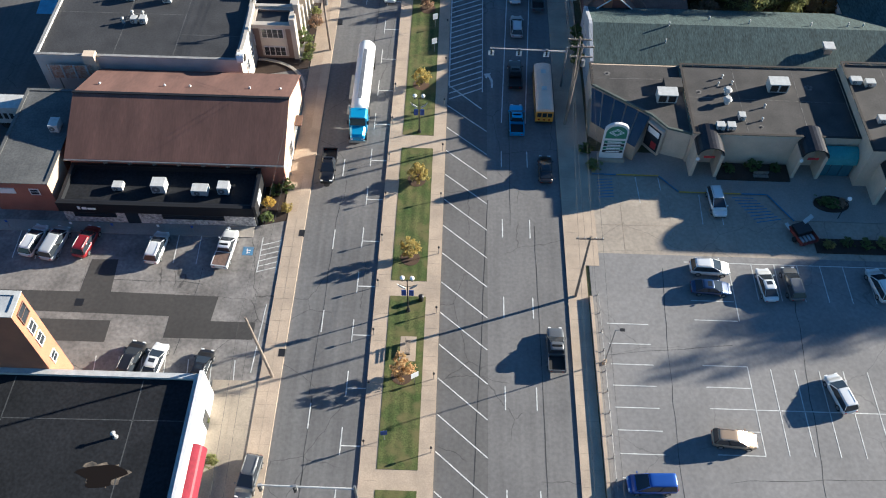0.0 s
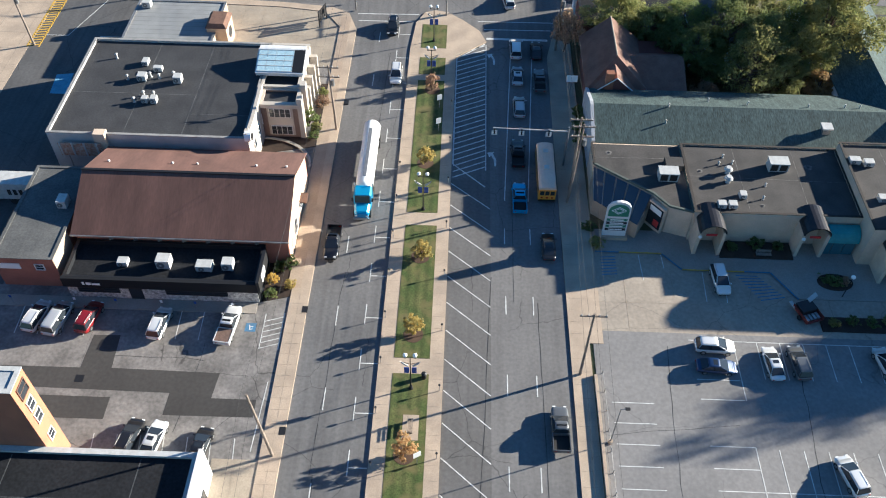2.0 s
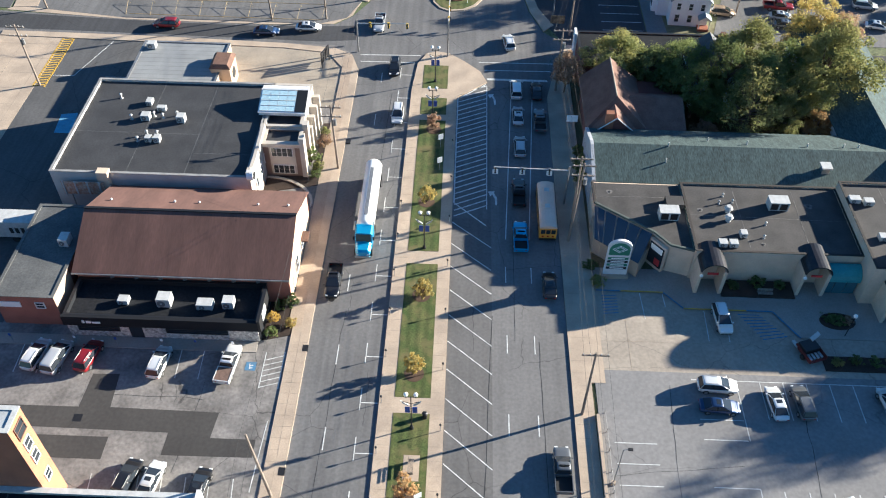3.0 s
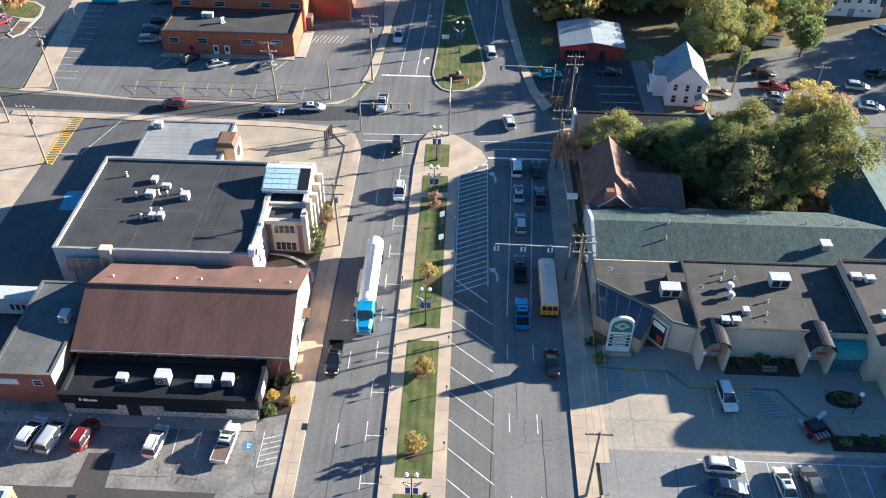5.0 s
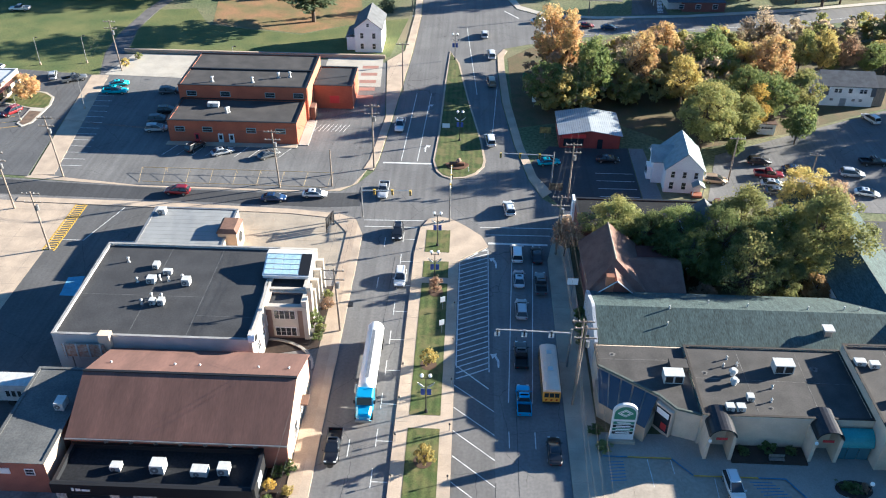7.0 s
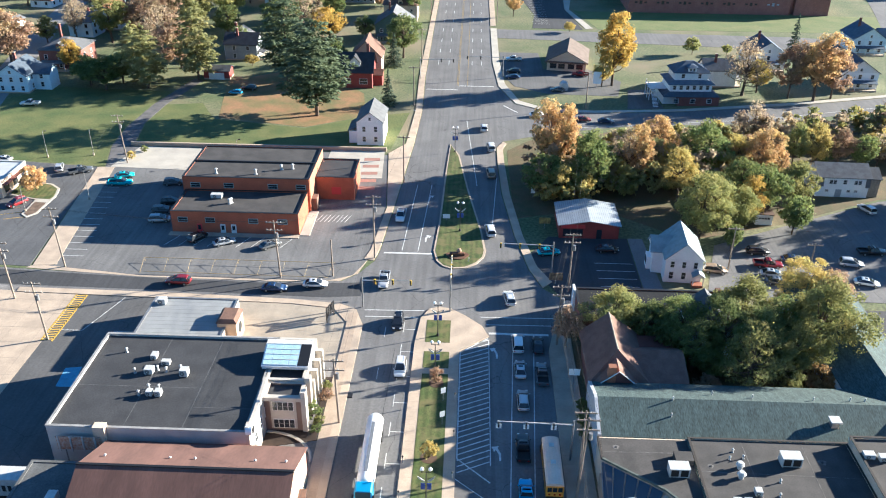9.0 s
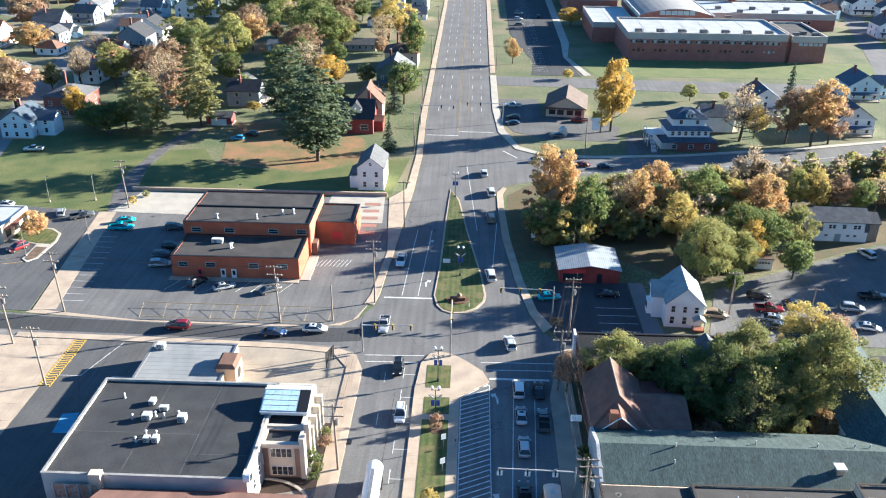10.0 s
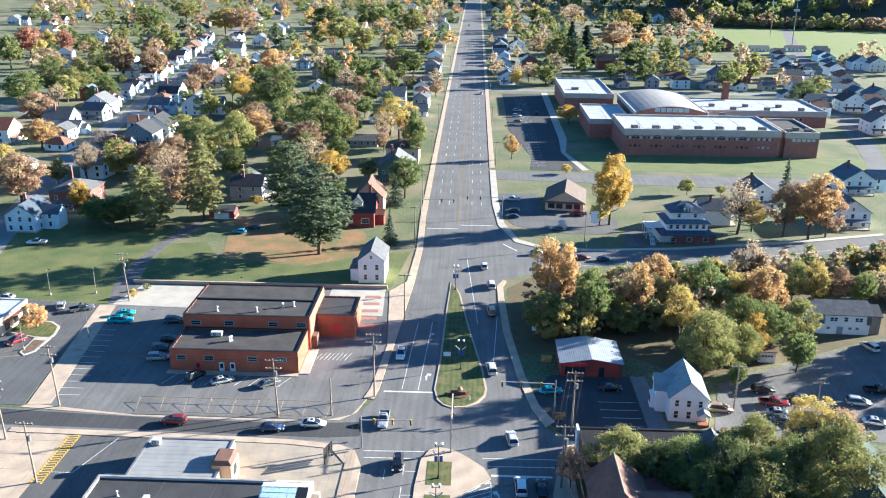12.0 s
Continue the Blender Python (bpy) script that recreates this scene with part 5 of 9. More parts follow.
window_part(W, -41.1, 42.6, 12.7, 1.5, 1.7, "E", SHBROWN)
window_part(W, -41.1, 42.6, 4.5, 0.9, 1.3, "E")

# shop row on the east
E = thing("shop_row", "tan stuccoed shop row with grey flat roofs and barrel porches", "building")
CAPB = surf("brown_coping", (0.04, 0.034, 0.03), (0.03, 0.026, 0.024), scale=1)
flat_block(E, 31.3, 53.0, 77.6, 91.0, 5.55, STUCCO, ROOFGREY, para=0.15, t=0.22, cap=CAPB)
SIDE = [(19.0, 91.0), (19.0, 86.7), (26.5, 81.2), (28.3, 78.9), (31.25, 78.0), (31.25, 91.0)]
Solid().prism(SIDE, 0, 5.12).ob("side_wall", STUCCO, E)
Solid().prism([(19.2, 90.8), (19.2, 86.85), (26.62, 81.4), (28.4, 79.1), (31.2, 78.25), (31.2, 90.8)], 5.12, 5.15).ob("side_roof", ROOFGREY, E)
SIDECAP = surf("grey_green_coping", (0.10, 0.12, 0.105), (0.07, 0.085, 0.075), scale=1)
for (xa, ya), (xb, yb) in zip(SIDE[:-1], SIDE[1:]):
    dx, dy = xb - xa, yb - ya
    k = 0.14 / math.hypot(dx, dy)
    Solid().prism([(xa - dy * k, ya + dx * k), (xb - dy * k, yb + dx * k), (xb + dy * k, yb - dx * k), (xa + dy * k, ya - dx * k)], 5.0, 5.3).ob("side_coping", SIDECAP if ya < 90 else CAPB, E)
flat_block(E, 53.0, 80.0, 74.2, 90.8, 6.9, STUCCO, ROOFGREY, para=0.3, t=0.22, cap=CAPB, name="east_wall")


# Unseen block above the east roof, shaped to throw rounded shade on the apron.
wing = [(75.4, 0), (80.4, 0), (80.4, 9.9), (79.9, 10.7), (79.0, 11.2), (77.8, 11.4), (76.6, 11.3), (75.8, 10.9), (75.4, 10.4)]
Solid().loft([[(64.5, p, q) for p, q in wing], [(92.0, p, q) for p, q in wing]]).ob("tall_wing", STUCCO, E, "unseen tan block added to cast rounded shade on the apron")
VAULT = surf("dark_metal_vault", (0.03, 0.03, 0.034), (0.045, 0.04, 0.04), scale=1.5, rough=0.32, metal=0.4, bump=0.05)


def barrel_porch(x, y, w=3.2, d=3.6, h=5.3):
    P = thing("barrel_porch", "shop porch with dark barrel-vaulted canopy and tan side walls", "porch", x, y, 0.12, 0, "barrel porches")
    for sx in (-1, 1):
        Solid().box(sx * w / 2 - 0.22, sx * w / 2 + 0.22, -d, 0, 0, h - 0.9).ob("side_pier", STUCCO, P)
    n = 12
    r = w / 2 + 0.15
    outer = [(-r * math.cos(math.pi * i / n), r * 0.8 * math.sin(math.pi * i / n)) for i in range(n + 1)]
    ringp = outer + [(a * 0.9, b * 0.9) for a, b in outer[::-1]]
    Solid().loft([[(a, -d - 0.25, h - 0.9 + b) for a, b in ringp], [(a, 0.6, h - 0.9 + b) for a, b in ringp]]).ob("vault", VAULT, P)
    Solid().box(-w / 2 + 0.22, w / 2 - 0.22, -0.5, -0.4, 0, h - 0.9).ob("shop_front", GLASS, P)
    Solid().box(-0.7, 0.7, -d + 0.1, -d + 0.2, h - 1.7, h - 1.35).ob("sign_panel", SIGNR, P)
    Solid().ball((-w / 2 + 0.1, -d - 0.1, h - 1.7), 0.24).ob("globe_lamp", GLOBE, P)


barrel_porch(33.4, 78.6)
barrel_porch(46.8, 78.8)
barrel_porch(56.6, 74.6)
PLN = thing("planter_bed", "dark planted bed with shrubs along the shop wall", "planter", 40.0, 76.4, 0.12)
Solid().box(-4.8, 4.9, -1.9, 1.0, 0, 0.3).ob("soil", surf("soil", (0.05, 0.035, 0.025)), PLN)
for x, y, z in ((28.6, 84.2, 5.15), (43.8, 86.6, 5.4)):
    ac_unit(x, y, z, 2.6, 1.6, 1.5, 2)
for x, y, w in ((38, 80.8, 0.9), (34.9, 78.9, 1.1), (36.3, 78.9, 1.1), (54.0, 87.0, 1.5), (55.8, 86.6, 1.3), (55.8, 79.8, 1.6)):
    ac_unit(x, y, 6.6 if x > 53 else 5.4, w, 1.0, 0.8)
tagged(Solid().box(-1.2, 1.2, -0.9, 0.9, 0, 0.9).ob("roof_hatch", ROOFGREY), "grey boxed roof hatch", "roof hatch").matrix_world = pose(29.8, 86.7, 5.15)
for x, y in ((36.9, 85.4), (36.6, 83.6)):
    b = thing("exhaust_fan", "white mushroom exhaust fan on the roof", "exhaust fan", x, y, 5.4, 0, "exhaust fans")
    Solid().rod((0, 0, 0), (0, 0, 0.7), 0.35, n=12).ob("curb", METALW, b)
    Solid().rod((0, 0, 0.7), (0, 0, 1.1), 0.6, 0.35, n=14).ob("hood", METALW, b)
for x, y in ((36.8, 88.5), (37.9, 87.3), (41.5, 83), (40.7, 80.5), (36, 87)):
    vent(x, y, 5.4, 0.5, 0.09)
STAIN = surf("roof_silt", (0.16, 0.15, 0.14), (0.06, 0.056, 0.052), scale=1.6, fine=6, var=0.3, bump=0)
for xa, ya, xb, yb, zz in ((31.8, 84.6, 52.6, 84.2, 5.4), (38.6, 78.0, 38.4, 90.6, 5.4), (46.4, 78.0, 46.6, 90.6, 5.4), (19.4, 88.0, 31.0, 88.2, 5.15), (58.5, 74.6, 58.3, 90.4, 6.6), (66.0, 74.6, 66.2, 90.4, 6.6)):
    sb = Solid()
    stripe(sb, (xa, ya), (xb, yb), 0.09, zz)
    sb.ob("roof_seam", STAIN, E)
for cx, cy, rr, zz in ((48.3, 87.0, 0.55, 5.4), (40.4, 79.3, 0.35, 5.4), (33.2, 85.6, 0.4, 5.4), (21.2, 89.0, 0.45, 5.15)):
    Solid().prism([(cx + rr * (1 + 0.2 * math.sin(3 * q)) * math.cos(q), cy + rr * math.sin(q)) for q in [6.283 * i / 16 for i in range(16)]], zz, zz + 0.008).ob("drain_stain", STAIN, E)
    Solid().rod((cx, cy, zz), (cx, cy, zz + 0.05), 0.16, n=10).ob("roof_drain", METALD, E)
# angled glass pavilion
PV = thing("glass_pavilion", "angled pavilion with blue glazed lean-to roof", "pavilion")
a, b, c, d = Vector((18.8, 82.0, 0)), Vector((24.3, 77.5, 0)), Vector((26.3, 81.1, 0)), Vector((18.9, 86.5, 0))
Solid().prism([(a.x, a.y), (b.x, b.y), (c.x, c.y), (d.x, d.y)], 0.1, 2.7).ob("wall", STUCCOT, PV)
for i in range(5):
    u0, u1 = i / 5 + 0.012, (i + 1) / 5 - 0.012
    p = [a.lerp(b, u0) + Vector((0, 0, 2.75)), a.lerp(b, u1) + Vector((0, 0, 2.75)), d.lerp(c, u1) + Vector((0, 0, 4.75)), d.lerp(c, u0) + Vector((0, 0, 4.75))]
    Solid().loft([p, [q + Vector((0, 0, 0.06)) for q in p]]).ob("roof_pane", plain("blue_glass_roof", (0.03, 0.05, 0.075), 0.1, spec=0.8), PV)
    Solid().rod(a.lerp(b, i / 5) + Vector((0, 0, 2.8)), d.lerp(c, i / 5) + Vector((0, 0, 4.81)), 0.04, n=4).ob("glazing_bar", METALG, PV)
KI = thing("display_kiosk", "angled shop sign box with pale roof", "sign box", 27.25, 79.85, 0.12, -52)
Solid().box(-1.35, 1.35, -0.5, 0.0, 0, 4.5).ob("box", STUCCO, KI)
Solid().box(-1.2, 1.2, -0.58, -0.5, 0.6, 4.2).ob("screen", GLASS, KI)
Solid().box(0.0, 0.9, -0.62, -0.58, 0.9, 2.0).ob("poster", SIGNR, KI)
Solid().box(-1.0, 1.0, -0.62, -0.58, 3.1, 4.0).ob("sign_panel", SIGNW, KI)
# long green-grey gable roof behind
G = thing("long_hall", "long hall with grey-green shingled gable roof", "building")
x0, x1, y0, yr, y1 = 19.6, 78.0, 91.4, 97.4, 103.4
Solid().box(x0 + 0.3, x1, y0 + 0.2, y1 - 0.3, 0, 4.9).ob("wall", SIDEW, G)
pts = [(y0 + 0.2, 4.9), (y1 - 0.3, 4.9), (yr, 6.9)]
Solid().loft([[(x0 + 0.3, p, q) for p, q in pts], [(x0 + 0.6, p, q) for p, q in pts]]).ob("gable", WHITEP, G)
for ya in (y0 - 0.2, y1 + 0.2):
    p = [(x0, ya, 4.9), (x1 + 1, ya, 4.9), (x1 + 1, yr, 7.0), (x0, yr, 7.0)]
    Solid().loft([p, [(a, b, c + 0.15) for a, b, c in p]]).ob("roof", ROOFGRN, G)
Solid().loft([[(19.0, 91.3, 0), (19.5, 91.3, 0), (19.5, 103.4, 0), (19.0, 103.4, 0)], [(19.0, 91.3, 5.3), (19.5, 91.3, 5.3), (19.5, 103.4, 5.3), (19.0, 103.4, 5.3)],
               [(19.0, 97.0, 7.2), (19.5, 97.0, 7.2), (19.5, 97.8, 7.2), (19.0, 97.8, 7.2)]]).ob("false_front", surf("pale_grey_boards", (0.42, 0.43, 0.45), (0.34, 0.35, 0.37), scale=1.5, var=0.08), G)
for xe in (57.2, 69.4):
    p = [(xe, 91.3, 4.95), (63.3, 91.3, 7.12), (63.3, 134.0, 7.12), (xe, 134.0, 4.95)]
    Solid().loft([p, [(a, b, c + 0.15) for a, b, c in p]]).ob("wing_roof", ROOFGRN, G)
Solid().box(57.8, 68.8, 103.5, 133.6, 0, 4.95).ob("wing_wall", SIDEW, G)
Solid().loft([[(57.8, 133.4, 4.9), (68.8, 133.4, 4.9), (63.3, 133.4, 6.9)], [(57.8, 133.6, 4.9), (68.8, 133.6, 4.9), (63.3, 133.6, 6.9)]]).ob("wing_gable", SIDEW, G)
for x, y, z in ((30.3, 97.2, 7.0), (36.5, 99.5, 6.4), (42, 98.6, 6.7), (50.7, 98.4, 6.7), (29.7, 94.6, 6.1), (56, 98.6, 6.7), (58.2, 98.7, 6.6)):
    vent(x, y, z - 0.1, 0.8, 0.1, False)
b = thing("roof_ventilator", "galvanised square roof ventilator with hood", "roof vent", 52.2, 94.0, 5.85)
Solid().box(-0.5, 0.5, -0.5, 0.5, 0, 1.0).ob("shaft", METALG, b)
Solid().box(-0.75, 0.75, -0.75, 0.75, 1.0, 1.25).ob("hood", METALW, b)
# teal glazed shop front
TF = thing("teal_shopfront", "teal tiled canopy over a glazed shop front", "shop front", 50.6, 77.3, 0.12)
n = 6
pr = [(-1.8 * math.cos(math.pi / 2 * i / n), 2.6 + 1.7 * math.sin(math.pi / 2 * i / n)) for i in range(n + 1)]
Solid().loft([[(-2.3, a, b) for a, b in pr + [(0, 2.6)]], [(2.3, a, b) for a, b in pr + [(0, 2.6)]]]).ob("canopy", TEAL, TF)
for i in range(3):
    Solid().box(-2.2 + 1.48 * i, -0.8 + 1.48 * i, -1.5, -1.42, 0.2, 2.5).ob("pane", GLASSB, TF)
Solid().box(-2.3, 2.3, -1.6, -1.4, 2.5, 2.62).ob("beam", METALW, TF)

# ---- houses ----
WALLS = {"white": SIDEW, "blue": SIDEB, "grey": SIDEG, "tan": SIDET, "brick": BRICKM, "dgreen": SIDEDG, "red": REDSIDE}
ROOFS = {"grey": SHGREY, "dark": SHDARK, "brown": SHBROWN, "slate": SHBLUE, "terra": SHRED}
WORD = {"white": "white clapboard", "blue": "pale blue clapboard", "grey": "grey clapboard", "tan": "tan clapboard", "brick": "dark red brick", "dgreen": "dark green clapboard", "red": "red painted",
        "slate": "slate-blue", "terra": "terracotta"}


def gable_roof(parent, x0, x1, y0, y1, z, rise, mat, wall, along="y", eave=0.45):
    """Two roof slabs and the two gable triangles; the ridge runs along the axis given."""
    th = 0.16
    if along == "y":
        xm = (x0 + x1) / 2
        k = rise / (xm - x0)
        for s in (-1, 1):
            xe = (x0 - eave) if s < 0 else (x1 + eave)
            p = [(xe, y0 - eave, z - k * eave), (xe, y1 + eave, z - k * eave), (xm, y1 + eave, z + rise), (xm, y0 - eave, z + rise)]
            Solid().loft([p, [(a, b, c + th) for a, b, c in p]]).ob("roof", mat, parent)
        for ya, yb in ((y0 + 0.02, y0 + 0.2), (y1 - 0.2, y1 - 0.02)):
            q = [(x0 + 0.05, z - 0.02), (x1 - 0.05, z - 0.02), (xm, z + rise - 0.06)]
            Solid().loft([[(a, ya, b) for a, b in q], [(a, yb, b) for a, b in q]]).ob("gable", wall, parent)
    else:
        ym = (y0 + y1) / 2
        k = rise / (ym - y0)
        for s in (-1, 1):
            ye = (y0 - eave) if s < 0 else (y1 + eave)
            p = [(x0 - eave, ye, z - k * eave), (x1 + eave, ye, z - k * eave), (x1 + eave, ym, z + rise), (x0 - eave, ym, z + rise)]
            Solid().loft([p, [(a, b, c + th) for a, b, c in p]]).ob("roof", mat, parent)
        for xa, xb in ((x0 + 0.02, x0 + 0.2), (x1 - 0.2, x1 - 0.02)):
            q = [(y0 + 0.05, z - 0.02), (y1 - 0.05, z - 0.02), (ym, z + rise - 0.06)]
            Solid().loft([[(xa, a, b) for a, b in q], [(xb, a, b) for a, b in q]]).ob("gable", wall, parent)


def house(style, x, y, w, rz, wall, roof, seed=0):
    rng = random.Random(seed)
    W, M = WALLS[wall], ROOFS[roof]
    low = style in ("low", "motel")
    h = 2.9 if style == "low" else 5.6 if w < 12 else 6.6
    n = "garage" if low and w < 9 else "house"
    t = thing(n, f"{WORD.get(wall, wall)} {n} with {WORD.get(roof, roof)} shingle roof", "house" if n == "house" else "garage", x, y, 0, rz, "houses")
    w = max(5.0, min(w, 17 if style == "motel" else 17 if low else 13.5))
    d = w * (0.62 if low else 1.25) if style != "motel" else 7
    d = min(d, 13)
    hw = w / 2
    Solid().box(-hw, hw, 0, d, -0.3, h).ob("wall", W, t)
    Solid().box(-hw - 0.05, hw + 0.05, -0.05, d + 0.05, -0.3, 0.45).ob("plinth", CONC, t)
    if style == "hip":
        e = 0.5
        lo = [(-hw - e, -e, h), (hw + e, -e, h), (hw + e, d + e, h), (-hw - e, d + e, h)]
        Solid().loft([[(a, b, c - 0.15) for a, b, c in lo], lo, [(-hw * 0.15, d * 0.42, h + 2.6), (hw * 0.15, d * 0.42, h + 2.6), (hw * 0.15, d * 0.58, h + 2.6), (-hw * 0.15, d * 0.58, h + 2.6)]]).ob("roof", M, t)
        dm = Solid().box(-0.9, 0.9, 0.5, 2.2, h, h + 1.4).ob("dormer", W, t)
        Solid().box(-0.6, 0.6, 0.42, 0.5, h + 0.35, h + 1.2).ob("pane", GLASS, dm)
        gable_roof(t, -1.0, 1.0, 0.4, 2.6, h + 1.4, 0.8, M, W, "y", 0.15)
    elif style in ("low", "motel"):
        gable_roof(t, -hw, hw, 0, d, h, d * 0.22, M, W, "x")
    elif style == "gam":
        pr = [(-hw - 0.3, h - 1.8), (-hw * 0.72, h + 0.9), (0, h + 2.6), (hw * 0.72, h + 0.9), (hw + 0.3, h - 1.8)]
        for i in range(4):
            (a, b), (c, e) = pr[i], pr[i + 1]
            p = [(a, -0.4, b), (a, d + 0.4, b), (c, d + 0.4, e), (c, -0.4, e)]
            Solid().loft([p, [(q, r, s + 0.18) for q, r, s in p]]).ob("roof", M, t)
        q = [(-hw, h - 1.5), (hw, h - 1.5), (hw * 0.7, h + 0.85), (0, h + 2.5), (-hw * 0.7, h + 0.85)]
        Solid().loft([[(a, -0.01, b) for a, b in q], [(a, 0.2, b) for a, b in q]]).ob("gable", W, t)
    else:
        gable_roof(t, -hw, hw, 0, d, h, hw * 0.66, M, W, "y")
        if style == "L":
            Solid().box(hw, hw + w * 0.55, d * 0.35, d * 0.85, -0.3, h - 0.4).ob("wing", W, t)
            gable_roof(t, hw - 0.5, hw + w * 0.55, d * 0.35, d * 0.85, h - 0.4, w * 0.22, M, W, "x")
            window_part(t, hw + w * 0.28, d * 0.35, 1.0, 0.9, 1.4, "S")
            window_part(t, hw + w * 0.28, d * 0.35, 3.6, 0.9, 1.2, "S")
    rows = (1.0,) if style == "low" else (0.9, 3.6)
    nw = 2 if w < 9 else 3 if w < 14 else 5
    if n == "garage":
        Solid().box(-hw * 0.6, hw * 0.6, -0.08, 0.0, 0.0, 2.2).ob("garage_door", WHITEP, t)
    else:
        for zz in rows:
            for i in range(nw):
                window_part(t, -hw + w * (i + 0.5) / nw, 0, zz, 0.95, 1.35, "S")
            for i in range(2 if y < 560 else 0):
                if (x < 0) == (rz == 0) or style == "motel":
                    window_part(t, hw, d * (0.28 + 0.42 * i), zz, 0.95, 1.35, "E")
                elif style != "L":
                    window_part(t, -hw, d * (0.28 + 0.42 * i), zz, 0.95, 1.35, "W")
        if not low:
            if style in ("gab", "L", "gam"):
                window_part(t, 0, 0, h + 0.5, 0.7, 0.9, "S")
            cx = -hw * 0.3
            c = Solid().box(cx - 0.35, cx + 0.35, d * 0.6, d * 0.6 + 0.7, h, h + hw * 0.8 + 1.2).ob("chimney", BRICKM, t)
            Solid().box(cx - 0.42, cx + 0.42, d * 0.6 - 0.07, d * 0.6 + 0.77, h + hw * 0.8 + 1.2, h + hw * 0.8 + 1.32).ob("chimney_cap", CONC, c)
            if rng.random() < 0.6:
                pw = hw * 0.9
                p = [(-pw, -2.2, 2.55), (pw, -2.2, 2.55), (pw, 0, 3.05), (-pw, 0, 3.05)]
                po = Solid().loft([p, [(a, b, q + 0.14) for a, b, q in p]]).ob("porch_roof", M, t)
                Solid().box(-pw, pw, -2.1, -0.02, 0, 0.4).ob("porch_floor", CONC, t)
                for sx in (-0.95, -0.32, 0.32, 0.95):
                    Solid().box(sx * pw - 0.08, sx * pw + 0.08, -2.1, -1.94, 0.4, 2.6).ob("post", WHITEP, po)
    return t


HOUSES = """L -139.7 245.0 8.6 0 blue slate|hip -135.6 269.6 12.5 0 brick grey|gam -141.2 321.3 14.6 0 white terra|gab -147.2 381.7 18.4 0 white dark|gab -148.7 364.8 12.6 0 grey dark|L -148.2 443.3 18.1 0 white grey|gab -169.8 490.2 16.6 90 white grey|gab -166.4 541.0 16.4 0 white brown|L -167.8 593.2 21.8 0 white grey|L -197.5 788.5 31.2 0 white grey|gab -206.6 899.3 23.6 0 blue grey|gab -193.4 716.9 23.7 90 white grey
gab -193.4 401.4 13.8 90 grey grey|gab -199.1 438.6 15.0 0 white grey|gab -208.6 373.9 11.7 90 white terra|gab -81.8 289.0 8.0 0 white grey|gab -73.8 289.5 8.1 90 grey dark|low -82.0 263.1 7.5 0 red grey|gab -29.1 312.6 13.4 0 dgreen grey|hip -29.2 344.6 14.2 0 tan brown|gab -38.8 483.8 19.5 90 white grey|low -37.9 562.1 26.9 0 tan brown|hip -79.6 603.2 16.8 0 blue dark|gab -97.4 647.6 21.5 90 white grey
hip -105.8 591.7 15.0 0 grey dark|gab -96.6 518.6 7.6 0 white grey|low -79.7 499.3 9.4 0 grey brown|low -84.0 370.3 11.4 0 blue slate|low -119.6 475.9 11.6 0 grey dark|gab -283.5 887.6 23.4 0 white dark|gab -238.0 715.3 16.1 0 tan brown|gab -485.0 1059.9 30.7 0 white dark|gab -464.9 978.3 23.2 90 grey dark|gab -347.4 787.6 20.9 0 white grey|gab -444.7 908.4 21.6 90 white slate|L -522.2 968.6 35.2 0 white grey
gab -604.6 1193.9 31.4 0 white grey|low -67.7 827.1 16.2 0 blue grey|gab -39.7 810.4 21.2 90 white grey|gab -35.2 973.3 21.5 0 white slate|low -50.2 375.4 12.8 0 grey grey|low -105.5 389.1 8.0 90 white grey|gab -528.4 1312.8 34.3 0 white grey|low -175.2 323.3 6.8 90 white grey|gab -243.5 1266.2 32.9 0 white grey|gab -147.8 921.3 18.1 0 white slate|gab -287.1 1257.5 29.4 0 grey dark|gab -93.3 1296.3 25.1 0 white dark
gab 100.8 286.7 10.8 0 white slate|gab 84.7 270.5 7.5 90 white grey|gab 123.9 267.2 10.7 0 white slate|L 144.0 309.5 10.5 0 blue slate|gab 42.4 638.2 23.5 0 brick brown|gab 38.0 773.2 25.3 0 white dark|gab 22.5 757.8 17.9 0 white slate|gab 107.1 665.2 17.4 90 brick dark|gab 56.8 1041.3 24.3 0 white slate|gab 101.7 1117.5 18.7 0 white dark
gab 220.4 964.5 21.2 0 white dark|low 218.9 846.2 20.8 0 grey slate|gab 185.1 744.9 19.4 0 white slate|gab 230.1 798.6 23.8 0 brick dark|gab 184.1 596.5 21.9 0 brick dark|gab 168.7 589.5 15.5 0 grey slate|hip 237.4 624.4 20.4 0 white dark|low 228.4 566.0 13.3 0 blue slate|low 238.8 560.0 14.7 0 blue slate|gab 215.6 486.4 18.0 0 white dark|gab 239.3 507.2 12.0 0 grey slate|gab 300.1 677.9 15.8 0 white slate
gab 309.6 669.2 15.6 0 white grey|low 262.2 802.9 31.2 0 white grey|low 259.3 726.5 23.6 0 grey slate|low 147.1 660.0 17.3 0 white grey|low 138.1 607.7 23.9 0 white brown|low 115.8 605.3 15.9 0 white dark|low 156.5 645.2 21.1 0 white grey|gab 227.3 1429.6 36.6 0 white grey|gab 237.4 1141.1 22.0 0 blue grey|low 272.0 1060.6 27.3 0 white slate|low 297.1 807.5 18.8 0 white grey|gab 203.0 422.7 11.2 0 white grey
low 638.5 1442.8 32.9 0 grey grey|low 105.3 768.6 17.0 0 blue slate"""
for i, row in enumerate(HOUSES.replace("\n", "|").split("|")):
    st, x, y, w, rz, wall, roof = row.split()
    house(st, float(x), float(y), float(w) * 1.1, float(rz), wall, roof, i)

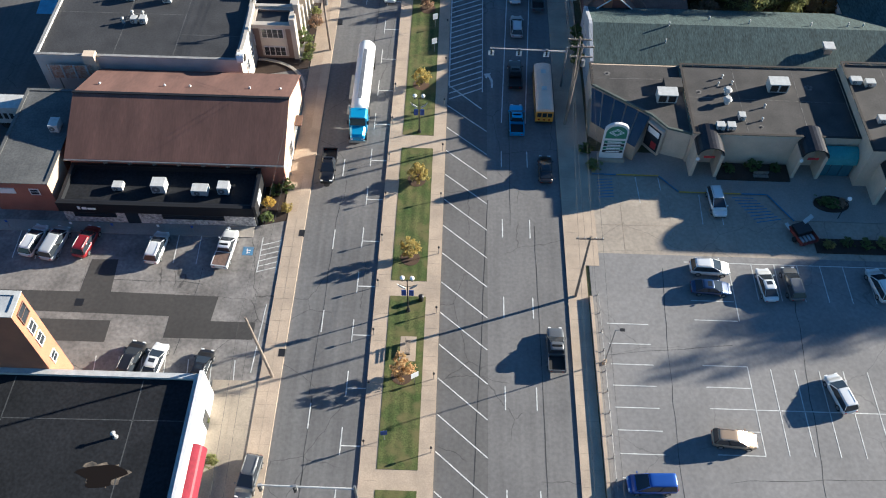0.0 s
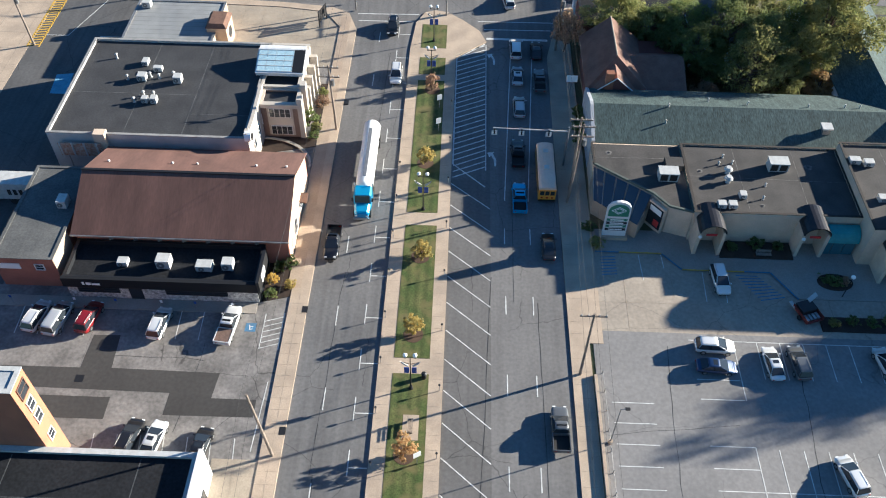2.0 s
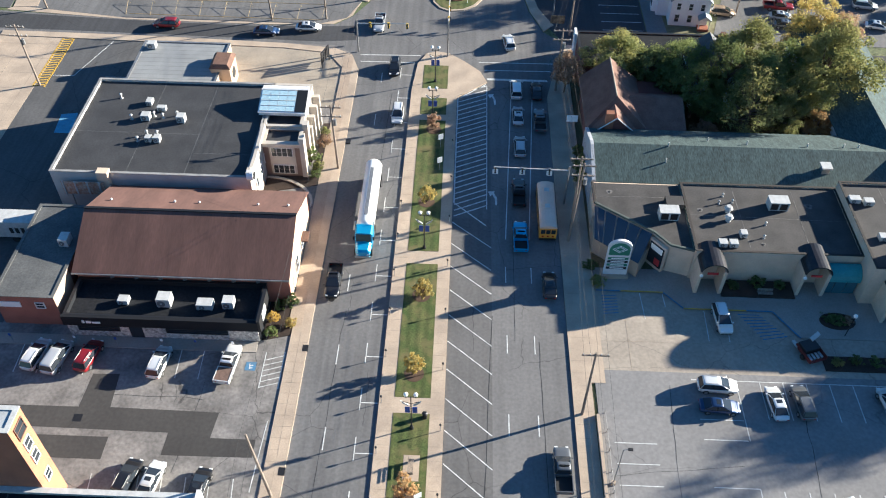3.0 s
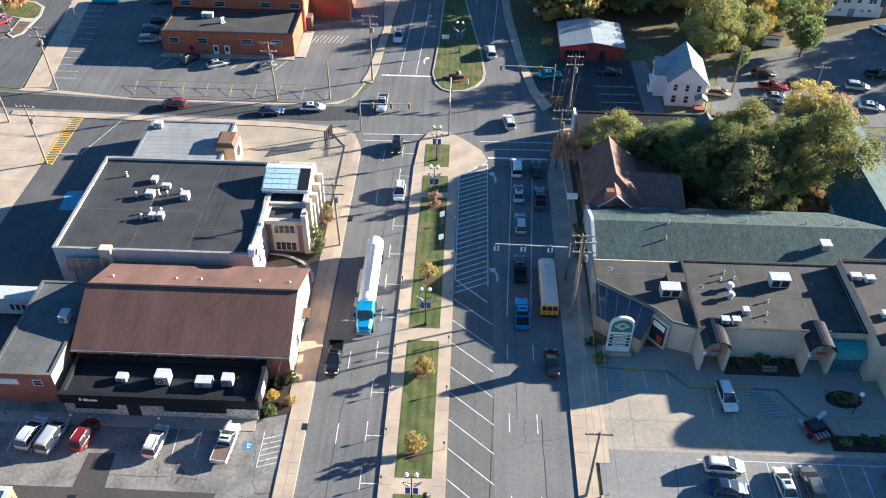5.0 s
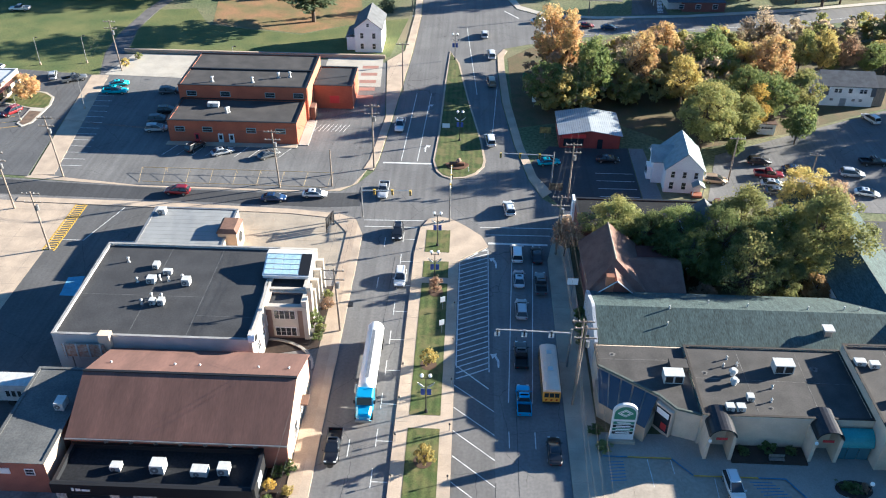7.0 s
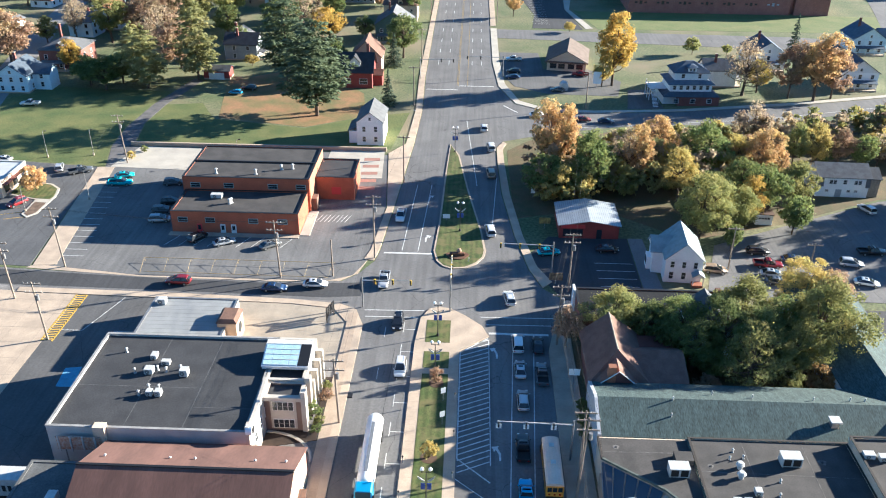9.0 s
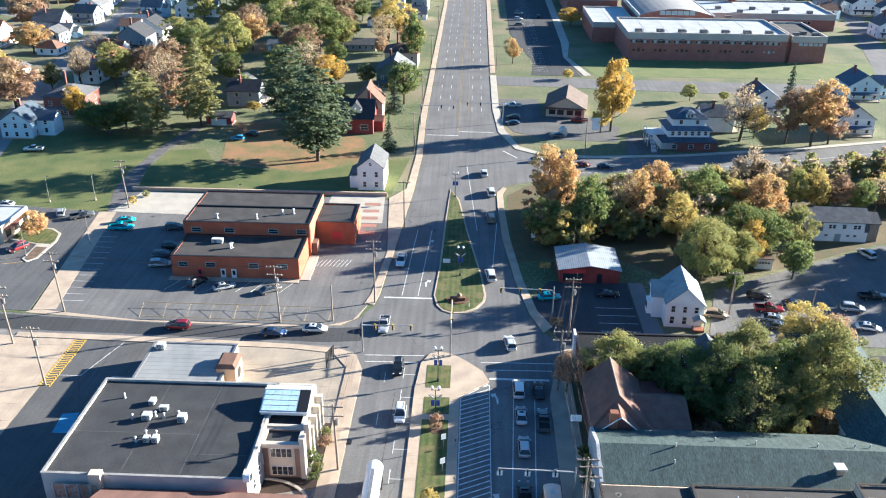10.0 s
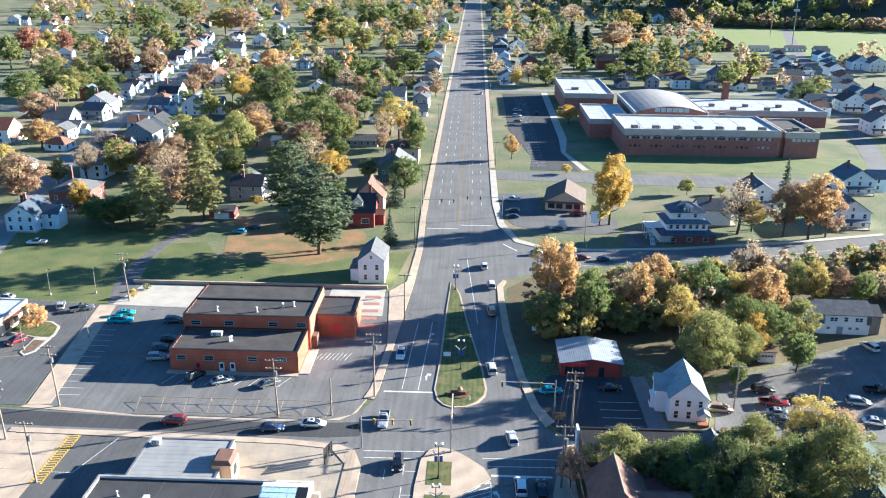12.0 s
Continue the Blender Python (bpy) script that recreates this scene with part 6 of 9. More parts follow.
# ---- brick building across the cross street ----
BB = thing("brick_office", "long orange-red brick building with flat dark roofs", "building")
BR2 = banded("orange_red_brick", (0.42, 0.125, 0.065), (0.34, 0.10, 0.055), 0.22, "Z", rough=0.9, bump=0.25)
flat_block(BB, -62.5, -35.4, 157.5, 168.6, 5.0, BR2, ROOFGREY, para=0.15, t=0.4, cap=METALD, name="front_wall")
flat_block(BB, -63.0, -34.9, 168.6, 187.0, 8.0, BR2, ROOFGREY, para=0.15, t=0.4, cap=METALD, name="rear_wall")
flat_block(BB, -34.9, -26.0, 175.5, 186.5, 5.6, BR2, ROOFBLK, para=0.15, t=0.4, cap=METALD, name="annex_wall")
# Thin skin in lighter orange brick: sunlight painted onto the east end.
Solid().box(-34.88, -34.8, 169.0, 186.8, 0, 7.9).ob("end_wall", BRICKO, BB)
for wx in (-60, -54.2, -45, -38.8):
    window_part(BB, wx, 157.5, 2.6, 1.9, 1.0, "S", surf("teal_shutter", (0.33, 0.45, 0.45), var=0.1), GLASS)
for wx in (-60.2, -52.8, -43, -36.8):
    window_part(BB, wx, 168.6, 5.6, 2.0, 1.0, "S", bpy.data.materials["teal_shutter"], GLASS)
for wx, mt in ((-56.6, SIGNR), (-51.6, WHITEP), (-49.3, WHITEP)):
    d = Solid().box(wx - 0.55, wx + 0.55, 157.38, 157.5, 0, 2.2).ob("door", mt, BB)
    Solid().box(wx - 0.3, wx + 0.3, 157.34, 157.38, 0.9, 1.9).ob("pane", GLASS, d)
Solid().box(-31.2, -29.0, 175.4, 175.5, 1.4, 3.2).ob("shutter", SIGNR, BB)
Solid().box(-34.8, -33.6, 169.5, 172.0, 0, 3.0).ob("entrance_box", SHBROWN, BB)
marks("terracotta_strip", [((-26.6 + 0.12 * i, 199.6 - 4.4 * i), (-22.6 + 0.12 * i, 199.8 - 4.4 * i)) for i in range(5)], 1.8, surf("terracotta_paint", (0.33, 0.17, 0.13), (0.27, 0.15, 0.115), scale=0.8), "terracotta painted strips on the pale pad", 0.094)
Solid().box(-35.3, -33.2, 157.2, 169, 0.06, 0.2).ob("end_path", CONCL, BB)
Solid().box(-63, -35.4, 155.9, 157.4, 0.05, 0.2).ob("front_path", CONC, BB)
ac_unit(-54.5, 164.8, 4.85, 2.4, 1.2, 1.0)
for x, y, z in ((-51, 162, 4.85), (-50.7, 162.4, 4.85), (-56, 171, 7.85), (-47.2, 171.2, 7.85), (-39.6, 174.6, 7.85), (-42, 174, 7.85)):
    vent(x, y, z, 1.1, 0.22)
s = Solid().box(-63, -34.9, 177.5, 178.0, 7.85, 8.15)
s.ob("roof_step", METALD, BB)
WL = thing("retaining_wall", "low concrete wall behind the brick building", "wall")
Solid().box(-89, -21.5, 205.3, 205.9, 0, 1.0).ob("body", CONC, WL)
# yellow pipe rail along the street
TANP = surf("faded_yellow_pipe", (0.42, 0.31, 0.15), (0.34, 0.25, 0.13), scale=1)
YR = thing("pipe_railing", "yellow steel pipe railing round the car park", "railing")
Solid().rod((-64, 144.7, 0.95), (-26, 144.6, 0.95), 0.055, n=6).ob("rail", TANP, YR)
Solid().rod((-62.7, 140, 0.5), (-26.7, 139.7, 0.5), 0.055, n=6).ob("rail", TANP, YR)
for i in range(9):
    # Leaning rods added in place of the shadows that the posts cast.
    Solid().rod((-63.5 + 4.6 * i, 140, 0), (-64.1 + 4.72 * i, 144.7, 0.95), 0.025, n=5).ob("brace", TANP, YR)
    Solid().rod((-64 + 4.7 * i, 144.7, 0), (-64 + 4.7 * i, 144.7, 0.95), 0.03, n=5).ob("post", TANP, YR)

# ---- west lot: shop and planted island ----
WS = thing("roadside_shop", "low cream shop with white flat roof beside the dark lot", "building")
flat_block(WS, -126, -106.3, 171.5, 184.0, 4.0, STUCCO, WHITEROOF, para=0.15, t=0.3, cap=METALW)
for wy in (174.0, 178.0, 182.0):
    window_part(WS, -106.3, wy, 0.8, 1.8, 1.7, "E", METALD)
Solid().box(-106.3, -105.2, 172.5, 183.5, 2.9, 3.1).ob("canopy", BRICKM, WS)
ISL = [(-106.2, 181.5), (-98.5, 179.8), (-95.7, 177.4), (-94.7, 173.2), (-95.0, 164.2), (-96.6, 162.2), (-98.3, 163.6), (-98.6, 171.2), (-101.5, 172.0), (-106.2, 173.5)]
slab("lot_island_kerb", ISL, 0.0, 0.18, CONCL, "pale kerb round the planted island of the lot", "pavement")
slab("lot_island_grass", [(-105.8, 180.9), (-98.7, 179.3), (-96.2, 177.1), (-95.2, 173.2), (-95.4, 171.4), (-98.9, 171.7), (-101.6, 172.5), (-105.8, 174)], 0.0, 0.21, LAWN, "dry grass on the lot island", "lawn")
slab("lot_island_mulch", [(-95.4, 169.6), (-95.5, 164.4), (-96.6, 162.9), (-97.8, 163.9), (-98.1, 169.8)], 0.0, 0.21, surf("island_mulch", (0.16, 0.11, 0.075), (0.10, 0.07, 0.05), scale=1.0, var=0.3), "brown mulch bed on the lot island", "planting bed")
marks("west_lot_line", [((-104.5 + 1.6 * i, 165.5 - 2.2 * i), (-100.2 + 1.6 * i, 167.0 - 2.2 * i)) for i in range(3)], 0.14, PAINTY, "worn yellow bay lines", 0.06)
# ---- long white house behind the gravel lot ----
LH = thing("house", "white two-storey lodging house with grey roof and weathered wooden end bay", "house", 82.0, 184.4, 0.05, -2)
Solid().box(0, 11.8, 0, 8.4, -0.2, 5.0).ob("wall", SIDEW, LH)
gable_roof(LH, 0, 11.8, 0, 8.4, 5.0, 1.9, SHGREY, SIDEW, "x", 0.4)
for xa, xb in ((-0.05, 1.3), (10.9, 11.9)):
    q = [(xa, -0.5, 2.7), (xb, -0.5, 2.7), (xb, 0.1, 5.1), (xa, 0.1, 5.1)]
    Solid().loft([q, [(a, b + 0.2, c) for a, b, c in q]]).ob("mansard_panel", SHGREY, LH)
Solid().box(11.8, 14.4, 0.6, 7.4, -0.2, 4.6).ob("end_bay", surf("weathered_boards", (0.34, 0.28, 0.22), (0.24, 0.20, 0.16), scale=1.5, stretch=(2, 2, 0.4)), LH, "weathered brown board bay")
gable_roof(LH, 11.6, 14.4, 0.6, 7.4, 4.6, 1.5, SHGREY, SIDEW, "x", 0.3)
for wx, wz, ww, wh in ((3.0, 3.3, 0.7, 0.9), (3.9, 3.3, 0.7, 0.9), (6.2, 3.3, 0.8, 1.0), (8.7, 3.3, 0.7, 0.9), (9.6, 3.3, 0.7, 0.9), (2.4, 1.3, 0.7, 0.5), (7.4, 1.3, 0.7, 0.5), (9.0, 1.3, 0.7, 0.5)):
    window_part(LH, wx, 0, wz, ww, wh, "S")
Solid().box(4.4, 5.8, -0.1, 0, 0, 1.9).ob("entrance", SIDEG, LH)
GA = thing("garage", "small white garage with paned door at the lot edge", "garage", 63.4, 168.4, 0.05, -4)
Solid().box(0, 3.6, 0, 4.6, 0, 2.5).ob("wall", SIDEW, GA)
Solid().box(-0.2, 3.8, -0.25, 4.8, 2.5, 2.68).ob("roof", SHBROWN, GA)
Solid().box(0.5, 3.1, -0.06, 0, 0.05, 2.1).ob("garage_door", WHITEP, GA)
for i in range(4):
    Solid().box(0.62 + 0.62 * i, 1.1 + 0.62 * i, -0.09, -0.06, 1.4, 1.8).ob("pane", GLASS, GA)
SD = thing("shed", "long low shed with tan flat roof among the trees", "shed", 57.5, 176.0, 0.05, 3)
Solid().box(0, 9.5, 0, 6.5, 0, 2.7).ob("wall", SIDEG, SD)
Solid().box(-0.4, 9.9, -0.4, 6.9, 2.7, 2.9).ob("roof", surf("tan_felt", (0.24, 0.19, 0.15), (0.17, 0.14, 0.11), scale=0.8), SD)
for wx in (2.0, 5.0, 7.6):
    window_part(SD, wx, 0, 1.0, 1.0, 0.9, "S")

# ---- red shop with bright roof ----
RS = thing("red_shop", "small red shop with bright metal roof", "building")
Solid().box(19.6, 32.2, 159.6, 170.0, 0, 3.2).ob("wall", REDSIDE, RS)
p = [(19.2, 159.2), (32.6, 159.2), (32.6, 170.4), (19.2, 170.4)]
for a, b in ((19.2, 25.9), (32.6, 25.9)):
    q = [(a, 159.0, 3.2), (b, 159.0, 4.3), (b, 170.4, 4.3), (a, 170.4, 3.2)]
    Solid().loft([q, [(i, j, k + 0.12) for i, j, k in q]]).ob("roof", TINROOF, RS)
Solid().loft([[(19.6, 159.6, 3.2), (32.2, 159.6, 3.2), (25.9, 159.6, 4.2)], [(19.6, 159.9, 3.2), (32.2, 159.9, 3.2), (25.9, 159.9, 4.2)]]).ob("gable", REDSIDE, RS)
Solid().box(20.0, 25, 159.4, 159.6, 2.5, 3.3).ob("shop_sign", SIGNR, RS)
Solid().box(20.4, 24.6, 159.5, 159.6, 0.5, 2.2).ob("shop_window", GLASS, RS)
Solid().box(27.5, 28.6, 159.5, 159.6, 0, 2.2).ob("door", GLASS, RS)

# ---- white frame house ----
WH = thing("house", "white clapboard house with pale metal gable roof and porch", "house", 41.9, 142.3, 0.02, -4)
WH.matrix_world = WH.matrix_world @ Matrix.Diagonal((0.84, 0.84, 0.92, 1))
Solid().box(-4.2, 4.2, 0, 11.5, 0, 5.6).ob("wall", SIDEW, WH)
gable_roof(WH, -4.2, 4.2, 0, 11.5, 5.6, 3.6, surf("pale_blue_roof", (0.27, 0.32, 0.33), (0.21, 0.25, 0.26), scale=0.8, fine=8, var=0.1, rough=0.6), SIDEW, "y", 0.4)
Solid().box(-6.6, -4.2, 4.0, 10.0, 0, 5.2).ob("wing", SIDEW, WH)
gable_roof(WH, -7, -2.5, 4.0, 10.0, 5.2, 2.4, bpy.data.materials["pale_blue_roof"], SIDEW, "x", 0.3)
Solid().box(-7.6, -6.6, 5.6, 8.4, 0, 3.0).ob("bay", SIDEW, WH)
Solid().box(-7.66, -7.6, 6.0, 8.0, 1.0, 2.4).ob("bay_window", GLASS, WH)
for xx in (-2.6, 0, 2.6):
    window_part(WH, xx, 0, 3.6, 0.8, 1.4, "S")
for xx in (-2.6, 0.2):
    window_part(WH, xx, 0, 0.9, 0.9, 1.6, "S")
for yy in (2, 5.5, 9):
    window_part(WH, 4.2, yy, 3.5, 0.8, 1.4, "E")
gable_roof(WH, 2.0, 4.6, -2.0, 0.0, 2.5, 0.8, bpy.data.materials["pale_blue_roof"], WHITEP, "y", 0.15)
Solid().box(2.1, 4.5, -1.9, -0.02, 0, 0.5).ob("porch_floor", SHRED, WH)
for xx in (2.2, 4.4):
    Solid().box(xx - 0.08, xx + 0.08, -1.9, -1.75, 0.5, 2.5).ob("post", WHITEP, WH)

# ---- small white house by the far road ----
W2 = thing("house", "tall white wooden house with grey gable roof on the lawn", "house", -26.4, 209.6, 0, 0)
Solid().box(-3.3, 3.7, 0, 11.5, -0.2, 6.4).ob("wall", SIDEW, W2)
gable_roof(W2, -3.3, 3.7, 0, 11.5, 6.4, 2.7, SHGREY, SIDEW, "y", 0.35)
Solid().box(-5.6, -3.3, 1.5, 9.0, -0.2, 3.4).ob("lean_to", SIDEW, W2)
q = [(-5.9, 1.2, 3.3), (-3.2, 1.2, 4.6), (-3.2, 9.3, 4.6), (-5.9, 9.3, 3.3)]
Solid().loft([q, [(i, j, k + 0.14) for i, j, k in q]]).ob("lean_to_roof", SHGREY, W2)
for xx in (-1.4, 1.7):
    for zz in (1.0, 3.8):
        window_part(W2, xx, 0, zz, 0.8, 1.4, "S")
window_part(W2, 0.2, 0, 6.9, 0.6, 0.8, "S")

# ---- red house with steep dark roof ----
RH = thing("house", "red shingled house with steep dark roof, dormer and brick chimney", "house", -36.2, 257.5, 0, 0)
Solid().box(-5.4, 5.2, 0, 10.5, -0.2, 5.4).ob("wall", REDSIDE, RH)
gable_roof(RH, -5.4, 5.2, 0, 10.5, 5.4, 4.6, SHDARK, REDSIDE, "x", 0.6)
Solid().box(-2.0, 1.4, 1.2, 4.8, 5.4, 8.0).ob("dormer", WHITEP, RH)
gable_roof(RH, -2.0, 1.4, 1.2, 5.6, 8.0, 1.8, SHDARK, WHITEP, "y", 0.3)
Solid().box(3.0, 3.9, 6.0, 6.9, 5.4, 12.5).ob("chimney", BRICKM, RH)
for xx in (-2.8, 2.4):
    window_part(RH, xx, 0, 1.4, 2.4, 1.6, "S")
window_part(RH, -0.3, 1.2, 6.0, 1.4, 1.2, "S")
Solid().box(5.2, 8.0, 3, 8, -0.2, 3.4).ob("side_wing", REDSIDE, RH)
gable_roof(RH, 4.8, 8.0, 3, 8, 3.4, 1.2, SHBROWN, REDSIDE, "x", 0.3)
RB = thing("house", "tan clapboard house with steep brown cross gable", "house", -34.5, 272, 0, 0)
Solid().box(-5, 5, 0, 11, -0.2, 6).ob("wall", SIDET, RB)
gable_roof(RB, -5, 5, 0, 11, 6, 5.0, SHBROWN, STUCCOT, "y", 0.4)
window_part(RB, 5, 4, 3.4, 1.0, 1.4, "E")

# ---- tiered white house by the side street ----
TH = thing("house", "white three-tier house with dark wraparound roofs and outside stair", "house", 66.5, 247.5, 0.05, 3)
Solid().box(-4.0, 8.5, 0, 12, -0.1, 2.9).ob("brick_base", BRICKM, TH)
Solid().box(-8.0, -4.0, 2.0, 12, -0.1, 2.9).ob("lower_wall", SIDEW, TH)


def skirt(parent, x0, x1, y0, y1, z, grow, rise, mat):
    lo = [(x0 - grow, y0 - grow, z), (x1 + grow, y0 - grow, z), (x1 + grow, y1 + grow, z), (x0 - grow, y1 + grow, z)]
    hi = [(x0, y0, z + rise), (x1, y0, z + rise), (x1, y1, z + rise), (x0, y1, z + rise)]
    return Solid().loft([[(a, b, c - 0.12) for a, b, c in lo], lo, hi]).ob("roof", mat, parent)


skirt(TH, -6.5, 6.5, 1.6, 11, 2.9, 2.0, 1.0, SHBLUE)
Solid().box(-6.3, 6.3, 1.8, 11, 3.9, 6.2).ob("middle_wall", SIDEW, TH)
skirt(TH, -5.2, 5.2, 2.8, 10.5, 6.2, 1.8, 0.9, SHBLUE)
Solid().box(-5.0, 5.0, 3.0, 10.3, 7.1, 9.4).ob("upper_wall", SIDEW, TH)
lo = [(-5.6, 2.4, 9.4), (5.6, 2.4, 9.4), (5.6, 10.9, 9.4), (-5.6, 10.9, 9.4)]
Solid().loft([[(a, b, c - 0.12) for a, b, c in lo], lo, [(-1.2, 6.2, 12.0), (1.2, 6.2, 12.0), (1.2, 7.0, 12.0), (-1.2, 7.0, 12.0)]]).ob("roof", SHBLUE, TH)
dm = Solid().box(-1.2, 1.2, 2.9, 5.2, 9.4, 11.0).ob("dormer", SIDEW, TH)
skirt(TH, -0.4, 0.4, 3.6, 4.6, 11.0, 1.2, 0.7, SHBLUE)
for i in range(6):
    window_part(TH, -5.0 + 2.0 * i, 1.8, 4.5, 0.9, 1.2, "S")
for i in range(2):
    window_part(TH, -2.5 + 5 * i, 3.0, 7.7, 0.9, 1.2, "S")
for xx in (-0.5, 0.5):
    window_part(TH, xx, 2.9, 9.8, 0.6, 0.8, "S")
for i in range(3):
    window_part(TH, -4.5 + 5 * i, 0, 0.9, 1.4, 1.2, "S")
st = Solid()
for i in range(14):
    st.box(-11.5 + 0.02 * i, -9.9, -1.0 + 0.42 * i, -0.6 + 0.42 * i, 0.28 * i, 0.28 * i + 0.1)
st.ob("outside_stair", WHITEP, TH)
for sx in (-11.6, -9.8):
    Solid().rod((sx, -1, 1.0), (sx, 4.9, 4.9), 0.05, n=5).ob("handrail", WHITEP, TH)
Solid().box(-11.6, -6.3, 4.8, 11, 3.7, 3.95).ob("deck", WHITEP, TH)
for yy in (5.2, 8, 10.6):
    Solid().box(-11.5, -11.3, yy, yy + 0.2, 0, 5.0).ob("deck_post", WHITEP, TH)

# ---- school ----
SC = thing("school", "large dark red brick school with white roofs and vaulted hall", "school")


SBRICK = banded("school_brick", (0.35, 0.16, 0.125), (0.28, 0.125, 0.10), 0.25, "Z", rough=0.9, bump=0.25)


SBAND = surf("cream_school_band", (0.47, 0.43, 0.385), (0.40, 0.365, 0.33), scale=0.3, fine=5, var=0.08)
SPANE = surf("pale_school_pane", (0.50, 0.55, 0.58), (0.34, 0.38, 0.41), scale=0.9, fine=4, var=0.12, rough=0.3, bump=0)


def school_block(x0, x1, y0, y1, h, band=1.2, roof=None):
    """A brick block with a cream band on top and a raised parapet round the sunken roof."""
    Solid().box(x0, x1, y0, y1, -0.3, h - band).ob("brick_wall", SBRICK, SC)
    Solid().box(x0 - 0.05, x1 + 0.05, y0 - 0.05, y1 + 0.05, h - band, h - 0.6).ob("band", SBAND, SC)
    Solid().box(x0 + 0.5, x1 - 0.5, y0 + 0.5, y1 - 0.5, h - 0.6, h - 0.45).ob("roof", roof or WHITEROOF, SC)
    c = Solid().box(x0 - 0.1, x1 + 0.1, y0 - 0.1, y0 + 0.5, h - 0.6, h + 0.3).box(x0 - 0.1, x1 + 0.1, y1 - 0.5, y1 + 0.1, h - 0.6, h + 0.3)
    c.box(x0 - 0.1, x0 + 0.5, y0 + 0.5, y1 - 0.5, h - 0.6, h + 0.3).box(x1 - 0.5, x1 + 0.1, y0 + 0.5, y1 - 0.5, h - 0.6, h + 0.3).ob("parapet", SBAND, SC)
    j = Solid()
    for i in range(1, int((x1 - x0) / 9)):
        j.box(x0 + 9 * i - 0.08, x0 + 9 * i + 0.08, y0 + 0.5, y1 - 0.5, h - 0.45, h - 0.4)
    j.ob("roof_joints", SBAND, SC)


school_block(66.5, 134.5, 369, 404, 11.5, 2.6)
school_block(136.5, 151.0, 369, 402, 11.0, 2.4, roof=ROOFGREY)
Solid().box(134.5, 136.5, 371, 400, -0.3, 11).ob("link", SBRICK, SC)
school_block(56.0, 76.0, 404.2, 447, 9.0, 2.2)
school_block(50.5, 77.5, 472, 533, 10.5, 2.4)
school_block(112, 182, 440, 480, 8.0, 2.6)
school_block(80.5, 114, 404.2, 468, 8.6)
n = 12
arc = [(78.5 + 35.0 * i / n, 11.2 + 4.8 * math.sin(math.pi * (0.12 + 0.76 * i / n)) ** 1.0 - 4.6 * math.sin(math.pi * 0.12)) for i in range(n + 1)]
Solid().loft([[(a, 412, b) for a, b in arc] + [(113.5, 412, 7), (78.5, 412, 7)], [(a, 466, b) for a, b in arc] + [(113.5, 466, 7), (78.5, 466, 7)]]).ob("hall", SBRICK, SC)
vroof = surf("grey_vault_roof", (0.30, 0.29, 0.28), (0.24, 0.235, 0.23), scale=0.2, var=0.1)
for i in range(n):
    (a, b), (c, d) = arc[i], arc[i + 1]
    q = [(a, 411.5, b + 0.06), (c, 411.5, d + 0.06), (c, 466.5, d + 0.06), (a, 466.5, b + 0.06)]
    Solid().loft([q, [(x, y, z + 0.2) for x, y, z in q]]).ob("vault_roof", vroof, SC)
for xx in (78.2, 113.2):
    Solid().box(xx, xx + 0.6, 411, 467, 10.2, 11.9).ob("hall_parapet", METALW, SC)
for i in range(6):
    Solid().box(88 + 2.8 * i, 90.4 + 2.8 * i, 411.6, 412, 11.7, 13.6).ob("clerestory_pane", surf("frosted_pane", (0.45, 0.56, 0.58), var=0.1, rough=0.3, bump=0) if i == 0 else bpy.data.materials["frosted_pane"], SC)
Solid().box(138.2, 141.4, 476, 479, 8, 17.5).ob("chimney", BRICKM, SC)
for i in range(7):
    cx = 71.5 + 9.3 * i
    for k in range(7):
        wx = cx - 3.6 + 1.2 * k
        if abs(k - 3) < 1 and i < 6:
            Solid().box(wx - 0.75, wx + 0.75, 368.55, 369, 7.6, 9.1).ob("window_unit", METALD, SC, "dark air conditioner in a window")
            Solid().box(wx - 0.5, wx + 0.5, 368.5, 368.55, 8.3, 8.9).ob("unit_grille", METALG, SC)
        else:
            w = Solid().box(wx - 0.48, wx + 0.48, 368.86, 369, 7.3, 8.6).ob("window", SBAND, SC)
            Solid().box(wx - 0.38, wx + 0.38, 368.8, 368.86, 7.4, 8.5).ob("pane", SPANE if k % 2 else GLASS, w)
    for k in (-1, 0, 1):
        hh = 1.5 if k == 0 else 0.8
        w = Solid().box(cx + 2.0 * k - 0.62, cx + 2.0 * k + 0.62, 368.86, 369, 4.3 - hh / 2, 4.3 + hh / 2).ob("lower_window", BRICKM, SC)
        Solid().box(cx + 2.0 * k - 0.5, cx + 2.0 * k + 0.5, 368.8, 368.86, 4.4 - hh / 2, 4.2 + hh / 2).ob("pane", GLASS if i < 6 else SPANE, w)
for i in range(5):
    w = Solid().box(139.4 + 2.1 * i, 141.0 + 2.1 * i, 368.85, 369, 7.2, 8.4).ob("window", SBAND, SC)
    Solid().box(139.55 + 2.1 * i, 140.85 + 2.1 * i, 368.8, 368.85, 7.3, 8.3).ob("pane", SPANE, w)
for i in range(8):
    w = Solid().box(150 + 2.6 * i, 151.6 + 2.6 * i, 439.85, 440, 3.4, 4.8).ob("window", SBAND, SC)
    Solid().box(150.15 + 2.6 * i, 151.45 + 2.6 * i, 439.8, 439.85, 3.5, 4.7).ob("pane", GLASS, w)
UNITG = surf("weathered_roof_unit", (0.20, 0.19, 0.18), (0.10, 0.10, 0.10), scale=1.2, fine=5, var=0.2, rough=0.6)
